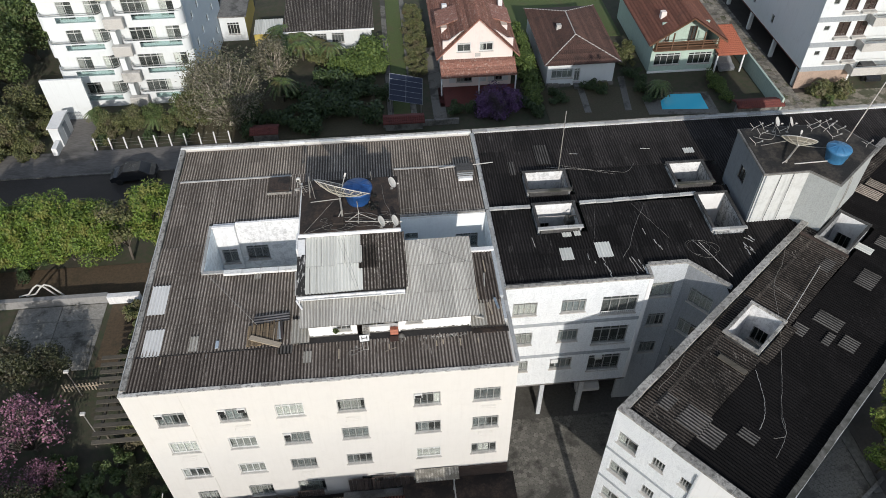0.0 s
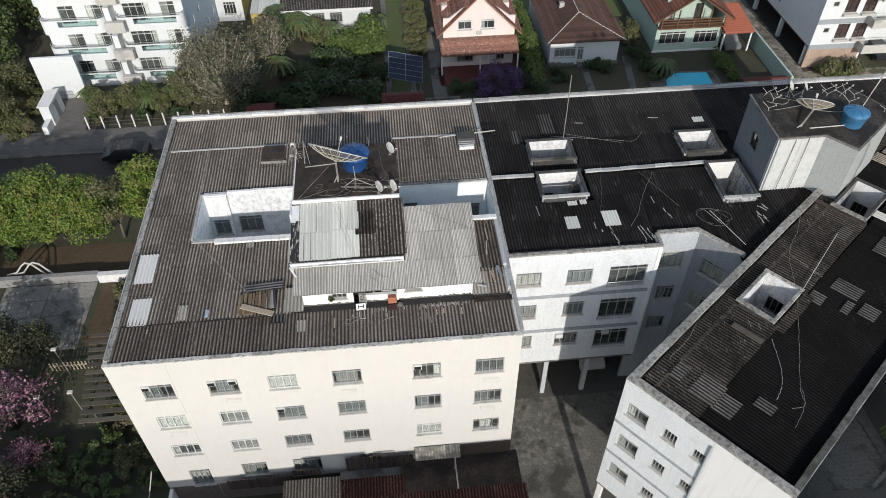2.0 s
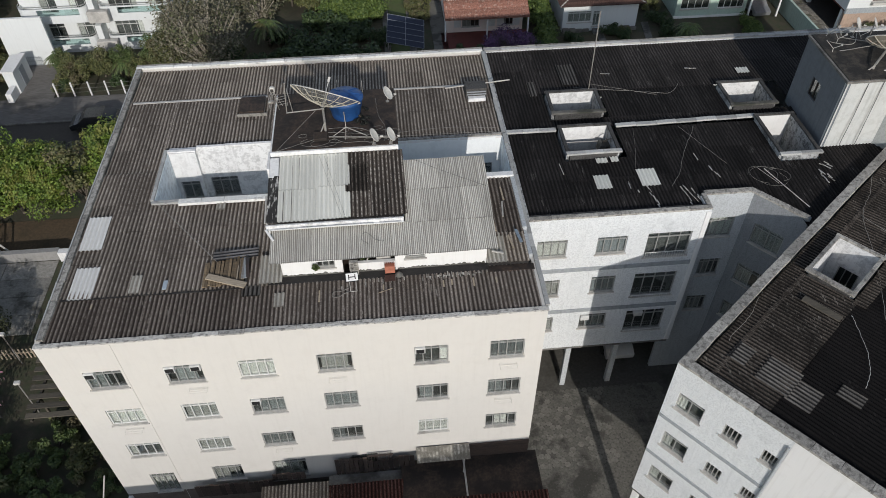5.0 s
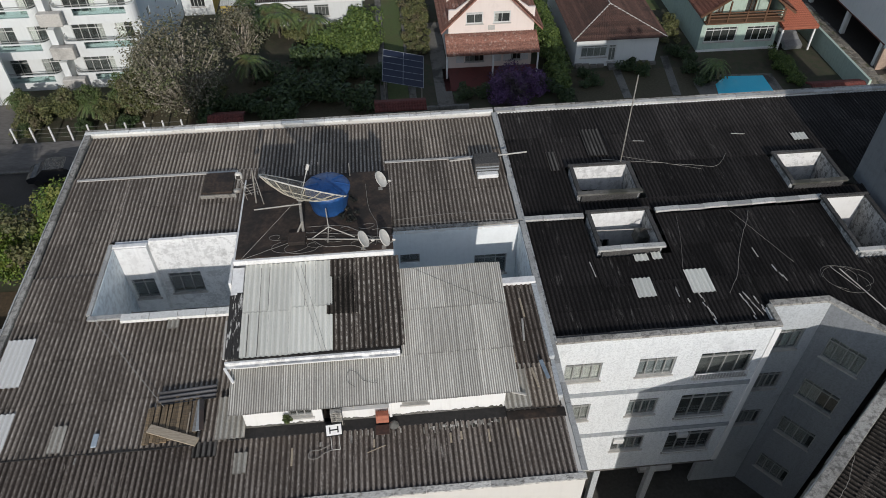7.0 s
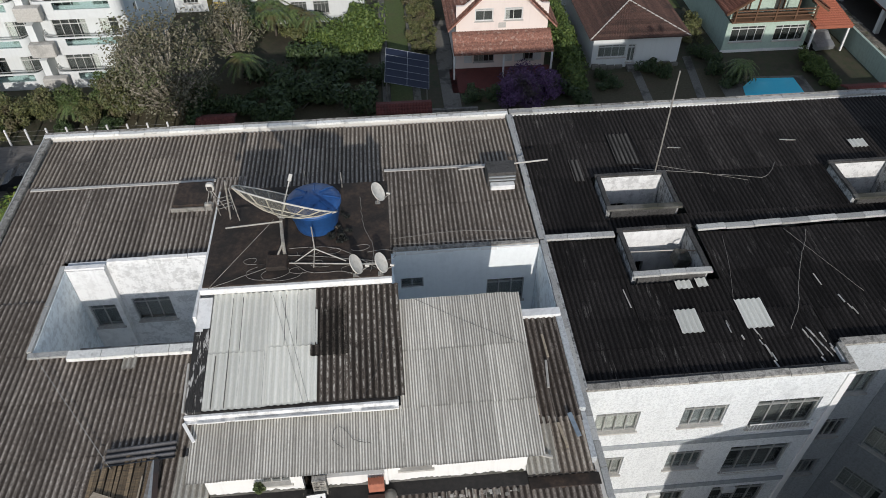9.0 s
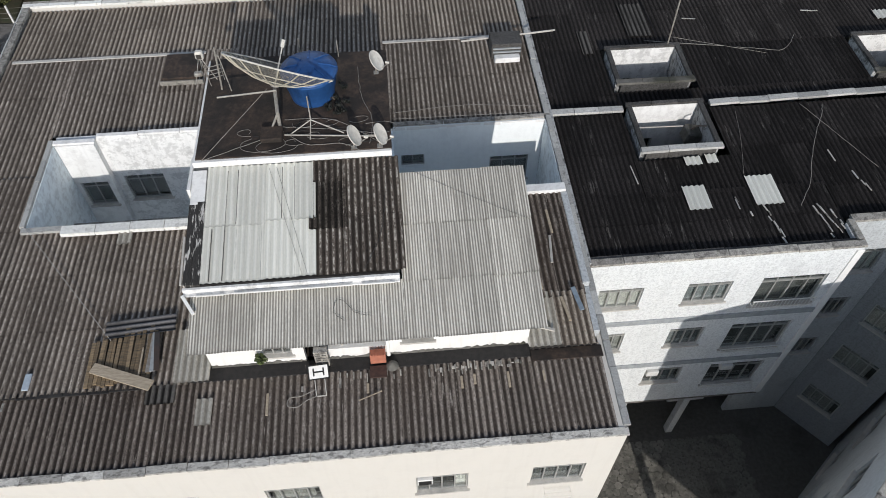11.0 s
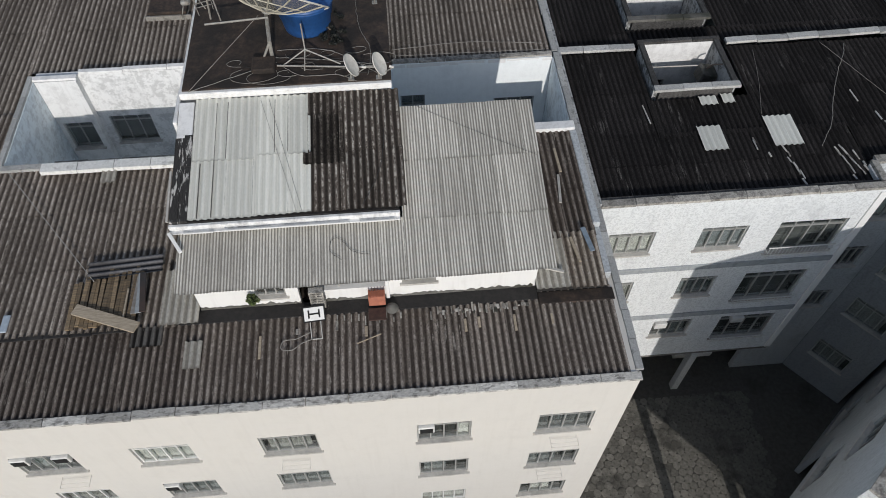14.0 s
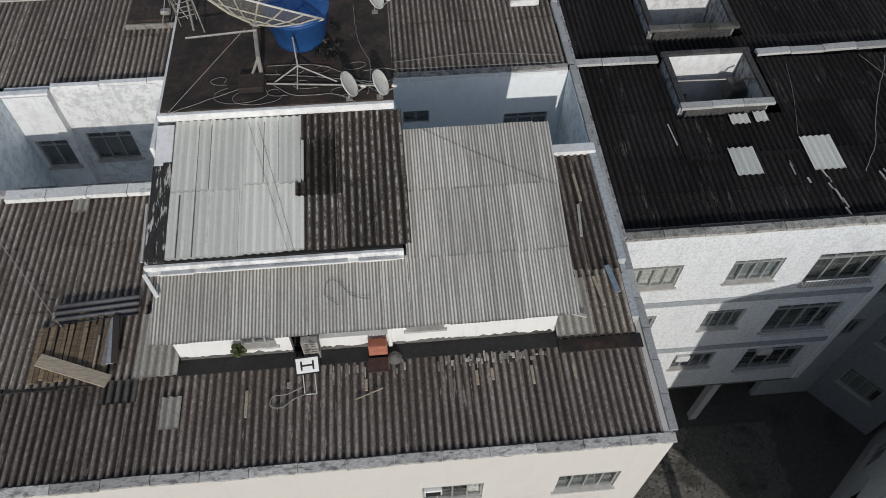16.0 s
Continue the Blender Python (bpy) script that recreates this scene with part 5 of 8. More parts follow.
def house_one():
    h = thing("house", "steep-gabled pink-white house with a clay tile roof and porch", "house", group="houses behind the block")
    x0, x1, y0, y1 = 1.0, 8.5, 47.4, 60
    ops = [(1.5, 3.0, 4.55, 5.65, dict(panes=2, frame_mat=M_WHITEFRAME, curtain=None, bar=0.10)), (3.9, 5.4, 4.55, 5.65, dict(panes=2, frame_mat=M_WHITEFRAME, curtain=(0.0, 0.3), bar=0.10)),
           (1.5, 3.2, 0.9, 2.1, dict(curtain=(0, 0.5))), (5.0, 6.6, 0.9, 2.1, dict(curtain=(0, 0.5)))]
    facade(h, (x0, y0), (x1, y0), 0, 4.3 + 1.6, ops, M_PINKWHITE)
    bm = bmesh.new()
    xm = (x0 + x1) / 2
    a = [bm.verts.new(p) for p in ((x0 + 0.6, y0, 5.9), (x1 - 0.6, y0, 5.9), (xm, y0, 8.2), (x0 + 0.6, y0 + 0.2, 5.9), (x1 - 0.6, y0 + 0.2, 5.9), (xm, y0 + 0.2, 8.2))]
    for f in ((0, 1, 2), (5, 4, 3), (0, 2, 5, 3), (2, 1, 4, 5), (0, 3, 4, 1)):
        bm.faces.new([a[i] for i in f])
    part("gable", bm, M_PINKWHITE, h)
    for a_, b_ in (((x0, y1), (x0, y0)), ((x1, y0), (x1, y1)), ((x1, y1), (x0, y1))):
        facade(h, a_, b_, 0, 4.3, [], M_PINKWHITE)
    part("roof", gable_roof(bmesh.new(), x0 - 0.7, x1 + 0.7, y0 - 0.5, y1 + 0.3, 3.95, 8.35), M_TILE, h)
    xm = (x0 + x1) / 2
    rise = 8.35 - 3.95
    half = (x1 - x0) / 2 + 0.7
    tile_rows(h, (x0 - 0.7, y1 + 0.3, 4.12), (x0 - 0.7, y0 - 0.5, 4.12), (half, 0, rise), M_TILE)
    tile_rows(h, (x1 + 0.7, y0 - 0.5, 4.12), (x1 + 0.7, y1 + 0.3, 4.12), (-half, 0, rise), M_TILE)
    # dormers on both slopes
    for s, ob in ((-1, "dormer"), (1, "dormer")):
        bm = bmesh.new()
        xw = xm + s * 3.6
        box(bm, (min(xw, xw - s * 2.2), 50.6, 4.6), (max(xw, xw - s * 2.2), 53.4, 5.72))
        d = part(ob, bm, M_PINKWHITE, h)
        bm = bmesh.new()
        box(bm, (-1.6, 50.3, 0), (1.4, 53.7, 0.12), Matrix.Translation((xw - s * 1.0, 0, 6.45)) @ Matrix.Rotation(radians(18 * s), 4, "Y"))
        part("dormer_roof", bm, M_TILE, h)
    bm = bmesh.new()
    box(bm, (x0 - 0.35, 0, 0), (x1 + 0.25, 2.25, 0.12), Matrix.Translation((0, 45.45, 2.65)) @ Matrix.Rotation(radians(24), 4, "X"))
    part("porch_roof", bm, M_TILE, h)
    tile_rows(h, (x0 - 0.35, 45.4, 2.78), (x1 + 0.25, 45.4, 2.78), (0, 2.0, 0.92), M_TILE)
    for x in (x0 - 0.3, xm, x1 + 0.2):
        part("porch_post", box(bmesh.new(), (x - 0.07, 45.6, 0.1), (x + 0.07, 45.74, 2.75)), M_WHITE, h)
    for xw in (1.5, 4.85, 5.75, 7.3):
        part("shutter", box(bmesh.new(), (x0 - 0.8 + xw, y0 - 0.06, 0.9), (x0 - 0.1 + xw, y0 - 0.01, 2.1), bevel=0.01), M_WHITEFRAME, h)
    part("vent", box(bmesh.new(), (xm - 0.3, y0 - 0.04, 3.95), (xm + 0.3, y0 - 0.005, 4.4), bevel=0.01), M_SILL, h)
    part("chimney", box(bmesh.new(), (1.55, 54.2, 5.2), (2.1, 54.75, 6.5), bevel=0.03), M_WHITE, h)
    part("chimney", box(bmesh.new(), (8.0, 55.2, 5.2), (8.5, 55.7, 6.5), bevel=0.03), M_WHITE, h)
    part("terrace", box(bmesh.new(), (x0 - 0.6, 43.6, 0.25), (x1 + 0.4, 47.3, 0.42)), M_REDBROWN, h)
    h.location = (-0.42, 0, -0.22)


def house_two():
    h = thing("house", "low white bungalow under a dark brown hipped tile roof", "house", group="houses behind the block")
    x0, x1, y0, y1 = 11.85, 19.25, 46.4, 58.6
    facade(h, (x0, y0), (x1, y0), 0, 2.95, [(0.45, 2.85, 1.08, 2.25, dict(frame_mat=M_WHITEFRAME, bar=0.08, curtain=(0, 1))), (2.95, 3.68, 0.6, 2.25, dict(panes=2, frame_mat=M_WHITEFRAME, bar=0.1))], M_BRIGHT)
    for a_, b_ in (((x0, y1), (x0, y0)), ((x1, y0), (x1, y1)), ((x1, y1), (x0, y1))):
        facade(h, a_, b_, 0, 2.95, [], M_BRIGHT)
    e = [(x0 - 0.45, y0 - 0.45), (x1 + 0.55, y0 - 0.45), (x1 + 0.55, y1 + 0.4), (x0 - 0.45, y1 + 0.4)]
    r0, r1 = Vector((15.3, 49.4, 4.6)), Vector((15.3, 54.7, 4.6))
    bm = bmesh.new()
    ev = [bm.verts.new((*p, 2.95)) for p in e]
    a, b = bm.verts.new(r0), bm.verts.new(r1)
    for f in ((ev[0], ev[1], a), (ev[1], ev[2], b, a), (ev[2], ev[3], b), (ev[3], ev[0], a, b), (ev[3], ev[2], ev[1], ev[0])):
        bm.faces.new(f)
    part("roof", bm, M_TILE_DARK, h)
    # tile courses on the hips, each as long as the slope is wide there
    E3 = [Vector((*p, 2.97)) for p in e]
    for p, q, ra, rb in ((E3[0], E3[1], r0, r0), (E3[1], E3[2], r0, r1), (E3[3], E3[0], r1, r0)):
        n = 14
        for k in range(n):
            f0, f1 = k / n, (k + 1.12) / n
            a0, b0 = p.lerp(ra, f0), q.lerp(rb, f0)
            a1, b1 = p.lerp(ra, min(1, f1)), q.lerp(rb, min(1, f1))
            cells = max(4, int((b0 - a0).length / 0.22) * 4)
            nz = (b0 - a0).cross(a1 - a0)
            nz = nz.normalized() if nz.length > 1e-6 else Vector((0, 0, 1))
            vs, fs = [], []
            for (s, t_), lift in (((a0, b0), 0.0), ((a0, b0), 0.05), ((a1, b1), 0.01)):
                for i in range(cells + 1):
                    vs.append(s.lerp(t_, i / cells) + nz * (lift + (0.025 * math.cos(i * math.pi / 2) + 0.025 if lift else 0)))
            for q_ in range(2):
                for i in range(cells):
                    c = q_ * (cells + 1) + i
                    fs.append((c, c + 1, c + cells + 2, c + cells + 1))
            me = bpy.data.meshes.new("tile_course")
            me.from_pydata(vs, [], fs)
            me.materials.append(M_TILE_DARK)
            ob = new("tile_course", me)
            ob.parent = h
    for p, q in ((e[0], r0), (e[1], r0), (r0, r1), (e[2], r1), (e[3], r1)):
        a_, b_ = Vector((*p, 3.0)) if len(p) == 2 else Vector(p), Vector(q)
        part("ridge_tiles", tube(bmesh.new(), [a_, b_ + Vector((0, 0, 0.03))], 0.065, 6), M_SILL, h, "pale mortar ridge")
    part("chimney", box(bmesh.new(), (13.7, 51.6, 3.4), (14.25, 52.1, 4.6), bevel=0.03), M_SILL, h)
    sr = random.Random(8)
    for i in range(11):
        x = x0 + 0.05 + i * 0.68
        if not 14.6 < x < 16.0:
            part("base_stone", box(bmesh.new(), (x, y0 - 0.28 + sr.uniform(-0.05, 0.05), 0.1), (x + 0.62, y0 - 0.01, 0.5 + sr.uniform(-0.1, 0.1)), bevel=0.04), M_STONE, h)
    part("step", box(bmesh.new(), (14.9, 45.6, 0.1), (16.0, 46.4, 0.4)), M_CONCRETE, h)


def house_three():
    h = thing("house", "pale green house with a timber balcony gable and tile roof", "house", group="houses behind the block")
    x0, x1, y0, y1 = 23.75, 31.05, 48.0, 61
    facade(h, (x0, y0), (x1, y0), 0, 3.2, [(0.45, 3.4, 1.05, 2.5, dict(panes=4, frame_mat=M_WHITEFRAME, curtain=None, bar=0.06)), (4.3, 6.98, 1.0, 2.45, dict(panes=4, frame_mat=M_WHITEFRAME, curtain=None, bar=0.06))], M_GREENWALL)
    for a_, b_ in (((x0, y1), (x0, y0)), ((x1, y0), (x1, y1)), ((x1, y1), (x0, y1))):
        facade(h, a_, b_, 0, 4.2, [], M_GREENWALL)
    facade(h, (x0 + 1.0, y0 + 1.1), (x1 - 1.0, y0 + 1.1), 3.2, 5.6, [(0.4, 1.1, 3.3, 5.0, dict(panes=2, frame_mat=M_TIMBER, curtain=(0, 1), transom=False)), (3.2, 4.1, 3.3, 5.1, dict(panes=2, frame_mat=M_TIMBER, curtain=None, transom=False))], M_GREENWALL, "gable_wall")
    part("roof", gable_roof(bmesh.new(), x0 - 0.7, x1 + 0.7, y0 - 0.7, y1, 3.9, 6.8), M_TILE_MID, h)
    half = (x1 - x0) / 2 + 0.7
    tile_rows(h, (x0 - 0.7, y1, 4.07), (x0 - 0.7, y0 - 0.7, 4.07), (half, 0, 2.9), M_TILE_MID)
    tile_rows(h, (x1 + 0.7, y0 - 0.7, 4.07), (x1 + 0.7, y1, 4.07), (-half, 0, 2.9), M_TILE_MID)
    xm = (x0 + x1) / 2
    for s in (-1, 1):
        bm = tube(bmesh.new(), [(xm + s * half, y0 - 0.72, 3.95), (xm, y0 - 0.72, 6.88)], 0.10, 4)
        part("barge_board", bm, M_TIMBER, h)
    part("balcony_floor", box(bmesh.new(), (x0, y0 - 0.6, 3.1), (x1, y0 + 1.0, 3.22)), M_TIMBER, h)
    for z in (3.55, 3.85, 4.1):
        part("rail", box(bmesh.new(), (x0 + 0.1, y0 - 0.55, z), (x1 - 0.1, y0 - 0.47, z + 0.09)), M_TIMBER, h)
    for i in range(5):
        x = x0 + 0.2 + i * (x1 - x0 - 0.4) / 4
        part("rail_post", box(bmesh.new(), (x - 0.06, y0 - 0.57, 3.2), (x + 0.06, y0 - 0.45, 4.3 + (0.9 if i in (1, 3) else 0))), M_TIMBER, h)
    part("chimney", box(bmesh.new(), (24.9, 50.3, 4.2), (25.5, 50.9, 6.2), bevel=0.04), M_PINKWHITE, h)
    part("plinth", box(bmesh.new(), (x0 - 0.1, y0 - 0.12, 0.1), (x1 + 0.1, y0 - 0.005, 0.35)), M_WHITE, h)


house_one()
house_two()
house_three()


def carport():
    c = thing("carport", "open carport with an orange tile roof", "carport")
    c.location = (-1.15, -0.8, 0.2)
    part("roof", box(bmesh.new(), (0, 0, 0), (3.3, 5.4, 0.16), Matrix.Translation((32.0, 47.6, 2.35)) @ Matrix.Rotation(radians(7), 4, "X"), bevel=0.02), M_TILE_ORANGE, c)
    tile_rows(c, (32.0, 47.56, 2.52), (35.3, 47.56, 2.52), (0, 5.3, 0.65), M_TILE_ORANGE)
    for x, y in ((32.15, 47.9), (35.15, 47.9), (32.15, 52.6), (35.15, 52.6)):
        part("post", box(bmesh.new(), (x - 0.08, y - 0.08, 0.1), (x + 0.08, y + 0.08, 2.4)), M_WHITE, c)
    part("rear_wall", box(bmesh.new(), (32.0, 53.0, 0.1), (35.3, 53.15, 2.5)), M_CONCRETE, c)


carport()


def car(name, loc, turn, paint, label):
    c = thing(name, label, "car")
    m = pose(*loc, 0, 0, turn)
    prof = [(-2.05, 0.35), (-2.1, 0.72), (-1.75, 0.88), (-1.35, 0.95), (-0.75, 1.42), (0.75, 1.46), (1.55, 0.98), (2.0, 0.88), (2.08, 0.4)]
    bm = bmesh.new()
    rings = []
    for w, inset in ((-0.84, 0.12), (-0.80, 0.0), (0.80, 0.0), (0.84, 0.12)):
        rings.append([bm.verts.new((x, w * (0.88 if z > 1.2 else 1.0), z)) for x, z in prof])
    for a, b in zip(rings, rings[1:]):
        for i in range(len(prof) - 1):
            bm.faces.new((a[i], a[i + 1], b[i + 1], b[i]))
    bm.faces.new(rings[0])
    bm.faces.new(rings[-1][::-1])
    bmesh.ops.transform(bm, matrix=m, verts=bm.verts)
    part("body", bm, paint, c, smooth=False)
    bm = bmesh.new()
    box(bm, (-1.28, -0.76, 1.0), (1.45, 0.76, 1.36))
    for v in bm.verts:
        if v.co.z > 1.2:
            v.co.x *= 0.62
    bmesh.ops.transform(bm, matrix=m @ Matrix.Scale(1.02, 4, (0, 1, 0)), verts=bm.verts)
    part("windows", bm, M_BLACK, c)
    for sx in (-1.28, 1.3):
        for sy in (-0.80, 0.80):
            bm = lathe(bmesh.new(), [(0.12, -0.1), (0.31, -0.1), (0.33, 0), (0.31, 0.1), (0.12, 0.1)], 14, m @ Matrix.Translation((sx, sy, 0.33)) @ Matrix.Rotation(radians(90), 4, "X"))
            w = part("wheel", bm, M_RUBBER, c)


car("car", (7.0, 8.85, GROUND + 0.02), 90, M_CAR_WHITE, "white parked car under the wing")
car("car", (32.3, 49.0, GROUND), 95, M_CAR_SILVER, "silver car under the orange carport")
car("car", (47.6, 45.3, GROUND), 90, M_CAR_DARK, "dark car parked under the apartment house")
car("car", (-29.9, 34.7, GROUND + 0.03), 3, M_CAR_DARK, "dark car parked on the street")


# ---- apartment houses ----
def white_tower():
    t = thing("apartment_tower", "bright white apartment house with curved balconies and green glass", "building")
    x0, x1, y0, y1, n = -38.9, -25.2, 48.5, 62, 5
    st = 2.95
    ops = []
    for k in range(n):
        z = 0.55 + k * st
        ops += [(1.75, 3.25, z + 0.1, z + 2.0, dict(panes=2, frame_mat=M_WHITEFRAME, curtain=(0, 0.4) if k % 2 else None)), (4.4, 6.5, z + 0.1, z + 2.0, dict(panes=3, frame_mat=M_WHITEFRAME, curtain=(0.0, 0.25))),
                (7.9, 10.5, z + 0.1, z + 2.0, dict(panes=4, frame_mat=M_WHITEFRAME, curtain=(0.8, 1.0))), (11.5, 12.9, z + 0.1, z + 2.0, dict(panes=2, frame_mat=M_WHITEFRAME, curtain=(0, 0.5)))]
    facade(t, (x0, y0), (x1, y0), 0, 0.55 + n * st, ops, M_BRIGHT, sill=False, transom=True)
    facade(t, (x0, y1), (x0, y0), 0, 0.55 + n * st, [], M_BRIGHT)
    sops = [(2.0 + 2.6 * i, 2.7 + 2.6 * i, 1.9 + k * st, 2.7 + k * st, dict(panes=1, curtain=None, transom=False)) for i in range(4) for k in range(n)]
    facade(t, (x1, y0), (x1 + 0.6, y1), 0, 0.55 + n * st, sops, M_SIDE_SHADE, sill=False)
    part("roof", box(bmesh.new(), (x0, y0, 0.55 + n * st), (x1, y1, 0.8 + n * st)), M_BRIGHT, t)

    def bal(k, xa, xb):
        z = 0.45 + k * st
        pts = []
        d, r = 1.15, 0.7
        for i in range(7):
            a = math.pi + i * math.pi / 12
            pts.append((xa + r + r * math.cos(a), y0 - d + r + r * math.sin(a)))
        for i in range(7):
            a = 1.5 * math.pi + i * math.pi / 12
            pts.append((xb - r + r * math.cos(a), y0 - d + r + r * math.sin(a)))
        outline = [(xa, y0 - 0.01), *pts, (xb, y0 - 0.01)]
        b = part("balcony", prism(bmesh.new(), outline, z - 0.30, z), M_BRIGHT, t)
        bm = bmesh.new()
        ga, gb_ = xa + 1.75, xb - 0.7
        for p, q in zip(outline, outline[1:]):
            long = q[0] - p[0] > 1.5
            slot = [(ga - p[0], gb_ - p[0], z + 0.45, z + 1.05)] if long else []
            wall_bm((Vector(q) - Vector(p)).length, z, z + 1.16, slot, 0.12, frame_at(p, q), bm)
        part("parapet", bm, M_BRIGHT, b)
        part("glass_rail", box(bmesh.new(), (ga + 0.01, y0 - d + 0.05, z + 0.455), (gb_ - 0.01, y0 - d + 0.07, z + 1.045)), M_GREENGLASS, b)
        part("handrail", tube(bmesh.new(), [(p[0], p[1] + 0.06, z + 1.34) for p in outline], 0.035, 5), M_ALU, b)

    for k in range(n):
        bal(k, x0 + 0.0, x0 + 6.2)
        bal(k, x0 + 7.2, x1 + 0.1)
        part("fin", box(bmesh.new(), (x0 + 6.55, y0 - 1.5, k * st + 0.2), (x0 + 7.1, y0 - 0.02, k * st + 2.9)), M_BRIGHT, t)
        part("planter", box(bmesh.new(), (x0 + 6.45, y0 - 2.15, k * st + 0.5), (x0 + 8.3, y0 - 1.52, k * st + 1.6), bevel=0.05), M_SILL, t)


white_tower()


def right_block():
    t = thing("apartment_house", "white apartment house on columns with brown shutters and grey bands", "building")
    x0, x1, y0, y1, z0, n = 40.4, 46.3, 45.4, 72, 2.9, 4
    st = 2.85
    ops = []
    for k in range(n):
        z = z0 + 0.6 + k * st
        ops += [(0.9, 1.5, z + 1.0, z + 1.5, dict(panes=1, curtain=None, transom=False, sill=False)), (2.3, 3.6, z + 0.3, z + 1.9, dict(panes=2, frame_mat=M_SHUTTER, curtain=(0, 1), curtain_mat=M_SHUTTER, transom=False)), (4.2, 5.5, z + 0.3, z + 1.9, dict(panes=2, frame_mat=M_SHUTTER, curtain=(0, 1), curtain_mat=M_SHUTTER, transom=False))]
    facade(t, (x0, y0), (x1, y0), z0 - 0.3, z0 + n * st, ops, M_BRIGHT)
    facade(t, (x0, y0 + 0.03), (x1, y0 + 0.03), 0.0, z0 - 0.31, [], M_BEIGE, "base_wall")
    for k in range(n):
        for xa in (2.2, 4.1):
            part("window_box", box(bmesh.new(), (x0 + xa, y0 - 0.42, z0 + 0.62 + k * st), (x0 + xa + 1.55, y0 - 0.002, z0 + 0.86 + k * st), bevel=0.02), M_SILL, t)
    sops = [(3 + 5 * i, 3.6 + 5 * i, z0 + 1.0 + k * st, z0 + 2.0 + k * st, dict(panes=1, curtain=None, transom=False, sill=False)) for i in range(4) for k in range(n)]
    facade(t, (x0, y1), (x0, y0), z0, z0 + n * st, sops, M_BRIGHT)
    facade(t, (x1, y0), (x1, y1), 0, z0 + n * st, [], M_BRIGHT)
    part("soffit", box(bmesh.new(), (x0 + 0.02, y0 + 0.22, z0 - 0.15), (x1 - 0.02, y1, z0 + 0.02)), M_REDBROWN, t)
    part("roof", box(bmesh.new(), (x0, y0, z0 + n * st), (x1, y1, z0 + n * st + 0.2)), M_CONCRETE, t)
    facade(t, (x0 + 4.5, y1), (x0 + 4.5, y0 + 0.3), 0.0, z0, [], M_CONCRETE, "garage_wall")
    for y in (46.0, 52.0, 58.5, 65):
        part("column", box(bmesh.new(), (x0 + 0.1, y, 0.1), (x0 + 0.5, y + 0.4, z0), bevel=0.02), M_BRIGHT, t)
    for k in range(n):
        part("band", box(bmesh.new(), (x0 + 0.01, y0 - 0.03, z0 - 0.3 + k * st), (x1 - 0.01, y0 - 0.003, z0 + 0.25 + k * st)), M_BAND, t)
        bx = part("balcony", box(bmesh.new(), (x1 - 0.9, y0 - 1.35, z0 - 0.25 + k * st), (x1 + 6, y0 - 0.04, z0 - 0.08 + k * st)), M_BRIGHT, t)
        part("parapet", box(bmesh.new(), (x1 - 0.92, y0 - 1.45, z0 - 0.27 + k * st), (x1 + 6, y0 - 1.3, z0 + 0.65 + k * st), bevel=0.02), M_SILL, bx)
        part("parapet", box(bmesh.new(), (x1 - 0.93, y0 - 1.29, z0 - 0.26 + k * st), (x1 - 0.8, y0 - 0.04, z0 + 0.64 + k * st), bevel=0.02), M_SILL, bx)
        part("rail", tube(bmesh.new(), [(x1 - 0.86, y0 - 1.38, z0 + 0.95 + k * st), (x1 + 6, y0 - 1.38, z0 + 0.95 + k * st)], 0.03, 5), M_IRON, bx)
    t.location = (-1.86, -2.2, -0.3)
    part("balcony_wall", box(bmesh.new(), (x1 + 0.02, y0 + 2.5, 0.0), (x1 + 6, y0 + 2.7, z0 + n * st)), M_BRIGHT, t)


right_block()


def back_house():
    h = thing("house", "low white house under a dark corrugated roof behind palms", "house")
    facade(h, (-16.5, 56.8), (-6.9, 56.8), 0, 2.9, [(3.0, 4.4, 1.0, 2.2, dict(curtain=None)), (5.0, 6.4, 1.0, 2.2, dict(curtain=None))], M_BRIGHT)
    facade(h, (-6.9, 56.8), (-6.9, 70), 0, 2.9, [], M_BRIGHT)
    facade(h, (-16.5, 70), (-16.5, 56.8), 0, 2.9, [], M_BRIGHT)
    sheets(h, -16.9, -6.6, [(56.2, 2.95, 60.5, 3.2), (60.4, 3.2, 65.0, 3.45), (64.9, 3.45, 70, 3.7)], M_SHEET_BROWN, rng=rng)
    part("fascia", box(bmesh.new(), (-16.95, 56.1, 2.75), (-6.55, 56.22, 2.95)), M_WHITE, h)
    a = thing("house", "annex with white barred window and grey corrugated lean-to", "house")
    facade(a, (-24.6, 60.0), (-21.6, 60.0), 0, 3.2, [(0.8, 2.2, 1.0, 2.5, dict(frame_mat=M_WHITEFRAME, curtain=None))], M_BRIGHT)
    facade(a, (-21.6, 60.0), (-21.6, 68.0), 0, 3.2, [], M_YELLOW)
    part("roof", box(bmesh.new(), (-24.8, 59.8, 3.2), (-21.4, 68, 3.35)), M_CONCRETE, a)
    sheets(a, -20.4, -17.2, [(57.0, 2.4, 60.0, 2.6)], M_SHEET_NEW, rng=rng)
    part("lean_to_wall", box(bmesh.new(), (-20.4, 57.3, 0), (-17.2, 60, 2.36)), M_YELLOW, a)


back_house()

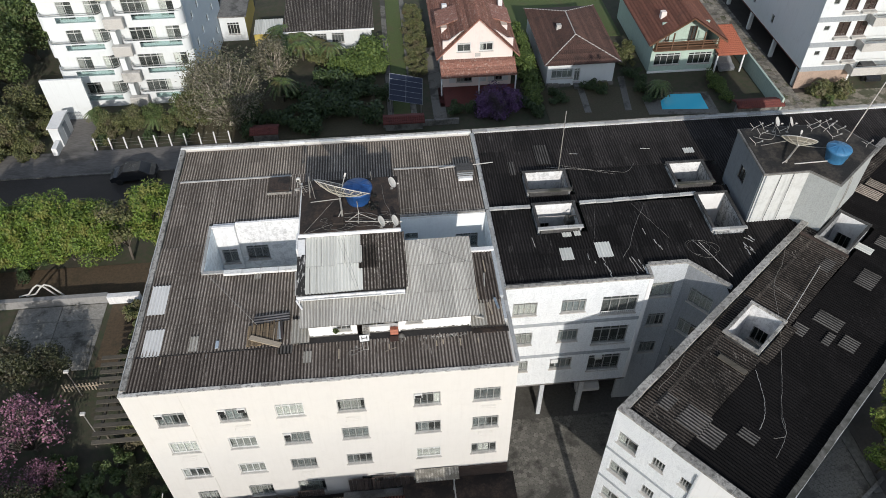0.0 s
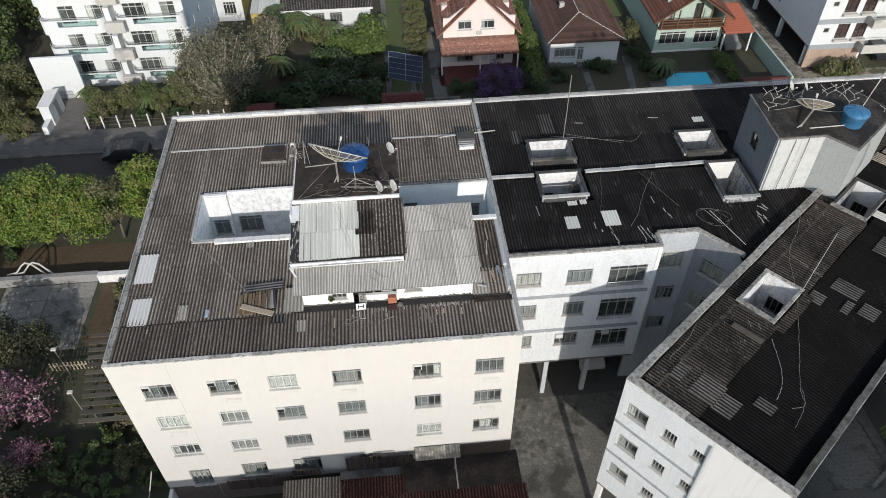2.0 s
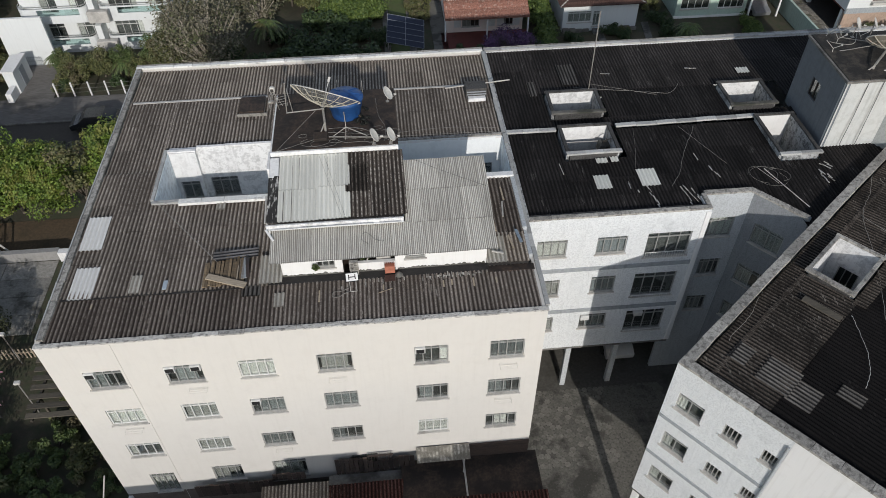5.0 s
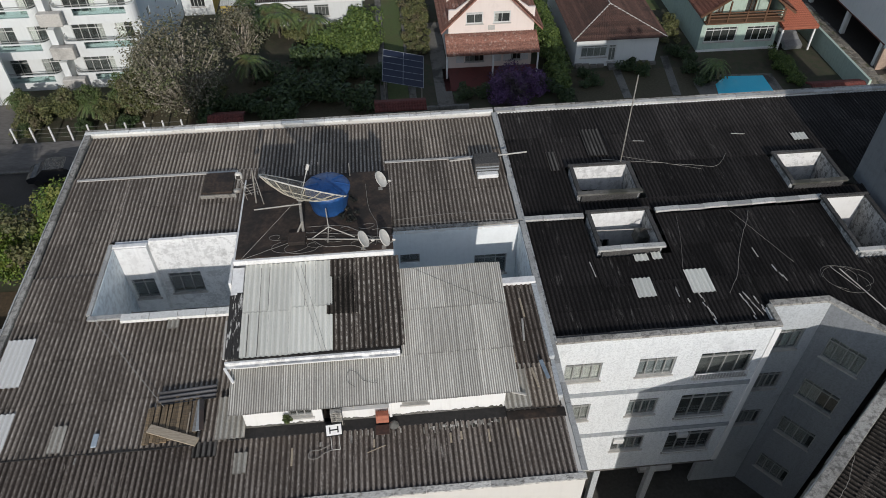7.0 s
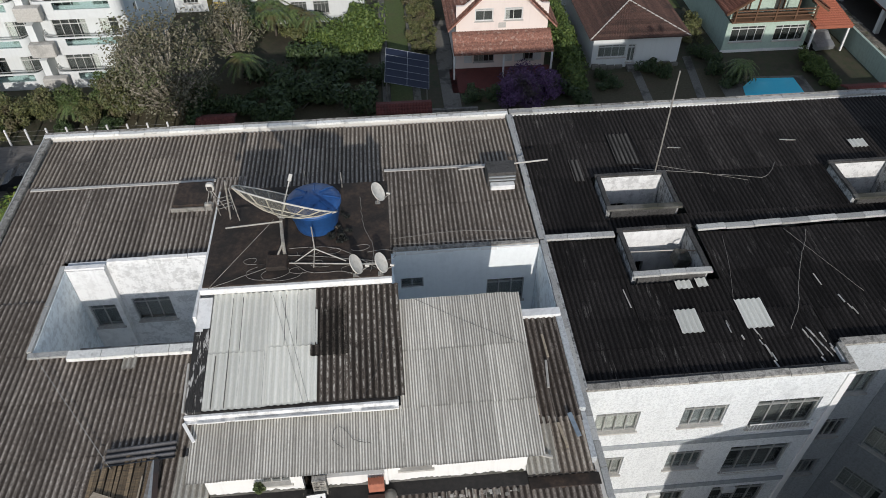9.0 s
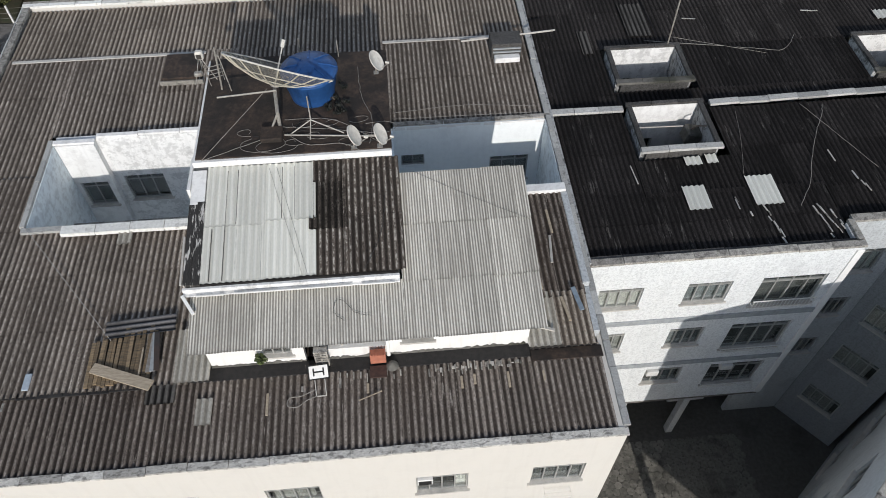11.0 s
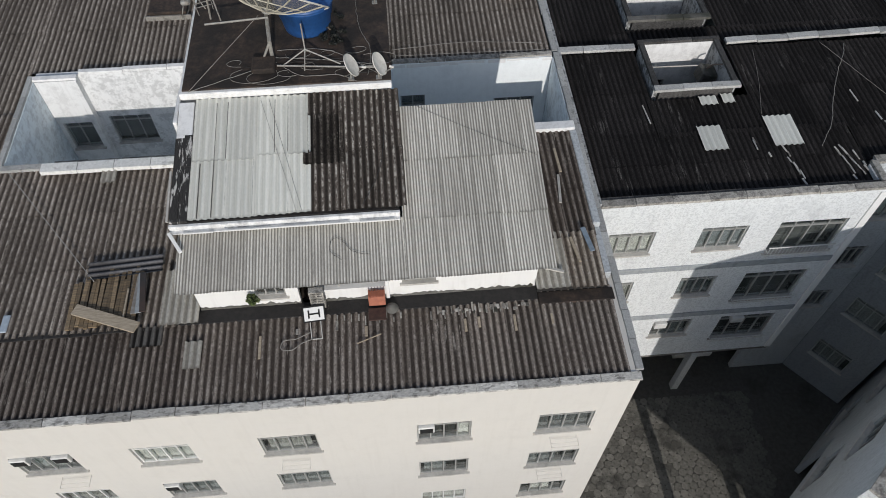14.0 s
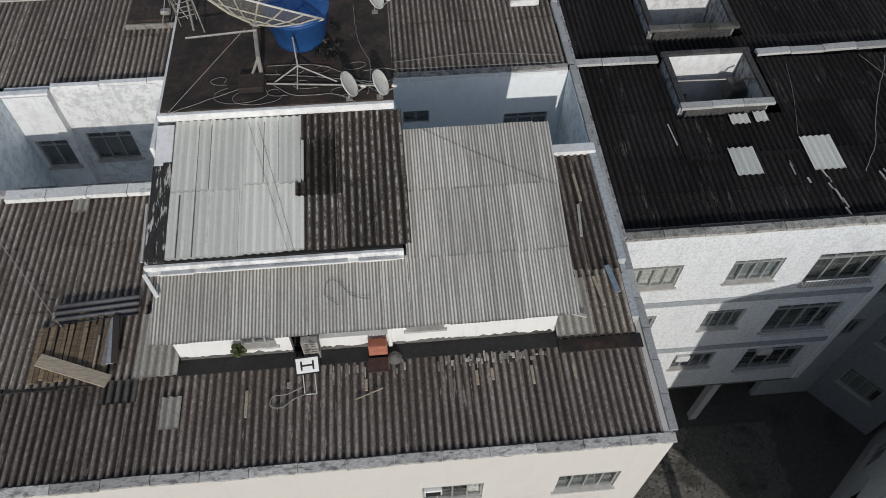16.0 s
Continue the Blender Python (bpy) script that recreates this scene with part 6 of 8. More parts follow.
# ---- garden walls, pool and sheds ----
slab("wall_green", [(35.0, 38.9), (35.22, 38.9), (35.1, 52.0), (34.88, 52.0)], 0, 2.0, M_GREENWALL, "pale green garden wall beside the lane", "wall")
slab("wall_rear", rect(-6.2, 40.4, 1.6, 40.65), 0, 0.8, M_CONCRETE, "shaded grey garden wall", "wall")
p = thing("swimming_pool", "bright blue swimming pool with a pale stone rim", "pool")
p.location = (-1.8, -1.5, 0)
pool_out = [(25.0, 42.3), (29.9, 41.9), (30.0, 44.8), (26.6, 45.0), (25.3, 43.8)]
bm = bmesh.new()
prism(bm, [(23.4, 41.5), (30.8, 41.0), (30.9, 45.1), (25.2, 45.4), (23.5, 44.4)], 0.1, GROUND + 0.06)
part("rim", bm, M_STONE, p)
part("water", prism(bmesh.new(), pool_out, 0.12, GROUND + 0.075), M_WATER, p)


def tile_cap(name, x0, x1, y, z, label):
    t = thing(name, label, "gate roof")
    part("body", box(bmesh.new(), (x0 + 0.2, y - 0.2, 0.05), (x1 - 0.2, y + 0.2, z)), M_CONCRETE, t)
    part("ridge", gable_roof(bmesh.new(), 0, 1, 0, 1, 0, 0.1, 0.05), M_REDBROWN, t).matrix_basis = Matrix.Translation((x0, y - 0.8, z)) @ Matrix.Rotation(radians(90), 4, "Z") @ Matrix.Translation((0, -(x1 - x0), 0)) @ Matrix.Diagonal((1.6, x1 - x0, 3, 1))
    tile_rows(t, (x0, y - 0.85, z + 0.1), (x1, y - 0.85, z + 0.1), (0, 0.85, 0.3), M_REDBROWN)


tile_cap("gate_roof", -6.2, -2.0, 40.1, 1.3, "small red tile roof over a garden gate")
tile_cap("gate_roof", -19.4, -16.6, 39.6, 1.3, "small red tile roof in the shaded garden")
tile_cap("gate_roof", 30.3, 35.3, 39.4, 1.2, "small dark red roof over a garden gate")

s = thing("solar_panel", "tilted dark blue solar panel array on posts", "solar panel")
sm = Matrix.Translation((-5.45, 42.2, 2.35)) @ Matrix.Rotation(radians(14), 4, "Y") @ Matrix.Rotation(radians(18), 4, "X")
part("panel", box(bmesh.new(), (0, 0, 0), (3.5, 3.5, 0.05), sm), M_SOLAR, s)
bm = bmesh.new()
for y in (0, 0.7, 1.4, 2.1, 2.8, 3.5):
    box(bm, (0, y - 0.012, 0.05), (3.5, y + 0.012, 0.065), sm)
for x in (0, 1.75, 3.5):
    box(bm, (x - 0.016, 0, 0.05), (x + 0.016, 3.5, 0.067), sm)
part("panel_frame", bm, M_BAND, s)
for x, y in ((0.15, 0.3), (3.35, 0.3), (0.15, 3.2), (3.35, 3.2)):
    top = sm @ Vector((x, y, 0))
    part("post", tube(bmesh.new(), [(top.x, top.y, 0.1), top], 0.05), M_STEEL, s)
for x in (-5.35, -2.9):
    slab("track", rect(x - 0.3, 41.0, x + 0.3, 80), GROUND - 0.1, GROUND + 0.05, M_STONE, "stone wheel track of the drive", "drive")
slab("verge", rect(-5.0, 41.0, -3.25, 80), GROUND - 0.1, GROUND + 0.07, M_LAWN, "mown grass strip between the wheel tracks", "drive")
slab("path", rect(-0.9, 41, 0.5, 56), GROUND - 0.1, GROUND + 0.05, M_STONE, "narrow paved path beside the house", "path")
slab("path", [(15.0, 41), (15.7, 41), (15.9, 45.6), (15.2, 45.6)], GROUND - 0.1, GROUND + 0.06, M_STONE, "stone garden path to the bungalow", "path")
slab("path", [(19.3, 41), (20.0, 41), (20.9, 47.5), (20.2, 47.5)], GROUND - 0.1, GROUND + 0.06, M_STONE, "stone garden path along the hedge", "path")

slab("path", [(23.35, 1.9), (23.9, 1.9), (24.2, -2.4), (23.6, -2.4)], GROUND - 0.1, GROUND + 0.09, M_MOSSCONC, "pale cement path beside the angled wing", "path")
slab("drive_court", rect(24.25, -16, 40, 8), GROUND - 0.2, GROUND + 0.05, M_ASPHALT, "dark asphalt ground beyond the court", "drive")
slab("wall_court", [(21.85, -3.35), (24.6, -1.65), (24.5, -1.45), (21.75, -3.15)], 0, 0.5, M_CONCRETE, "low grey wall at the edge of the court", "wall")
# left yard
# Yard wall: tree shade painted as a grey length beside a white end.
slab("wall_yard", rect(-40, 19.0, -28.9, 19.4), 0, 0.95, M_YARDWALL_SHADE, "low yard wall with tree shade in its grey colour", "wall")
slab("wall_yard", rect(-28.88, 18.8, -26.4, 19.25), 0, 0.95, M_OLDWHITE, "low white end of the yard wall, left unshaded", "wall")
slab("verge_court", rect(-28.6, 12.6, -20.1, 18.7), GROUND - 0.2, GROUND + 0.035, M_DRYSOIL, "dry brown strip between court and block", "verge")
court = thing("concrete_court", "grey concrete court of large mossy panels", "paving", kind="structure")
for i in range(2):
    for j in range(4):
        part("panel", box(bmesh.new(), (-35.9 + i * 3.45, 12.45 + j * 1.62, 0.1), (-32.5 + i * 3.45, 14.03 + j * 1.62, GROUND + 0.05)), M_PANEL, court)
shed = thing("pergola", "dark slatted pergola of old brown boards beside the block", "pergola")
for j in range(12):
    y = 4.6 + j * 0.62
    part("slat", box(bmesh.new(), (-26.2 - 0.08 * j, y, 2.45), (-20.15, y + 0.34, 2.51), bevel=0.01), M_OLDWOOD, shed)
for x in (-25.9, -20.6):
    part("beam", box(bmesh.new(), (x, 4.5, 2.3), (x + 0.12, 11.9, 2.44)), M_OLDWOOD, shed)
    for y in (5.9, 8.6, 11.4):
        part("post", box(bmesh.new(), (x, y, 0.1), (x + 0.12, y + 0.12, 2.3)), M_OLDWOOD, shed)
sl = thing("playground_slide", "pale curved metal slide beside the yard wall", "slide")
for off in (0.0, 0.55):
    part("chute_edge", tube(bmesh.new(), [(-36.0 + off, 19.9, 0.6), (-35.2 + off, 19.9, 0.8), (-34.6 + off, 19.9, 1.5), (-34.2 + off, 19.9, 1.8), (-33.8 + off, 19.9, 1.6), (-33.0 + off, 19.9, 0.15)], 0.07, 6), M_DISH, sl)

# front sheds
fs = thing("lean_to", "row of lean-to sheds with dark and rusty roofs against the facade", "shed")
sheets(fs, -13.2, -10.1, [(-4.2, 2.75, -0.9, 2.95)], M_SHEET_REAR, rng=rng)
sheets(fs, -10.1, -6.5, [(-4.2, 2.7, -1.1, 2.9)], M_SHEET_RUST, rng=rng)
sheets(fs, -9.4, 0.45, [(-6.4, 2.75, -2.4, 3.1)], M_SHEET_RUST, rng=rng)
part("flat_roof", box(bmesh.new(), (-6.4, -2.5, 2.75), (-3.3, -0.02, 2.92), bevel=0.02), M_DECK, fs)
part("flat_roof", box(bmesh.new(), (-3.25, -2.5, 2.78), (0.4, -0.02, 2.95), bevel=0.02), M_DECK, fs)
part("kerb", box(bmesh.new(), (-3.32, -2.5, 2.92), (-3.24, -0.02, 3.02)), M_SILL, fs)
part("wall", box(bmesh.new(), (-10.0, -6.2, 0.05), (0.3, -0.3, 2.62)), M_CONCRETE, fs)
part("wall", box(bmesh.new(), (-13.1, -4.0, 0.05), (-10.1, -1.1, 2.62)), M_CONCRETE, fs)
fj = random.Random(29)
for x0, x1, y, z0, z1 in ((-16.5, -12.7, -0.45, 1.9, 3.0), (-12.7, -11.1, -0.35, 2.7, 3.35), (-9.6, -8.0, -0.28, 2.62, 4.02), (-8.0, -6.75, -0.25, 2.62, 3.6), (-6.75, -5.7, -0.3, 2.9, 3.95)):
    n_ = max(3, round((x1 - x0) / 0.24))
    for i in range(n_):
        part("board", box(bmesh.new(), (x0 + (x1 - x0) * i / n_ + 0.01, y + fj.uniform(-0.02, 0.02), z0), (x0 + (x1 - x0) * (i + 1) / n_ - 0.01, y + 0.04, z1 + fj.uniform(-0.09, 0.04)), bevel=0.005), M_DARKBOARD, fs, "dark brown board of the lean-to wall")
for i in range(9):
    part("slat", box(bmesh.new(), (-7.95 + i * 0.135, -0.27, 3.62), (-7.90 + i * 0.135, -0.23, 4.08)), M_DARKBOARD, fs)
part("upper_rail", box(bmesh.new(), (-8.0, -0.28, 4.08), (-6.75, -0.22, 4.16)), M_DARKBOARD, fs)
part("back_wall", box(bmesh.new(), (-3.2, -0.10, 2.9), (-0.02, -0.012, 4.05)), M_DARKBOARD, fs, "dark stained boarding above the flat roof")
part("pipe", tube(bmesh.new(), [(-3.35, -0.9, 2.95), (-3.3, -0.8, 4.0)], 0.03, 6), M_SILL, fs)
part("canopy", box(bmesh.new(), (0, 0, 0), (2.6, 0.75, 0.05), Matrix.Translation((-5.6, -0.78, 3.95)) @ Matrix.Rotation(radians(18), 4, "X")), M_SHEET_PALE, fs, "pale corrugated canopy over a door")
# Unseen walls added to cast shadow on the facade foot and east court.
for x0, x1, h in ((-30.0, -14.2, 9.0), (-14.2, -11.4, 9.35), (-11.4, -7.8, 10.4), (-7.8, -3.2, 10.05), (-3.2, 1.3, 10.4), (13.5, 40.0, 9.5)):
    slab("wall_street", rect(x0, -14.4, x1, -14.0), 0, h, M_CREAM, "unseen wall added to shade the facade foot and court", "wall")
slab("wall_front", rect(-20, -7, -19.8, 0), 0, 1.9, M_WHITE, "white boundary wall of the front yard", "wall")


# ---- plants ----
def leaf_mesh(name, mat, clumps, per, size, seed, flat=0.5, droop=0.0):
    """Many small leaves round clump centres (x, y, z, r), each a bent pair of triangles."""
    r = np.random.default_rng(seed)
    c = np.array(clumps, float)
    idx = np.repeat(np.arange(len(c)), per)
    n = len(idx)
    d = r.normal(size=(n, 3))
    d /= np.linalg.norm(d, axis=1)[:, None]
    rad = c[idx, 3] * r.uniform(0.35, 1.08, n) ** 0.6
    pos = c[idx, :3] + d * rad[:, None] * np.array([1, 1, 0.85])
    nor = d * (1 - flat) + r.normal(size=(n, 3)) * 0.45 + np.array([0, 0, flat])
    nor /= np.linalg.norm(nor, axis=1)[:, None]
    a = np.cross(nor, r.normal(size=(n, 3)))
    a /= np.linalg.norm(a, axis=1)[:, None]
    b = np.cross(nor, a)
    s = size * r.uniform(0.6, 1.3, n)[:, None]
    quad = np.stack([pos - a * s, pos + b * s * 0.55 + nor * s * 0.15, pos + a * s, pos - b * s * 0.55 + nor * s * 0.15], 1).reshape(-1, 3)
    me = bpy.data.meshes.new(name)
    faces = np.arange(n * 4).reshape(n, 4)
    me.from_pydata(quad.tolist(), [], faces.tolist())
    me.materials.append(mat)
    return me


def clump_cloud(rnd, n, cx, cz, rx, rz, r0, r1, hollow=0.55):
    out = []
    for _ in range(n):
        th, u = rnd.uniform(0, 2 * math.pi), rnd.uniform(-1, 1)
        f = rnd.uniform(hollow, 1.0)
        q = math.sqrt(1 - u * u)
        out.append((rx * f * q * math.cos(th) + cx, rx * f * q * math.sin(th), cz + rz * f * u, rnd.uniform(r0, r1)))
    return out


def tree(label, height, radius, trunk_r, mat, seed, clumps=26, per=110, size=0.16, low=0.35, bark=None, category="tree", limbs=7):
    """A tapered trunk that forks into limbs, under an uneven crown of leaf clumps."""
    rnd = random.Random(seed)
    t = thing("tree", label, category)
    cz, rz = height * (1 + low) / 2, height * (1 - low) / 2
    cloud = clump_cloud(rnd, clumps, 0, cz, radius * 0.8, rz * 0.85, radius * 0.24, radius * 0.42)
    bm = bmesh.new()
    fork = Vector((rnd.uniform(-0.2, 0.2), rnd.uniform(-0.2, 0.2), height * low * 0.9))
    tube(bm, [(0, 0, -0.1), (fork.x * 0.4, fork.y * 0.4, fork.z * 0.5), fork], trunk_r, 7, trunk_r * 0.7)
    for c in cloud[:limbs]:
        tip = Vector(c[:3])
        mid = fork.lerp(tip, 0.5) + Vector((rnd.uniform(-0.2, 0.2), rnd.uniform(-0.2, 0.2), 0.15))
        tube(bm, [fork - Vector((0, 0, 0.1)), mid, tip], trunk_r * 0.5, 5, trunk_r * 0.18)
    part("trunk", bm, bark or M_BARK, t, smooth=True)
    crown = new("crown", leaf_mesh("crown", mat, cloud, per, size, seed))
    crown.parent = t
    return t


def bush(label, w, h, mat, seed, clumps=12, per=110, size=0.12, name="bush", category="bush", depth=None):
    rnd = random.Random(seed)
    t = thing(name, label, category)
    cl = []
    for _ in range(clumps):
        f, th = math.sqrt(rnd.uniform(0, 1)), rnd.uniform(0, 6.283)
        x, y = w / 2 * f * math.cos(th), (depth or w) / 2 * f * math.sin(th)
        cl.append((x, y, h * rnd.uniform(0.25, 0.85) * (1 - 0.35 * f * f), rnd.uniform(0.2, 0.36) * min(h, w)))
    bm = bmesh.new()
    for c in cl[:5]:
        tube(bm, [(c[0] * 0.2, c[1] * 0.2, -0.05), (c[0] * 0.6, c[1] * 0.6, c[2] * 0.6), c[:3]], 0.04, 4, 0.012)
    part("stem_base", bm, M_BARK, t)
    crown = new("leaves", leaf_mesh("leaves", mat, cl, per, size, seed))
    crown.parent = t
    return t


def palm(label, height, spread, seed, fronds=14):
    rnd = random.Random(seed)
    t = thing("palm_tree", label, "palm tree")
    part("trunk", tube(bmesh.new(), [(0, 0, -0.1), (0.08, 0, height * 0.5), (0, 0.05, height)], 0.14, 8, 0.09), M_BARK, t, smooth=True)
    for i in range(fronds):
        a = i * 2 * math.pi / fronds + rnd.uniform(-0.15, 0.15)
        up = rnd.uniform(0.1, 0.9)
        verts, faces = [], []
        pts = [Vector((spread * f * math.cos(a), spread * f * math.sin(a), height + up * f - 1.5 * f * f)) for f in (0.05, 0.25, 0.45, 0.65, 0.85, 1.0)]
        side = Vector((-math.sin(a), math.cos(a), 0))
        for p, q in zip(pts, pts[1:]):
            for k in range(4):
                base = p.lerp(q, k / 4)
                along = (q - p).normalized()
                for s in (-1, 1):
                    tip = base + side * s * spread * 0.22 * (1.1 - (base.xy.length / spread) * 0.7) + along * 0.25 - Vector((0, 0, 0.12))
                    j = len(verts)
                    verts += [base, base + along * 0.16, tip]
                    faces.append((j, j + 1, j + 2))
        me = bpy.data.meshes.new("frond")
        me.from_pydata([tuple(v) for v in verts], [], faces)
        me.materials.append(M_PALM)
        f = new("frond", me)
        f.parent = t
    return t


rnd = random.Random(9)


def plant(proto, spots, group=""):
    """Puts the built plant at the first spot and copies at the rest: (x, y, scale)."""
    if group:
        tagged(proto, group=group)
    first = True
    for x, y, s in spots:
        m = Matrix.Translation((x, y, GROUND)) @ Matrix.Rotation(rnd.uniform(0, 6.28), 4, "Z")
        ob = proto if first else copy_thing(proto, m)
        ob.matrix_basis = m @ Matrix.Scale(s, 4)
        first = False


plant(tree("leafy bright green tree in a row along the street", 6.2, 2.35, 0.13, M_LEAF, 1, 60, 300, 0.10, 0.03), [(-40.6, 24.2, 1.1), (-35.4, 24.0, 1.12), (-30.4, 24.0, 1.05)], "row of green trees")
plant(tree("full bright green tree in a row along the street", 6.4, 2.2, 0.12, M_LEAF, 2, 60, 300, 0.10, 0.03), [(-38.0, 23.9, 1.1), (-32.9, 24.2, 1.1), (-25.4, 25.0, 1.12)], "row of green trees")
plant(tree("thin yellowing tree with bare twigs in the row", 5.8, 1.7, 0.12, M_LEAF_OLIVE, 3, 26, 80, 0.13, 0.3), [(-28.0, 23.8, 1.1)], "row of green trees")
plant(tree("grey half-bare tree with dense dry twigs", 8.4, 4.6, 0.28, M_LEAF_DRY, 5, 85, 110, 0.12, 0.06, limbs=75, bark=M_BARK_PALE), [(-21.8, 42.6, 1.0)])
plant(tree("half-bare tree with pinkish dry leaves", 6.5, 2.6, 0.2, M_LEAF_DRY, 6, 36, 120, 0.12, 0.15, limbs=34, bark=M_BARK_PALE), [(-17.6, 49.0, 1.0), (-24.8, 47.0, 0.8)])
plant(tree("olive garden tree before the white building", 3.4, 1.7, 0.12, M_LEAF_OLIVE, 7, 30, 150, 0.11, 0.1, limbs=16), [(-33.2, 41.6, 0.9), (-31.2, 42.6, 0.85), (-27.9, 41.8, 0.65)])
plant(tree("mid-green garden tree before the white building", 4.2, 1.7, 0.13, M_LEAF_MID, 9, 26, 150, 0.12, 0.2), [(-29.2, 42.8, 0.72), (-34.6, 42.8, 0.7), (-26.6, 43.2, 0.85)])
plant(tree("olive-green tree with upright leafy twigs", 5.0, 1.9, 0.14, M_LEAF_OLIVE, 44, 40, 150, 0.10, 0.08, limbs=14), [(-25.3, 42.4, 0.9), (-24.3, 44.2, 0.8)])
plant(tree("dark tree of the wooded slope", 8.0, 3.4, 0.25, M_LEAF_MID, 8, 44, 170, 0.17, 0.08), [(-46.5, 52, 1), (-50, 46, 1.1), (-45.5, 58, 1.1), (-52, 57, 1.2), (-44.8, 64, 1.1), (-58, 50, 1.2), (-52, 38, 0.8), (-46.2, 42.6, 0.7), (-60, 40, 1), (-50, 68, 1.2)])
plant(tree("olive brown tree at the roadside", 5.0, 2.4, 0.16, M_LEAF_OLIVE, 10, 30, 120, 0.14, 0.2), [(-43.5, 40.6, 1), (-47, 36.4, 0.9), (-42.8, 46.0, 0.8)])
plant(tree("flowering tree covered in pink blossom", 4.6, 2.7, 0.16, M_PINK, 11, 30, 70, 0.10, 0.12, limbs=24), [(-30.6, 6.0, 1.05), (-34.6, 5.2, 1.1), (-32.2, 1.8, 1.0), (-29.3, 3.0, 0.6)])
plant(tree("dark spreading garden tree", 4.4, 2.3, 0.16, M_LEAF_SHADE, 12, 34, 120, 0.11, 0.15, limbs=14), [(-33.4, 11.6, 1.0), (-31.0, 11.9, 0.75), (-38.6, 14.6, 1.1), (-30.0, 0.8, 0.9), (-27.0, -3.0, 0.8), (-33, -4, 1.1), (-38.5, 9, 1.0)])
plant(bush("dark green shrub in deep shade", 3.4, 1.8, M_LEAF_DARK, 13, 16, 130, 0.13), [(-12.5, 42.4, 1.5), (-9.0, 43.0, 1.6), (-14.5, 45.5, 1.3), (-7.2, 46.6, 1.2), (-11.0, 47.2, 1.5), (-19, 41.8, 1.2), (2.0, 42.6, 0.8), (9.6, 42.2, 0.9), (-15.8, 42.0, 1.2), (22.3, 43.2, 0.9), (22.0, 47.0, 0.8), (16.9, 45.2, 0.75), (12.4, 43.6, 0.7), (-36, 23.2, 0.8), (-40, 22.6, 0.9)])
plant(bush("low dark garden undergrowth", 2.6, 1.2, M_LEAF_MID, 14, 16, 120, 0.11), [(-25.2, 4.2, 1), (-27.6, 2.2, 1.2), (-24.0, 1.0, 1), (-22.8, -1.6, 1), (-26.0, -1.0, 1.2), (-29.0, 4.0, 1), (-24.6, -4.0, 1.3), (-22.3, 4.8, 0.8), (-22.0, -5, 1.2), (-30, -6, 1.3), (-28.2, -2.2, 1.1), (-23.4, -3.2, 0.9), (-25.8, 2.4, 0.9), (-21.6, 1.6, 0.7), (-27.0, -5.4, 1.2), (-30.6, -2.6, 1.0), (-21.5, 3.4, 0.6), (-32.4, -1.0, 1.1), (-24.2, -6.6, 1.1)], "undergrowth")
plant(bush("olive shrub with yellowish leaves", 2.4, 1.5, M_LEAF_OLIVE, 15, 16, 120, 0.11), [(-24.6, 6.2, 0.9), (-23.0, 2.8, 0.9), (-27.2, -0.4, 1.0), (-25.5, -2.6, 1.0), (-13.0, 54.4, 1.2), (17.7, 45.2, 0.6), (21.8, 50.5, 0.9), (22.3, 53, 0.9), (-1.9, 50.6, 0.8), (-2.0, 52.4, 0.9), (-1.7, 54.2, 0.9), (-1.9, 56, 0.95), (-1.7, 58, 1.0), (-2.0, 60, 1.0), (-1.8, 62, 1.0), (-1.7, 64, 1.0), (-25.6, 13.0, 0.8), (-25.2, 15.2, 0.9), (-26.0, 17.2, 0.9), (-24.6, 18.2, 0.8), (-20.2, 44.2, 1.1), (-25.4, 43.4, 1.0), (-34.2, 41.0, 0.9)])
plant(bush("round green garden shrub in sun", 3.8, 3.0, M_LEAF_HEDGE, 16, 26, 150, 0.15), [(-7.4, 53.6, 1.1), (-10.2, 51.4, 0.8), (-8.0, 50.8, 0.8), (-6.4, 51.6, 0.7)])
plant(bush("mound of shrubs with reddish tops before the apartment house", 5.4, 1.9, M_LEAF_OLIVE, 36, 26, 150, 0.14, depth=2.2), [(41.7, 41.5, 1.0)])
plant(bush("flat green shrub bed before the apartment house", 4.0, 0.9, M_LEAF_MID, 37, 22, 120, 0.12, depth=1.6), [(40.9, 40.5, 1.0)])
plant(bush("olive roadside scrub in mixed light", 3.2, 2.0, M_LEAF_OLIVE, 41, 22, 140, 0.12), [(-42.6, 41.0, 1.1), (-43.8, 43.6, 1.2), (-41.0, 39.6, 0.8), (-44.8, 39.0, 1.1), (-42.4, 46.4, 1.1), (-40.8, 43.4, 0.7), (-46.4, 37.6, 1.0)])
plant(tree("yellow-green tree beside the angled wing", 4.2, 1.6, 0.1, M_LEAF, 42, 30, 140, 0.10, 0.2), [(24.5, -1.0, 0.85), (25.9, 1.0, 0.9), (27.6, 3.2, 0.9)])
plant(bush("dark shrub among the street garden trees", 2.6, 1.7, M_LEAF_DARK, 43, 18, 140, 0.12), [(-34.2, 41.2, 0.6), (-29.6, 41.2, 0.6), (-27.6, 43.9, 0.7), (-32.4, 44.2, 0.9), (-26.2, 41.2, 0.6)])
plant(bush("purple bougainvillea in full flower", 5.0, 2.3, M_PURPLE, 17, 60, 200, 0.10, depth=4.6), [(6.1, 42.6, 1.0)])
plant(palm("garden palm with arching fronds", 2.6, 1.9, 18, 16), [(-16.6, 46.4, 1.0), (-11.4, 53.8, 0.9), (23.3, 42.9, 0.75), (-28.2, 42.0, 0.5)])
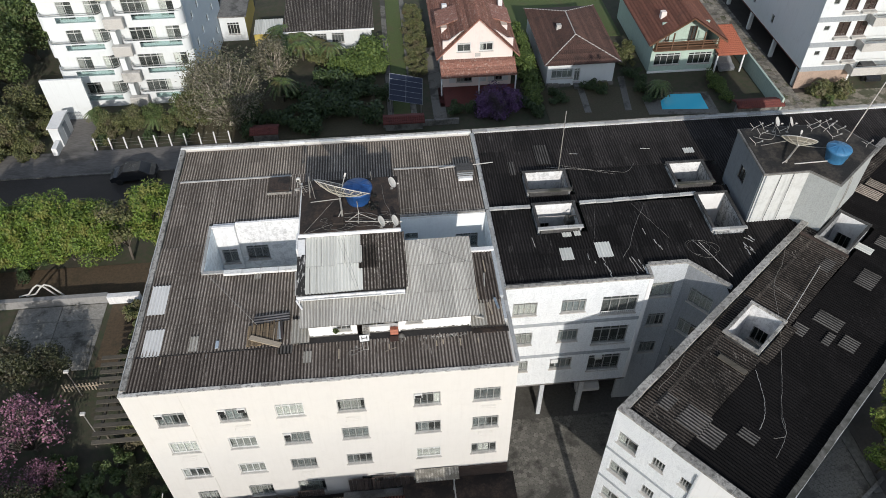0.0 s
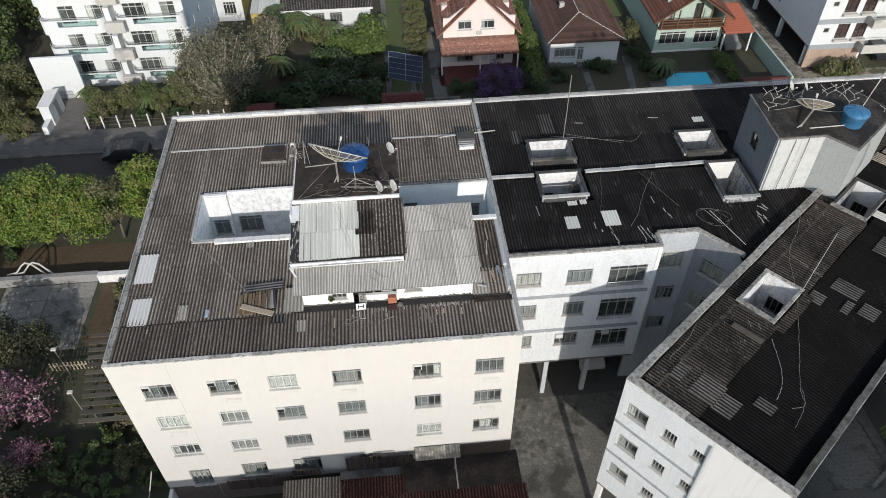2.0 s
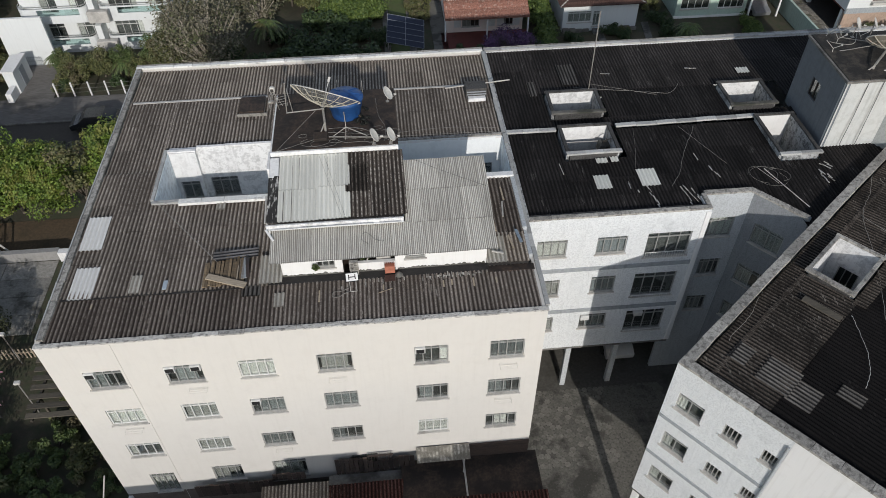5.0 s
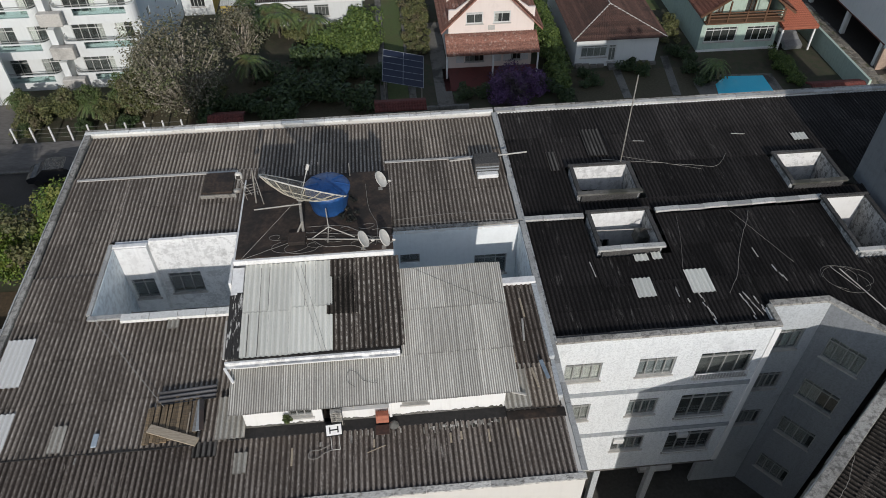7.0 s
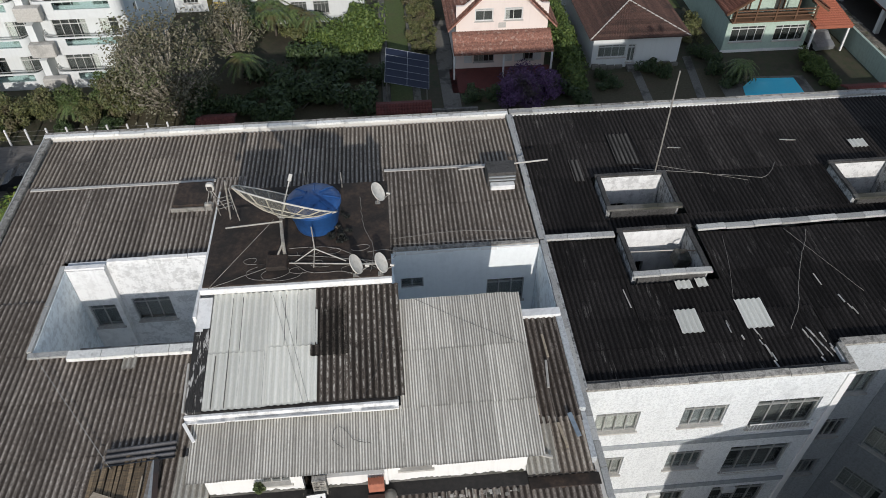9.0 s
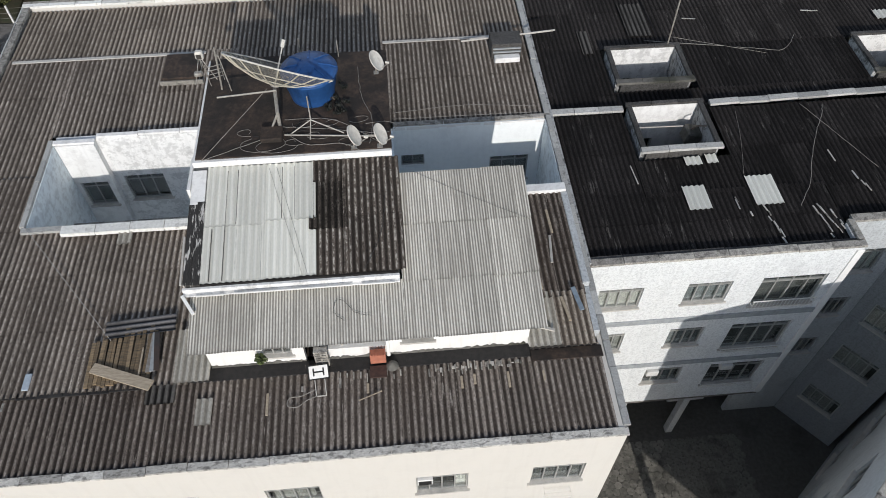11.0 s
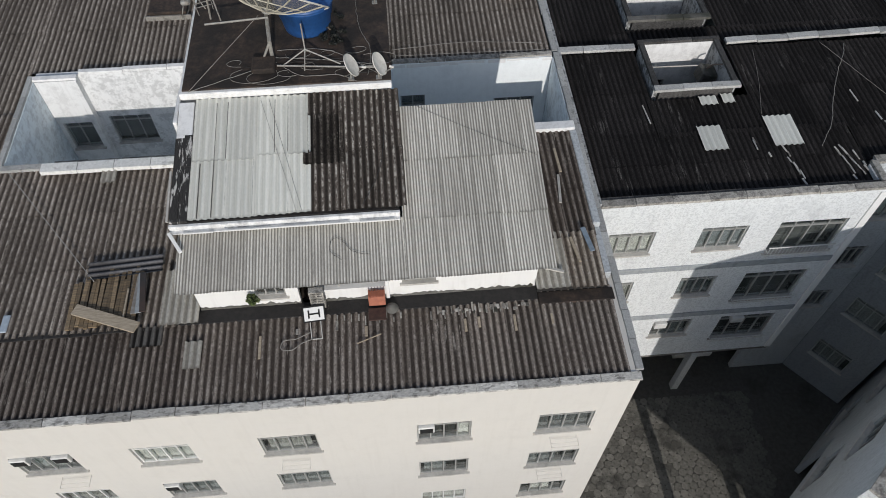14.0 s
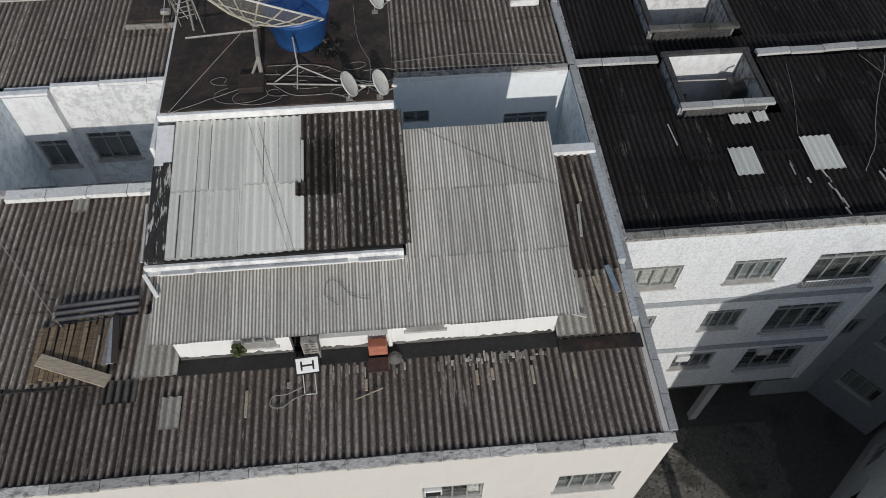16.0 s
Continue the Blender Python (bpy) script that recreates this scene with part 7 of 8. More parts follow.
plant(palm("yellowing garden palm with dense fronds", 3.0, 2.3, 19, 26), [(-17.2, 57.2, 0.95), (-14.9, 54.6, 0.85), (-16.4, 54.9, 0.8), (-13.5, 55.4, 0.7), (-15.6, 55.9, 0.9), (-29.0, 42.2, 0.6), (-35.6, 44.2, 0.5)])
h = bush("tall green hedge between the houses", 1.9, 2.6, M_LEAF_HEDGE, 20, 130, 110, 0.12, "hedge", "hedge", depth=18)
h.matrix_basis = Matrix.Translation((10.0, 50.5, GROUND))
h = bush("low clipped hedge beside the pool", 1.3, 1.3, M_LEAF_HEDGE, 21, 60, 110, 0.09, "hedge", "hedge", depth=6)
h.matrix_basis = Matrix.Translation((30.35, 44.0, GROUND)) @ Matrix.Rotation(radians(5), 4, "Z")

# fence of white posts and yard poles
f = thing("fence", "white concrete posts of a wire fence along the street", "fence")
for i in range(10):
    x = -34.6 + i * 1.45
    part("post", box(bmesh.new(), (x - 0.06, 39.5, 0.1), (x + 0.06, 39.62, 1.55), bevel=0.01), M_WHITE, f)
for z in (0.6, 1.0, 1.4):
    part("wire", tube(bmesh.new(), [(-34.6, 39.5, z), (-21.5, 39.5, z)], 0.008, 4), M_STEEL, f)
g = thing("gate_house", "small white gate house beside the driveway", "gate house")
part("body", prism(bmesh.new(), [(-38.9, 40.5), (-37.95, 40.4), (-37.9, 43.5), (-38.9, 43.2)], 0.1, 2.3), M_BRIGHT, g)
part("roof", prism(bmesh.new(), [(-39.0, 40.4), (-37.85, 40.3), (-37.8, 43.6), (-39.0, 43.3)], 2.3, 2.42), M_WHITE, g)
part("door", box(bmesh.new(), (-37.945, 41.6, 0.2), (-37.90, 42.5, 2.0)), M_BAND, g)
part("meter_box", box(bmesh.new(), (-38.6, 38.9, 0.1), (-38.1, 40.3, 1.1), bevel=0.02), M_WHITE, g)
slab("wall_garage", rect(-40.1, 45.15, -36.0, 45.4), 0, 4.9, M_BRIGHT, "tall white garage front beside the apartment tower", "wall")
gg = thing("garage_gate", "low grey wrought gate before the white garage front", "gate")
for i in range(9):
    part("gate_bar", tube(bmesh.new(), [(-38.6 + i * 0.16, 45.0, 0.1), (-38.6 + i * 0.16, 45.0, 1.15 + 0.1 * (i % 2))], 0.025, 4), M_BAND, gg)
for z in (0.35, 0.75, 1.1):
    part("gate_rail", tube(bmesh.new(), [(-38.62, 45.0, z), (-37.3, 45.0, z)], 0.03, 4), M_BAND, gg)
for x, y, a, b in ((-28.9, 6.4, 0.9, -0.9), (-28.9, 10.2, 0.7, -0.8), (-26.9, 6.6, 1.0, -0.9)):
    t = thing("yard_lamp", "thin pale pole leaning in the garden", "pole")
    part("pole", tube(bmesh.new(), [(x, y, 0.1), (x - 0.3, y + 0.3, 2.6)], 0.04), M_STEEL, t)
    part("head", box(bmesh.new(), (x - 0.5, y + 0.2, 2.55), (x - 0.15, y + 0.45, 2.7), bevel=0.03), M_DISH, t)
lp = thing("leaning_pole", "long thin white pole leaning on the corner of the block", "pole")
part("pole", tube(bmesh.new(), [(-21.6, -1.2, 0.15), (-20.25, -0.35, 4.6)], 0.035, 6), M_SILL, lp)
lf = thing("picket_fence", "weathered pale picket fence in the shaded garden", "fence")
for i in range(13):
    x = -30.2 + i * 0.24
    part("picket", box(bmesh.new(), (x, 10.6, 0.1), (x + 0.09, 10.64, 1.0)), M_PLANK, lf)
part("rail", box(bmesh.new(), (-30.3, 10.65, 0.55), (-27.0, 10.69, 0.65)), M_PLANK, lf)

# ---- rooftop things ----


def patch(building, x, y, w, l, mat, z, m=None, turn=0.0):
    """A single replaced or repaired sheet lying over the old roof."""
    k = max(1, round(w / 0.177))
    ob = new("patch_sheet", sheet_mesh(k, l, mat))
    ob.parent = building
    ob.matrix_basis = (m or Matrix.Identity(4)) @ pose(x, y, z, 0.6, 0, turn)


for x, y, w, l, mat, z in ((-19.52, 5.14, 0.89, 2.1, M_SHEET_WHITE, 13.980), (-19.30, 2.32, 0.89, 1.75, M_SHEET_WHITE, 13.965), (-10.95, 1.16, 0.36, 0.74, M_SHEET_PALE, 13.945),
                           (-11.60, 2.34, 0.9, 1.62, M_SHEET_PALE, 14.100), (-16.9, 2.42, 0.36, 1.0, M_SHEET_PALE, 13.980), (-13.95, 7.25, 0.36, 0.6, M_SHEET_PALE, 14.0),
                           (-12.3, 1.85, 0.7, 0.55, M_SHEET_DULL, 13.95)):
    patch(main, x, y, w, l, mat, z)
for x, y, w, l in ((3.84, 7.34, 0.72, 1.0), (6.03, 7.36, 0.92, 1.25), (4.28, 9.26, 0.53, 0.38), (5.02, 9.3, 0.36, 0.40), (14.3, 16.6, 0.7, 0.55)):
    patch(wing, x, y, w, l, M_SHEET_NEW, ZF(y) + 0.09 if y < 12 else ZR(y) + 0.09)
for x, y, w, l in ((4.05, 16.3, 0.8, 2.1), (2.05, 15.38, 0.42, 1.4)):
    patch(wing, x, y, w, l, M_SHEET_DULL, ZR(y) + 0.09)
for u, v, w, l, mat in ((1.68, 1.2, 0.9, 0.6, M_SHEET_DULL), (1.55, 2.3, 1.24, 1.28, M_SHEET_DULL), (1.52, 3.5, 1.06, 0.98, M_SHEET_DULL), (3.0, 4.75, 0.53, 0.92, M_SHEET_DULL),
                        (12.35, 4.02, 0.8, 1.4, M_SHEET_DULL), (10.65, 3.52, 0.75, 0.72, M_SHEET_DULL), (11.0, 5.05, 0.95, 0.42, M_SHEET_DULL), (11.6, 5.75, 0.8, 0.85, M_SHEET_DULL), (16.1, 2.45, 1.0, 0.65, M_SHEET_DULL),
                        (16.5, 4.4, 1.4, 1.0, M_SHEET_DULL), (19.2, 3.25, 0.5, 0.95, M_SHEET_NEW), (24.2, 1.0, 0.9, 1.5, M_SHEET_REAR), (25.4, 1.2, 0.7, 1.5, M_SHEET_REAR), (20.4, 3.9, 0.9, 1.5, M_SHEET_DULL)):
    patch(side, -u - w, v, w, l, mat, ZB + (0.15 if v < 3.4 else 0.085), UX2)

# broken strips of cement showing through on the front sheets
for x, y, l in ((-4.07, 1.63, 0.36), (-3.72, 1.72, 0.30), (-2.82, 1.55, 0.46), (-1.87, 1.66, 0.30), (-9.17, 1.3, 0.63), (-7.28, 1.92, 0.28), (-6.55, 1.7, 0.29), (-8.27, 1.9, 0.15), (-16.0, 2.0, 0.25), (-18.3, 1.8, 0.3)):
    solid("fallen_strip", box(bmesh.new(), (x, y, 13.88), (x + 0.065, y + l, 13.915), bevel=0.006), M_PLANK if l > 0.28 else M_COPING, "pale broken strip of cement lying on the sheets", "debris", group="debris strips")
fk = random.Random(23)
for k in range(26):
    x, w_ = -4.75 + 0.092 * k + fk.uniform(-0.04, 0.04), fk.uniform(0.03, 0.12)
    solid("cement_flake", box(bmesh.new(), (x, 2.16 + fk.uniform(-0.05, 0.12), 13.88), (x + w_, 2.24 + fk.uniform(-0.02, 0.12), 13.915), bevel=0.008), (M_COPING, M_MOSSCONC, M_SILL)[k % 3], "flake of pale cement along the black gutter", "debris", group="cement flakes")
# Dark sheet laid over to stand for a dark stain in the roof.
for x, y, w_, l, mat in ((-5.31, 0.6, 0.53, 1.7, M_SHEET_SIDE),):
    patch(main, x, y, w_, l, mat, 13.828 + y * 0.02)


db = random.Random(91)
for x, y, l, a, n in ((8.0, 5.85, 1.3, 10, 7), (8.25, 6.0, 1.2, 14, 6), (8.45, 6.1, 0.9, 12, 4), (6.45, 5.72, 1.6, 9, 7), (5.46, 7.2, 0.52, 5, 2), (5.7, 6.9, 0.2, 5, 1), (2.5, 8.4, 0.95, 4, 1), (9.9, 7.6, 0.8, 12, 3), (9.3, 8.9, 0.4, 2, 1), (14.95, 6.7, 0.9, 4, 4), (15.35, 6.75, 0.85, 20, 3), (15.8, 7.8, 0.6, 35, 2), (15.6, 7.7, 0.6, 42, 2), (7.0, 17.2, 0.5, 82, 2), (12.2, 17.3, 0.6, 84, 3)):
    for k in range(n):
        f = (k + db.uniform(0.0, 0.3)) / n
        ln, wd = l / n * db.uniform(0.8, 1.6), db.uniform(0.025, 0.05)
        px, py = x + db.uniform(-0.06, 0.06) - math.sin(radians(a)) * l * f, y + math.cos(radians(a)) * l * f
        solid("broken_strip", box(bmesh.new(), (0, 0, 0), (wd, ln, 0.025), Matrix.Translation((px, py, (ZF(py) if py < 12 else ZR(py)) + 0.075)) @ Matrix.Rotation(radians(a + db.uniform(-6, 6)), 4, "Z")), (M_COPING, M_SILL, M_COPING_PALE)[(k + n) % 3], "pale broken strip of batten on the black roof", "debris", group="broken battens")


def big_dish(at, axis, radius, label, mast, mesh_mat, ribs=18):
    """A mesh satellite dish: wire skin over ribs and rings, with a feed rod, on a braced mast."""
    d = thing("satellite_dish", label, "satellite dish")
    q = Vector(axis).normalized().to_track_quat("Z", "Y").to_matrix().to_4x4()
    m = Matrix.Translation(at) @ q
    deep = radius * 0.30
    surf = lambda r, a: m @ Vector((r * math.cos(a), r * math.sin(a), deep * (r / radius) ** 2))
    skin, n = bmesh.new(), 28
    rings = [[skin.verts.new(surf(radius * j / 8, k * 2 * math.pi / n)) for k in range(n)] for j in range(1, 9)]
    hubv = skin.verts.new(surf(0, 0))
    for k in range(n):
        skin.faces.new((hubv, rings[0][k], rings[0][(k + 1) % n]))
        for q0, q1 in zip(rings, rings[1:]):
            skin.faces.new((q0[k], q1[k], q1[(k + 1) % n], q0[(k + 1) % n]))
    part("mesh_skin", skin, mesh_mat, d, "wire mesh skin", smooth=True)
    for f in (0.35, 0.68):
        part("ring", tube(bmesh.new(), [surf(radius * f, k * 2 * math.pi / n) - (m.to_3x3() @ Vector((0, 0, 0.02))) for k in range(n + 1)], 0.016, 4, closed=False), M_RIB, d)
    rim = tube(bmesh.new(), [surf(radius, k * 2 * math.pi / n) for k in range(n + 1)], 0.024, 5, closed=False)
    part("rim", rim, M_DISH, d)
    for k in range(ribs):
        a = k * 2 * math.pi / ribs
        pts = [surf(radius * f, a) - (m.to_3x3() @ Vector((0, 0, 0.05 * (1 - f) + 0.02))) for f in (0.08, 0.4, 0.75, 1.0)]
        part("rib", tube(bmesh.new(), pts, 0.02, 5), M_RIB, d)
    top = m @ Vector((0, 0, radius * 0.72))
    part("feed_rod", tube(bmesh.new(), [m @ Vector((0, 0, 0)), top], 0.02, 5), M_DISH, d)
    part("feed_horn", tube(bmesh.new(), [top - (m.to_3x3() @ Vector((0, 0, 0.12))), top + (m.to_3x3() @ Vector((0, 0, 0.1)))], 0.06, 8), M_DISH, d)
    hub = m @ Vector((0, 0, -0.12))
    part("hub", tube(bmesh.new(), [hub, m @ Vector((0, 0, 0.02))], 0.12, 8), M_STEEL, d)
    foot = Vector(mast)
    part("mast", tube(bmesh.new(), [foot, (foot.x + 0.02, foot.y, hub.z - 0.25), hub], 0.055, 8), M_STEEL, d)
    for dx, dy in ((-0.27, -0.08),):
        part("brace", tube(bmesh.new(), [(foot.x + dx, foot.y + dy, foot.z), (foot.x, foot.y, hub.z - 0.3)], 0.035, 6), M_STEEL, d)
    return d


def small_dish(at, axis, r, label="off-white satellite dish on a bent arm", h=0.45):
    """An offset dish with its arm and receiver on a short bent pole."""
    d = thing("small_satellite_dish", label, "satellite dish", group="small satellite dishes")
    q = Vector(axis).normalized().to_track_quat("Z", "Y").to_matrix().to_4x4()
    base = Vector(at)
    c = base + Vector((0, 0, h))
    m = Matrix.Translation(c) @ q
    prof = [(r * f, 0.16 * r * f * f + 0.02) for f in (0.02, 0.35, 0.7, 1.0)]
    bm = lathe(bmesh.new(), [(r * 0.02, -0.01)] + [(a, b - 0.03) for a, b in prof[1:]] + [(a, b) for a, b in prof[::-1]], 22, m @ Matrix.Diagonal((0.9, 1.0, 1.0, 1)))
    part("reflector", bm, M_DISH, d, smooth=False)
    foot = m @ Vector((0, -r * 0.9, 0.05))
    tip = m @ Vector((0, -r * 0.75, r * 1.1))
    part("arm", tube(bmesh.new(), [m @ Vector((0, -0.05, -0.03)), foot, tip], 0.018, 5), M_STEEL, d)
    part("receiver", tube(bmesh.new(), [tip, tip + (c - tip).normalized() * 0.12], 0.035, 8), M_DISH, d)
    part("pole", tube(bmesh.new(), [base, base + Vector((0, 0, h * 0.6)), m @ Vector((0, 0, -0.04))], 0.022, 6), M_STEEL, d)
    part("foot_plate", box(bmesh.new(), (base.x - 0.08, base.y - 0.08, base.z), (base.x + 0.08, base.y + 0.08, base.z + 0.015)), M_STEEL, d)
    return d


def water_tank(at, r, h, mat, label):
    t = thing("water_tank", label, "water tank", at)
    part("body", lathe(bmesh.new(), [(r * 0.78, 0), (r * 0.80, 0.06), (r * 0.88, h * 0.5), (r * 0.91, h * 0.52), (r * 0.97, h * 0.9), (r, h * 0.92), (r, h)], 28), mat, t, smooth=True)
    lid = bmesh.new()
    lathe(lid, [(r * 1.03, h), (r * 1.03, h + 0.05), (r * 0.75, h + 0.15), (r * 0.35, h + 0.22), (r * 0.12, h + 0.25)], 28)
    part("lid", lid, mat, t, smooth=True)
    for k in range(8):
        a = k * math.pi / 4
        part("lid_rib", tube(bmesh.new(), [(r * f * math.cos(a), r * f * math.sin(a), z) for f, z in ((1.0, h + 0.06), (0.75, h + 0.16), (0.36, h + 0.235))], 0.03, 4), mat, t)


big_dish((-8.75, 10.23, 17.32), (0.30, 0.58, 0.76), 1.62, "large mesh satellite dish on a braced mast, tilted to the sky", (-8.72, 9.3, 16.385), M_NET)
solid("mast_base", box(bmesh.new(), (-9.25, 8.68, 16.38), (-8.62, 9.25, 16.55), bevel=0.03), M_DECK, "dark cement block at the foot of the dish mast", "base")
water_tank((-7.78, 10.75, 16.385), 0.84, 0.92, M_BLUE, "deep blue plastic water tank on the tower roof")
small_dish((-6.55, 8.3, 16.385), (0.80, -0.12, 0.50), 0.33)
small_dish((-5.80, 8.3, 16.385), (0.80, -0.20, 0.48), 0.33)
small_dish((-5.81, 11.6, 16.385), (0.75, -0.22, 0.55), 0.34)
DK = 16.40
for pts, r, lab in (([(-10.4, 9.75, DK + 0.9), (-8.7, 9.85, DK + 0.95)], 0.028, "pale pole fixed across the dish mast"),
                    ([(-7.82, 8.72, DK), (-7.77, 9.17, DK + 0.36)], 0.018, "leaning brace pole on the tower roof"),
                    ([(-8.57, 8.94, DK + 0.04), (-5.82, 8.65, DK + 0.04)], 0.026, "pale pole lying on the tower roof"),
                    ([(-10.6, 11.2, DK), (-10.5, 11.3, DK + 1.5)], 0.03, "short antenna pole on the tower roof"),
                    ([(-10.3, 11.1, DK), (-10.45, 11.3, DK + 1.2)], 0.02, "short antenna pole on the tower roof"),
                    ([(-7.77, 9.17, DK + 0.34), (-7.82, 9.58, DK + 0.9)], 0.022, "thin upright pole before the water tank"),
                    ([(-8.42, 8.98, DK), (-7.77, 9.17, DK + 0.36)], 0.02, "leaning brace pole on the tower roof"),
                    ([(-6.84, 8.92, DK), (-7.77, 9.17, DK + 0.36)], 0.02, "leaning brace pole on the tower roof"),
                    ([(-8.2, 12.55, DK), (-8.2, 12.6, DK + 0.7)], 0.02, "thin pole at the back of the tower roof"),
                    ([(-7.0, 12.5, DK), (-7.0, 12.55, DK + 0.6)], 0.02, "thin pole at the back of the tower roof")):
    solid("pole", tube(bmesh.new(), pts, r, 6), M_STEEL, lab, "pole")
a = thing("antenna_rig", "pale antenna box on a spidery tripod at the deck corner", "antenna", at=(-0.35, -0.1, 0))
part("housing", box(bmesh.new(), (-11.0, 12.05, 16.95), (-10.75, 12.25, 17.25), bevel=0.05), M_DISH, a)
part("bracket", box(bmesh.new(), (-11.12, 11.75, 16.55), (-10.85, 11.95, 16.68), bevel=0.04), M_STEEL, a)
part("opening", box(bmesh.new(), (-10.95, 12.03, 17.02), (-10.80, 12.049, 17.18)), M_IRON, a)
for k in range(4):
    part("rung", tube(bmesh.new(), [(-10.72, 11.7, 16.5 + 0.14 * k), (-10.2, 11.85, 16.52 + 0.14 * k)], 0.012, 4), M_STEEL, a)
for x in (-10.7, -10.22):
    part("rung_post", tube(bmesh.new(), [(x, 11.78, 16.38), (x, 11.78, 17.0)], 0.014, 4), M_STEEL, a)
for dx, dy in ((-0.2, -0.5), (0.3, -0.6), (-0.1, 0.3), (0.45, -0.3)):
    part("leg", tube(bmesh.new(), [(-10.9 + dx, 12.1 + dy, 16.39), (-10.88, 12.12, 17.1)], 0.013, 5), M_STEEL, a)
c = thing("roof_hatch", "dark hatch box with a pale front edge on the roof", "hatch")
part("lid", box(bmesh.new(), (-13.65, 14.75, 14.05), (-12.35, 16.15, 14.15), bevel=0.02), M_DECK, c)
part("front", box(bmesh.new(), (-13.75, 14.68, 13.860), (-12.2, 14.74, 14.04)), M_COPING, c)
part("body", box(bmesh.new(), (-13.6, 14.78, 13.840), (-12.4, 16.1, 14.05)), M_DECK, c)
v = thing("vent_housing", "small cement vent housing with a pale hood beside the party wall", "vent")
# Body takes the black coping colour to paint its shade.
part("body", box(bmesh.new(), (-1.55, 15.15, 13.840), (-0.42, 15.95, 14.5), bevel=0.02), M_COPING_BLACK, v)
part("hood", box(bmesh.new(), (-1.45, 14.85, 13.860), (-0.5, 15.14, 14.08), bevel=0.03), M_OLDWHITE, v)
for z in (14.15, 14.3):
    part("slat", box(bmesh.new(), (-1.5, 15.10, z), (-0.46, 15.16, z + 0.05)), M_BAND, v)
solid("pipe", tube(bmesh.new(), [(-2.6, 16.1, 14.030), (0.9, 15.7, 14.6)], 0.035, 6), M_SILL, "long pale pipe lying over the party wall", "pipe")
solid("roof_mast", tube(bmesh.new(), [(5.26, 15.3, 13.98), (5.25, 15.3, 18.56)], 0.03, 6), M_STEEL, "tall thin mast on the rim of a light well", "mast")

cp = bush("dark creeper beside the blue water tank", 0.85, 0.2, M_LEAF_BLACK, 51, 42, 60, 0.03, "creeper", "plant", depth=1.5)
cp.matrix_basis = Matrix.Translation((-7.05, 10.5, 16.38))
ct = thing("broken_cistern", "broken grey cistern hung in the light well", "cistern")
part("tub", box(bmesh.new(), (-0.28, -0.3, 0), (0.28, 0.3, 0.5), Matrix.Translation((5.12, 11.2, 12.9)) @ Matrix.Rotation(radians(12), 4, "Y"), bevel=0.05), M_MOSSCONC, ct)
part("pipe", tube(bmesh.new(), [(3.1, 11.6, 13.25), (4.9, 11.5, 13.3), (5.44, 11.4, 13.3)], 0.025, 6), M_SILL, ct)
part("hose", tube(bmesh.new(), [(5.1, 11.2, 13.4), (5.2, 11.0, 13.75), (5.4, 10.8, 13.92)], 0.03, 6), M_IRON, ct)

# terrace clutter
sg = thing("sign_board", "white board with a black border and letter H on thin legs", "sign")
SM = Matrix.Translation((-8.05, 2.02, 13.98)) @ Matrix.Rotation(radians(4), 4, "Z") @ Matrix.Rotation(radians(-58), 4, "X")
part("board", box(bmesh.new(), (0, 0, 0.12), (0.56, 0.03, 0.52), SM), M_BLACK, sg)
part("face", box(bmesh.new(), (0.035, -0.008, 0.155), (0.525, 0.0, 0.485), SM), M_WHITE, sg)
for lo, hi in (((0.13, -0.014, 0.22), (0.17, -0.009, 0.42)), ((0.39, -0.014, 0.22), (0.43, -0.009, 0.42)), ((0.17, -0.014, 0.30), (0.39, -0.009, 0.34))):
    part("letter_stroke", box(bmesh.new(), lo, hi, SM), M_BLACK, sg)
for x in (0.16, 0.42):
    part("leg", tube(bmesh.new(), [SM @ Vector((x, 0.02, 0.15)), (-8.02 + x, 1.72, 13.925)], 0.012, 5), M_DISH, sg)
part("foot_rail", tube(bmesh.new(), [(-7.86, 1.72, 13.925), (-7.6, 1.72, 13.925)], 0.012, 5), M_DISH, sg)
cable("cable", [(-7.84, 1.72, 13.935), (-8.1, 1.62, 13.945), (-8.35, 1.45, 13.945), (-8.6, 1.5, 13.945), (-8.55, 1.72, 13.945), (-8.25, 1.75, 13.945), (-7.9, 1.9, 13.955)], 0.012, M_WIRE, "pale looped cable on the sheets", steps=6)
b = thing("block_pillar", "stack of grey perforated concrete blocks against the terrace wall", "block")
for i in range(3):
    z = 14.0 + 0.245 * i
    bm = bmesh.new()
    for j in range(3):
        box(bm, (-7.86, 2.55, z + 0.1 * j), (-7.50, 2.72, z + 0.04 + 0.1 * j))
        box(bm, (-7.859 + 0.159 * j, 2.552, z + 0.001), (-7.82 + 0.159 * j, 2.718, z + 0.239))
    box(bm, (-7.855, 2.70, z + 0.002), (-7.505, 2.721, z + 0.238))
    part("block", bm, M_COPING, b)
b = thing("brick_stack", "stack of orange hollow bricks by the terrace wall", "brick")
for i in range(2):
    part("brick", box(bmesh.new(), (-6.42, 2.50, 14.000 + 0.2 * i), (-6.0, 2.72, 14.19 + 0.2 * i), bevel=0.012), M_BRICK, b)
for i in range(6):
    part("brick_web", box(bmesh.new(), (-6.41 + 0.076 * i, 2.51, 14.388), (-6.385 + 0.076 * i, 2.71, 14.45)), M_BRICK, b)
solid("terrace_post", box(bmesh.new(), (-5.97, 2.70, 13.99), (-5.88, 2.80, 14.78), bevel=0.012), M_WHITE, "thin white post at the gap in the terrace wall", "post")
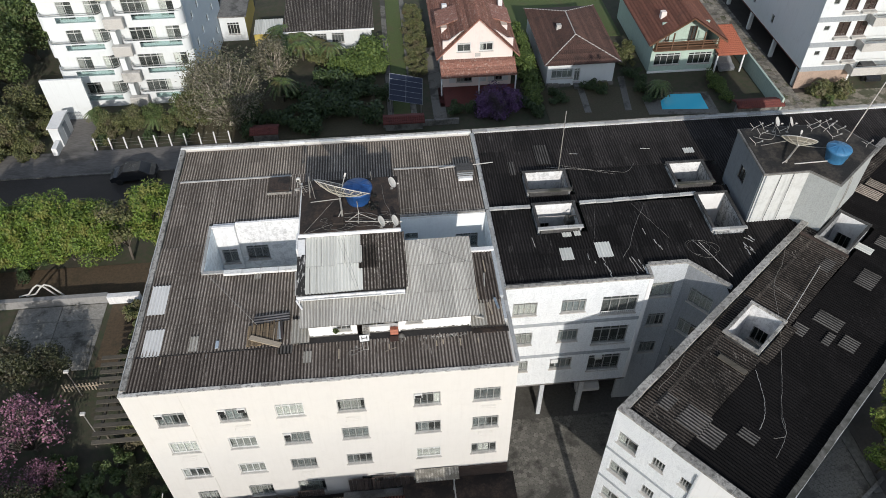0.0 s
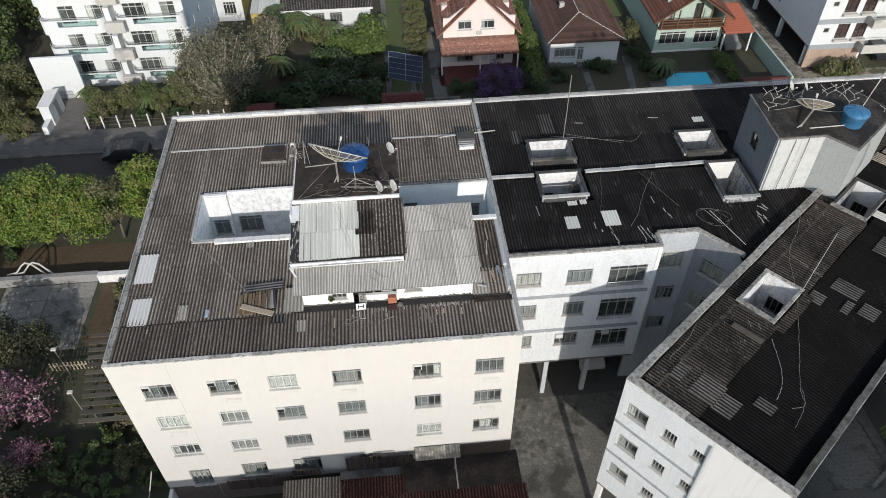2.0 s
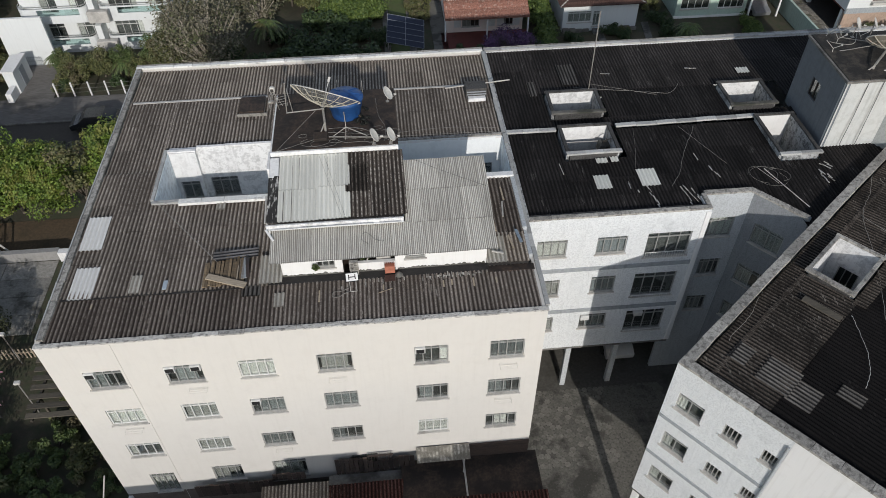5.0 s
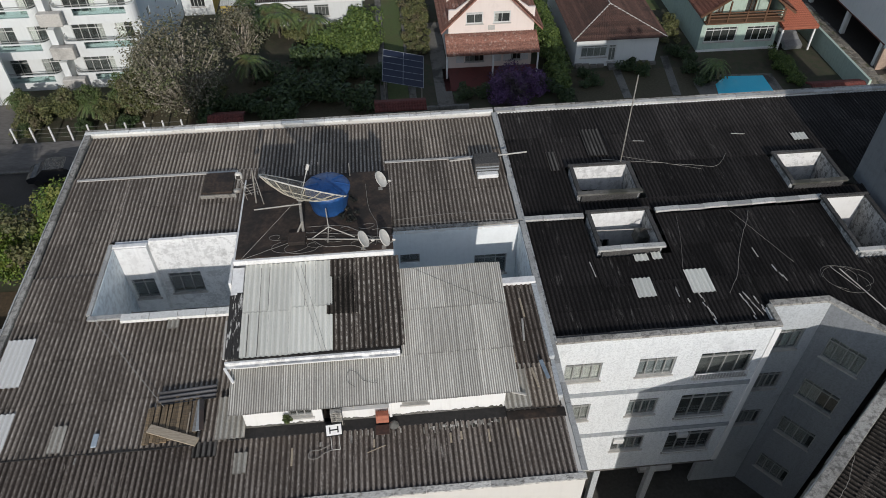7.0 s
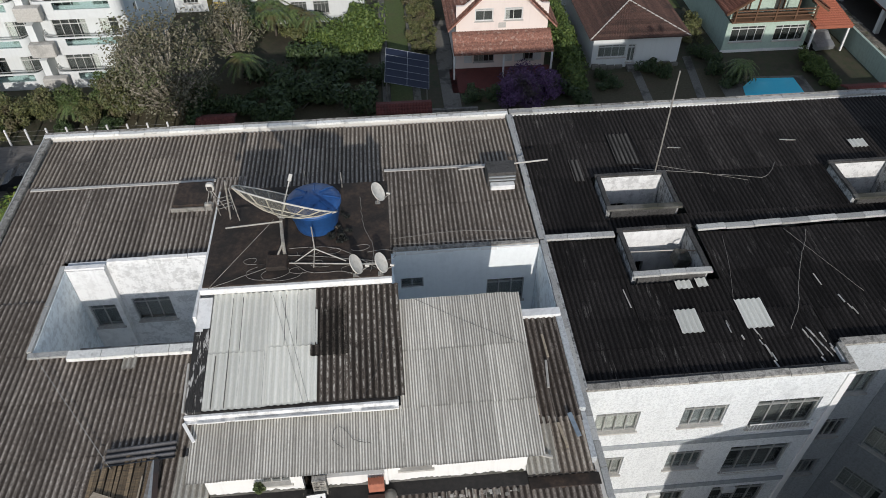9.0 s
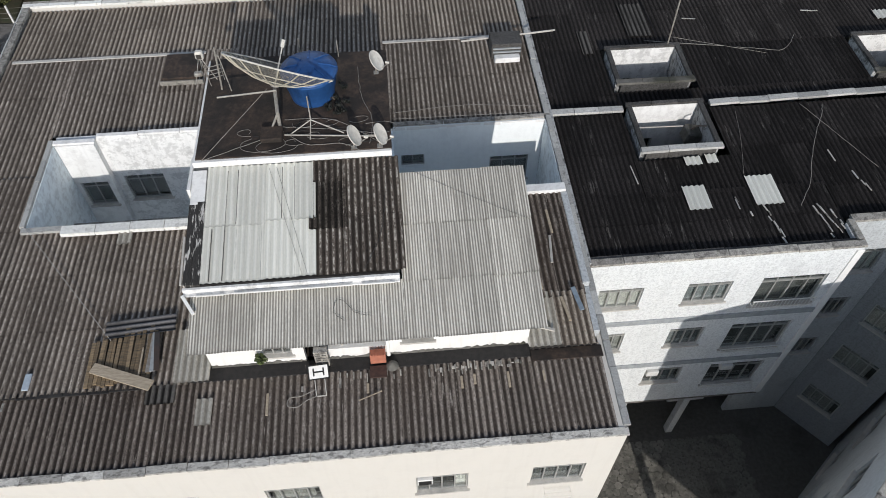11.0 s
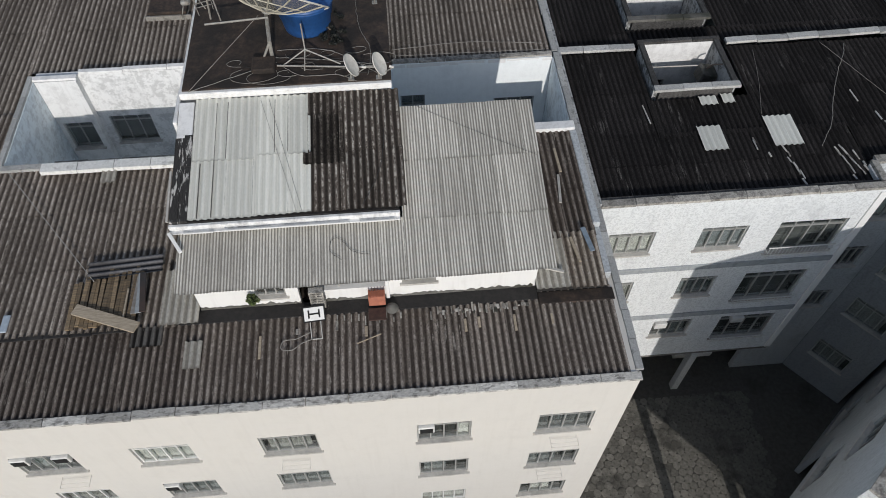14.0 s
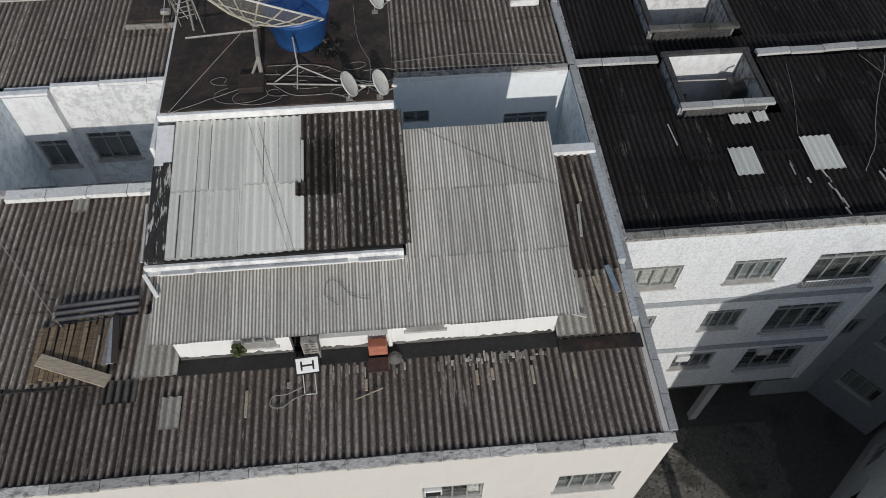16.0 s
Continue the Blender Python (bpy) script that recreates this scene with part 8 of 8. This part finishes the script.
solid("fallen_tile", box(bmesh.new(), (-6.45, 2.1, 13.940), (-6.0, 2.46, 13.980), bevel=0.01), M_TILE_DARK, "dark clay tile lying on the roof", "tile")
solid("cement_dome", lathe(bmesh.new(), [(0.02, 0.16), (0.08, 0.12), (0.17, 0.0), (0.15, 0.0)], 16, Matrix.Translation((-5.85, 2.42, 13.960))), M_MOSSCONC, "small grey cement cone lying by the wall", "debris")
cr = thing("storage_box", "pale plastic storage box on the covered terrace", "box")
part("body", box(bmesh.new(), (-6.75, 3.05, 13.845), (-6.15, 3.5, 14.50), bevel=0.03), M_SILL, cr)
part("lid", box(bmesh.new(), (-6.78, 3.02, 14.502), (-6.12, 3.53, 14.56), bevel=0.02), M_BAND, cr)
solid("flower_pot", lathe(bmesh.new(), [(0.09, 0.0), (0.13, 0.32), (0.15, 0.33), (0.15, 0.38), (0.12, 0.38), (0.10, 0.30)], 14, Matrix.Translation((-7.2, 3.12, 13.845))), M_TILE_DARK, "dark clay flower pot on the covered terrace", "pot")
solid("leaning_stick", tube(bmesh.new(), [(-7.32, 3.05, 13.85), (-7.05, 2.86, 14.72)], 0.025, 5), M_SILL, "pale stick leaning over the terrace parapet", "stick")
solid("thin_stick", tube(bmesh.new(), [(-6.75, 1.5, 13.94), (-6.15, 1.72, 13.94)], 0.014, 5), M_PLANK, "thin pale stick lying on the sheets", "debris")
wc = random.Random(77)
for i in range(22):
    x = -7.25 + 0.177 * i if i < 10 else -4.9 + 0.177 * (i - 10) * 1.0
    y, l = 2.12 + wc.uniform(-0.12, 0.1), wc.uniform(0.12, 0.26)
    solid("worn_crest", box(bmesh.new(), (x, y, 13.925), (x + wc.uniform(0.025, 0.045), y + l, 13.95)), M_COPING, "pale worn cement crest at the head of a sheet", "debris", group="worn crests")
hp = bush("hanging green plant on the terrace", 0.3, 0.16, M_LEAF_MID, 33, 8, 40, 0.06, "potted_plant", "plant", depth=0.3)
hp.matrix_basis = Matrix.Translation((-9.2, 2.62, 14.50))
hp = bush("green plant behind the terrace parapet", 0.5, 0.16, M_LEAF_MID, 34, 8, 40, 0.05, "potted_plant", "plant", depth=0.25)
hp.matrix_basis = Matrix.Translation((-7.2, 3.12, 14.24))
w = thing("wood_pile", "rotting boards and a plank on the roof", "wood")
wr = random.Random(31)
for i in range(15):
    x = -14.130 + i * 0.112
    part("board", box(bmesh.new(), (0, 0, 0), (0.10, 1.6 + wr.uniform(-0.25, 0.1), 0.05), Matrix.Translation((x + 0.2, 2.42 + wr.uniform(0, 0.12), 13.99 + wr.uniform(0, 0.03))) @ Matrix.Rotation(radians(wr.uniform(-2, 2)), 4, "Z")), M_WOOD, w)
part("plank", box(bmesh.new(), (0, 0, 0), (1.75, 0.3, 0.06), Matrix.Translation((-13.83, 2.84, 14.070)) @ Matrix.Rotation(radians(-22), 4, "Z")), M_PLANK, w, "pale heavy plank laid across")
part("batten", box(bmesh.new(), (-12.55, 2.6, 14.060), (-12.51, 3.5, 14.100)), M_PLANK, w)
tr = thing("metal_scrap", "dark folded metal sheets heaped beside the boards", "scrap")
rs = new("ribbed_sheet", sheet_mesh(3, 1.9, M_SHEET_SCRAP))
rs.parent, rs.matrix_basis = tr, pose(-11.75, 3.98, 14.06, 0, 0, 94)
for i in range(4):
    part("offcut", box(bmesh.new(), (0, 0, 0), (0.14, 1.2, 0.03), Matrix.Translation((-12.5 + 0.12 * i, 2.75, 14.020 + 0.03 * i)) @ Matrix.Rotation(radians(4 * i - 5), 4, "Z") @ Matrix.Rotation(radians(6), 4, "Y")), (M_IRON, M_STEEL, M_BAND, M_IRON)[i], tr)
solid("blue_offcut", box(bmesh.new(), (-15.56, 2.52, 13.960), (-15.38, 3.02, 14.010), bevel=0.02), M_OFFCUT, "bleached pale blue plastic piece on the roof", "debris")
solid("rain_spout", box(bmesh.new(), (0, 0, 0), (0.09, 0.62, 0.06), Matrix.Translation((-10.98, 3.72, 15.12)) @ Matrix.Rotation(radians(32), 4, "Z") @ Matrix.Rotation(radians(16), 4, "X"), bevel=0.01), M_WHITE, "white spout hanging from the gutter end", "spout")

for i, (x, y, l, a) in enumerate(((-1.55, 4.3, 1.3, 3), (-1.1, 5.2, 1.0, -6), (-0.95, 3.2, 0.8, 8), (-1.4, 2.9, 0.5, 70), (-0.9, 6.3, 0.9, 2))):
    solid("loose_batten", box(bmesh.new(), (0, 0, 0), (0.07, l, 0.05), Matrix.Translation((x, y, 14.27)) @ Matrix.Rotation(radians(a), 4, "Z")), (M_PLANK, M_SILL)[i % 2], "weathered batten lying on the narrow sheets", "debris", group="loose battens")

solid("plastic_rag", box(bmesh.new(), (0, 0, 0), (0.14, 0.75, 0.03), Matrix.Translation((-0.58, 3.5, 14.27)) @ Matrix.Rotation(radians(12), 4, "Z") @ Matrix.Rotation(radians(8), 4, "X"), bevel=0.02), M_PALEBLUE, "crumpled pale blue plastic sheet on the lane", "debris")

# air conditioners and wire racks on the facade
for x, z in ((-18.74, 11.9), (-15.58, 11.9), (-14.56, 11.9), (-12.62, 9.12), (-5.40, 11.88)):
    ac = thing("air_conditioner", "white boxed air conditioner set in the top of a window", "air conditioner", group="air conditioners")
    part("casing", box(bmesh.new(), (x, -0.09, z - 0.12), (x + 0.42, 0.12, z + 0.2), bevel=0.015), M_WHITEFRAME, ac)
    part("grille", box(bmesh.new(), (x + 0.04, -0.102, z - 0.08), (x + 0.38, -0.091, z + 0.16)), M_BLACK, ac)
for x, z in ((-18.3, 7.9), (-14.9, 10.55), (-9.1, 10.5), (-12.2, 5.1), (-1.8, 10.5), (-1.9, 7.85)):
    rk = thing("wire_rack", "small wire drying rack under a window", "rack", group="wire racks")
    for k in range(3):
        part("bar", tube(bmesh.new(), [(x, -0.08 - 0.11 * k, z + 0.0), (x + 0.75, -0.08 - 0.11 * k, z)], 0.005, 4), M_CREAM, rk)
    for e in (0, 0.75):
        part("bracket", tube(bmesh.new(), [(x + e, 0.0, z), (x + e, -0.32, z)], 0.007, 4), M_CREAM, rk)
for x, y, z in ((2.88, 5.2, 6.5), (5.75, 5.2, 6.52)):
    ac = thing("air_conditioner", "white boxed air conditioner set in the top of a window", "air conditioner", group="air conditioners")
    part("casing", box(bmesh.new(), (x + 0.6, y + 0.05, z - 0.12), (x + 1.05, y + 0.3, z + 0.2), bevel=0.015), M_WHITEFRAME, ac)
# railings of the wide balcony windows
def balcony_rail(x0, x1, z0, z1, label):
    bl = thing("balcony_rail", label, "railing", group="balcony railings")
    part("top_rail", tube(bmesh.new(), [(x0, 5.2, z1), (x1, 5.2, z1)], 0.02, 5), M_WHITEFRAME, bl)
    part("bottom_rail", tube(bmesh.new(), [(x0, 5.2, z0), (x1, 5.2, z0)], 0.02, 5), M_WHITEFRAME, bl)
    n = round((x1 - x0) / 0.12)
    for i in range(n):
        x = x0 + 0.05 + i * (x1 - x0 - 0.1) / (n - 1)
        part("baluster", tube(bmesh.new(), [(x, 5.2, z0), (x, 5.2, z1)], 0.01, 4), M_WHITEFRAME, bl)
    for x in (x0, x1):
        part("stay", tube(bmesh.new(), [(x, 5.2, (z0 + z1) / 2), (x, 5.36, (z0 + z1) / 2)], 0.015, 4), M_WHITEFRAME, bl)


balcony_rail(5.98, 8.14, 10.84, 11.26, "thin white railing before a wide window")
balcony_rail(5.86, 8.02, 7.96, 8.16, "low white railing before a wide window")
balcony_rail(5.94, 8.02, 5.15, 5.34, "low white railing before a wide window")

# second tower roof
T2 = 17.46
water_tank((20.45, 10.35, T2), 0.70, 0.8, M_BLUELIGHT, "faded blue water tank on the stair tower")
big_dish((18.5, 11.35, T2 + 0.55), (0.25, 0.55, 0.70), 1.0, "tan mesh satellite dish low on the stair tower", (17.5, 10.4, T2), M_NET_PALE, 10)
small_dish((17.99, 13.4, T2), (0.6, -0.5, 0.5), 0.30, h=0.75)
small_dish((18.83, 13.3, T2), (0.7, -0.4, 0.5), 0.30, h=0.75)
tr_ = random.Random(77)
for x, y in ((16.72, 13.65), (17.5, 13.6), (16.9, 12.9), (18.35, 13.2), (20.25, 13.55), (20.35, 13.2), (21.0, 13.6), (21.1, 13.1), (21.9, 12.85), (21.3, 12.3), (22.9, 11.3), (16.3, 12.1), (21.6, 13.3)):
    ar = thing("antenna", "bent off-white antenna arm on the stair tower", "antenna", group="antenna arms")
    lean, top = tr_.uniform(-0.15, 0.15), T2 + tr_.uniform(0.15, 0.25)
    part("post", tube(bmesh.new(), [(x, y, T2), (x + lean, y, top)], 0.017, 5), M_ARM, ar)
    left, right = tr_.uniform(0.3, 0.5), tr_.uniform(0.3, 0.5)
    part("arm", tube(bmesh.new(), [(x + lean, y, top), (x + lean - left, y + tr_.uniform(0, 0.2), top + tr_.uniform(0.25, 0.5))], 0.015, 5), M_ARM, ar)
    tip = Vector((x + lean + right, y + tr_.uniform(-0.1, 0.1), top + tr_.uniform(0.15, 0.35)))
    part("arm", tube(bmesh.new(), [(x + lean, y, top), tip], 0.015, 5), M_ARM, ar)
    part("clamp", box(bmesh.new(), (tip.x - 0.045, tip.y - 0.04, tip.z - 0.02), (tip.x + 0.045, tip.y + 0.04, tip.z + 0.08), bevel=0.012), M_ARM, ar)
solid("roof_mast", tube(bmesh.new(), [(22.0, 12.0, T2), (24.4, 13.4, T2 + 6.0)], 0.035, 6), M_STEEL, "tall thin leaning mast on the stair tower", "mast")
solid("pole", tube(bmesh.new(), [(17.9, 10.15, T2 + 0.04), (20.0, 10.2, T2 + 0.06), (20.25, 11.0, T2 + 0.1)], 0.035, 6), M_SILL, "pale bent pipe lying on the stair tower", "pipe")
for pts in ([(16.6, 12.0), (18.6, 12.2), (18.9, 11.8)], [(17.2, 13.3), (18.2, 12.6), (18.9, 11.8)], [(18.9, 11.8), (20.2, 11.3), (20.9, 11.5)], [(16.5, 12.9), (17.4, 12.4), (18.0, 13.2)]):
    cable("cable", [(x, y, T2 + 0.1 + 0.1 * k) for k, (x, y) in enumerate(pts)], 0.02, M_WIRE, "pale cable slung over the stair tower", 0.02, 0.01, rng=tr_)
solid("pole", tube(bmesh.new(), [UM @ Vector((3.2, 10.4, 14.0)), UM @ Vector((2.55, 16.1, 13.95))], 0.022, 6), M_SILL, "long pale pipe laid along the roof ridge", "pipe")

# ---- cables ----
cr = random.Random(5)
cable("cable", [(x, y, ZF(y) + 0.10) for x, y in ((10.0, 11.75), (9.75, 11.2), (9.3, 10.5), (8.6, 9.2), (8.15, 8.2), (7.45, 7.2))], 0.012, M_WIRE, "pale cable snaking over the black sheets", 0, 0.012, rng=cr)
cable("cable", [(x, y, ZF(y) + 0.10) for x, y in ((9.2, 11.9), (9.95, 10.2), (10.65, 8.6))], 0.008, M_WIRE, "thin pale wire across the black sheets", 0, 0.01, rng=cr)
solid("pale_batten", tube(bmesh.new(), [(12.33, 8.05, ZF(8) + 0.09), (13.33, 5.15, ZF(6) + 0.07)], 0.025, 5), M_SILL, "long pale stick lying on the black roof", "debris", group="pale battens")
cable("cable", [(-16.8, 8.05, 14.08), (-13.45, 3.8, 14.06)], 0.0105, M_ARM, "pale stay wire over the sheets", 0.02, parent=None, rng=cr)
cable("cable", [(-10.9, 8.1, DK + 0.02), (-8.95, 9.9, DK + 1.0)], 0.0078, M_WIRE, "stay wire of the dish mast", rng=cr)
cable("cable", [(-10.9, 8.1, DK + 0.02), (-9.4, 8.75, DK + 0.02), (-8.6, 9.1, DK + 0.02)], 0.0084, M_WIRE, "loose cable on the tower roof", 0, 0.012, rng=cr)
for k in range(15):
    x, y, rr, a0 = -9.9 + 0.28 * k + cr.uniform(-0.15, 0.15), 8.45 + cr.uniform(0, 1.0), cr.uniform(0.12, 0.42), cr.uniform(0, 6.28)
    loop = [(x + rr * (1 + 0.12 * i) * math.cos(a0 + 0.85 * i) + 0.04 * i, y + 0.7 * rr * math.sin(a0 + 0.85 * i), DK + 0.015 + 0.003 * k) for i in range(7)]
    cable("cable", loop, 0.0065, (M_WIRE, M_BLACKWIRE, M_WIRE)[k % 3], "coiled cable on the tower roof", 0, 0.004, rng=cr, steps=6)
for pts in ([(-8.7, 9.3), (-7.6, 9.15), (-6.4, 8.9), (-5.6, 8.75)], [(-8.6, 9.6), (-7.2, 9.5), (-6.2, 8.75), (-5.7, 8.3)], [(-8.5, 9.0), (-7.9, 8.5), (-6.9, 8.45), (-6.4, 8.15)]):
    cable("cable", [(x, y, DK + 0.03) for x, y in pts], 0.009, M_WIRE, "pale cable trailing over the tower roof", 0, 0.012, rng=cr)
cable("cable", [(-6.4, 11.9, DK + 0.02), (-6.3, 10.6, DK + 0.02), (-6.0, 9.4, DK + 0.02), (-6.1, 8.4, DK + 0.02)], 0.0084, M_WIRE, "pale cable lying on the tower roof", 0, 0.020, rng=cr)
cable("cable", [(-5.4, 12.4, 13.93), (-2.8, 12.6, 13.93), (-0.3, 12.3, 13.95)], 0.0078, M_WIRE, "pale cable across the sheets", 0, 0.016, rng=cr)
cable("cable", [(-5.4, 12.1, 13.93), (-0.3, 12.0, 13.95)], 0.0072, M_WIRE, "pale cable along the wall head", 0, 0.012, rng=cr)
cable("cable", [(-4.9, 7.7, 15.86), (-3.3, 6.75, 15.68), (-1.75, 5.9, 15.53)], 0.0045, M_BLACKWIRE, "dark cable across the grey roof", 0, 0.004, rng=cr)
cable("cable", [(-7.0, 3.3, 15.01), (-7.3, 3.6, 15.06), (-7.1, 3.9, 15.12), (-6.7, 3.5, 15.04), (-6.3, 3.4, 15.03)], 0.0060, M_BLACKWIRE, "dark tangled twig-like wire on the roof", 0, 0.024, rng=cr)
cable("cable", [(-9.02, 7.95, 16.13), (-8.07, 4.5, 15.56)], 0.006, M_WIRE, "thin pale wire down the white sheets", 0, 0.004, rng=cr)
cable("cable", [(-8.8, 7.95, 16.13), (-7.93, 4.5, 15.56)], 0.0050, M_BLACKWIRE, "thin dark wire down the white sheets", 0, 0.004, rng=cr)
cable("cable", [(-5.75, 6.8, 15.98), (-5.9, 5.6, 15.78), (-6.4, 4.5, 15.58)], 0.0072, M_BLACKWIRE, "dark cable at the edge of the upper roof", 0, 0.012, rng=cr)
cable("cable", [(5.3, 15.3, 14.3), (8.9, 14.6, 13.85)], 0.0072, M_WIRE, "stay wire of the mast", rng=cr)
cable("cable", [(7.9, 15.3, 13.65), (8.6, 15.2, 13.65), (9.8, 15.0, 13.65), (10.6, 15.9, 13.65)], 0.0108, M_WIRE, "pale cable lying on the black roof", 0, 0.024, rng=cr)
cable("cable", [(4.6, 16.0, 13.65), (7.6, 15.4, 13.66)], 0.0120, M_WIRE, "pale frayed cable on the black roof", 0, 0.012, rng=cr)
cable("cable", [(6.81, 11.73, 13.66), (6.5, 10.2, 13.65), (6.09, 8.75, 13.63)], 0.0060, M_WIRE, "thin cable down the black roof", 0, 0.008, rng=cr)
for k in range(4):
    cx_, cy_, rr, a0 = 12.1 + cr.uniform(-0.4, 0.7), 7.4 + cr.uniform(-0.3, 0.5), cr.uniform(0.35, 0.8), cr.uniform(0, 6.28)
    pts = [(cx_ + rr * (1 - 0.08 * i) * 1.5 * math.cos(a0 + 0.75 * i), cy_ + rr * math.sin(a0 + 0.75 * i), 13.65 + 0.01 * k) for i in range(6)]
    cable("cable", pts, 0.0065, M_WIRE, "loop of pale cable on the black roof", 0, 0.01, rng=cr, steps=6)
cable("cable", [(12.0, 8.2, 13.65), (12.6, 6.9, 13.65)], 0.012, M_SILL, "pale straight conduit on the roof", rng=cr)
for pts, mat in (([(0.46, 5.24), (0.74, 4.0), (0.72, 2.8), (0.8, 2.35)], M_WIRE), ([(3.55, 6.9), (3.72, 6.75), (4.5, 5.9), (5.15, 4.93), (5.42, 3.9)], M_DISH),
                 ([(3.24, 10.14), (4.69, 7.5), (5.79, 5.36), (6.43, 4.5), (6.1, 3.95)], M_WIRE), ([(5.9, 5.3), (6.43, 4.5), (6.68, 3.1)], M_WIRE),
                 ([(0.35, 16.3), (0.9, 14.9), (1.32, 13.1), (2.7, 11.0)], M_WIRE), ([(1.36, 12.95), (3.41, 12.54)], M_WIRE)):
    cable("cable", [UM @ Vector((v, u, 13.83)) for v, u in pts], 0.0105, mat, "pale cable lying on the angled roof", 0, 0.024, rng=cr)
solid("plank", box(bmesh.new(), (1.78, 6.15, 13.89), (3.36, 6.5, 13.94), UM, bevel=0.01), M_OLDWOOD, "weathered brown plank before the light well", "plank")
for xa, xb, zb in ((16.95, 16.75, 13.75), (17.7, 17.55, 13.72)):
    cable("cable", [(xa, 9.62, 17.44), (xa - 0.03, 9.5, 17.2), (xb, 9.35, zb)], 0.016, M_BLACKWIRE, "black cable down the tower wall", 0.03, 0.008, rng=cr)
for x, y in ((20.9, 9.0), (21.3, 9.4)):
    cable("cable", [(x, y, 17.4), (x + 0.05, y - 0.12, 15.5), (x - 0.1, y - 0.15, 13.9)], 0.02, M_WIRE, "pale cable down the tower wall", 0.0, 0.02, rng=cr)

# ---- paving stones ----
pr = random.Random(12)
court_ob = bpy.data.objects["courtyard"]
stones = []
for k in range(4):
    bm = bmesh.new()
    n = 6
    lo, mid, hi = [], [], []
    for i in range(n):
        a = i * 2 * math.pi / n + pr.uniform(-0.12, 0.12)
        r = 0.188 * pr.uniform(0.92, 1.08)
        lo.append(bm.verts.new((r * 1.04 * math.cos(a), r * 1.04 * math.sin(a), 0)))
        hi.append(bm.verts.new((r * 0.95 * math.cos(a), r * 0.95 * math.sin(a), 0.03)))
    for i in range(n):
        bm.faces.new((lo[i], lo[(i + 1) % n], hi[(i + 1) % n], hi[i]))
    bm.faces.new(hi)
    stones.append(mesh_from("paving_stone", bm, M_STONE))
rest_v, rest_f, made = [], [], 0
y, j = -9.0, 0
while y < 5.2:
    x = 0.35 + (0.165 if j % 2 else 0)
    while x < 27.0:
        # leave out what lies under the angled wing
        u = (Vector((x, y)) - UO).dot(Vector((math.cos(radians(UA)), math.sin(radians(UA)))))
        vv = (Vector((x, y)) - UO).dot(Vector((math.sin(radians(UA)), -math.cos(radians(UA)))))
        if (x < 9.0 or (vv > VW and 19.5 < x < 23.3 and y > -3)) and not (u > 0 and 0 < vv < VW) and pr.random() > 0.02:
            me, turn, s = stones[pr.randrange(4)], pr.choice((0, 60, 120)) + pr.uniform(-8, 8), pr.uniform(0.92, 1.05)
            m = pose(x + pr.uniform(-0.02, 0.02), y + pr.uniform(-0.02, 0.02), GROUND + 0.012 + pr.uniform(-0.006, 0.006), 0, 0, turn)
            if made < 300 and y > 0.2 and x < 5.6:
                ob = new("paving_stone", me)
                ob.parent, ob.matrix_basis = court_ob, m @ Matrix.Scale(s, 4)
                made += 1
            else:
                base = len(rest_v)
                rest_v += [tuple(m @ (v.co * s)) for v in me.vertices]
                rest_f += [tuple(base + i for i in p.vertices) for p in me.polygons]
        x += 0.33
    y += 0.286
    j += 1
me = bpy.data.meshes.new("paving_stones")
me.from_pydata(rest_v, [], rest_f)
me.materials.append(M_STONE)
tagged(new("paving_stones", me), "irregular grey cobbles laid over the courtyard", "paving", kind="stuff")

lane_ob = bpy.data.objects["lane"]
slabs = []
for k in range(4):
    bm = bmesh.new()
    box(bm, (-0.3, -0.26, 0), (0.3, 0.26, 0.05))
    for v in bm.verts:
        v.co.x += pr.uniform(-0.07, 0.07)
        v.co.y += pr.uniform(-0.07, 0.07)
    slabs.append(mesh_from("lane_stone", bm, M_LANESTONE))
for j in range(44):
    for i in range(5):
        if pr.random() < 0.82:
            ob = new("lane_stone", slabs[pr.randrange(4)])
            ob.parent, ob.matrix_basis = lane_ob, pose(35.6 + i * 0.62 + pr.uniform(-0.06, 0.06), 39.2 + j * 0.6 + pr.uniform(-0.06, 0.06), GROUND + 0.045, 0, 0, pr.uniform(-14, 14))
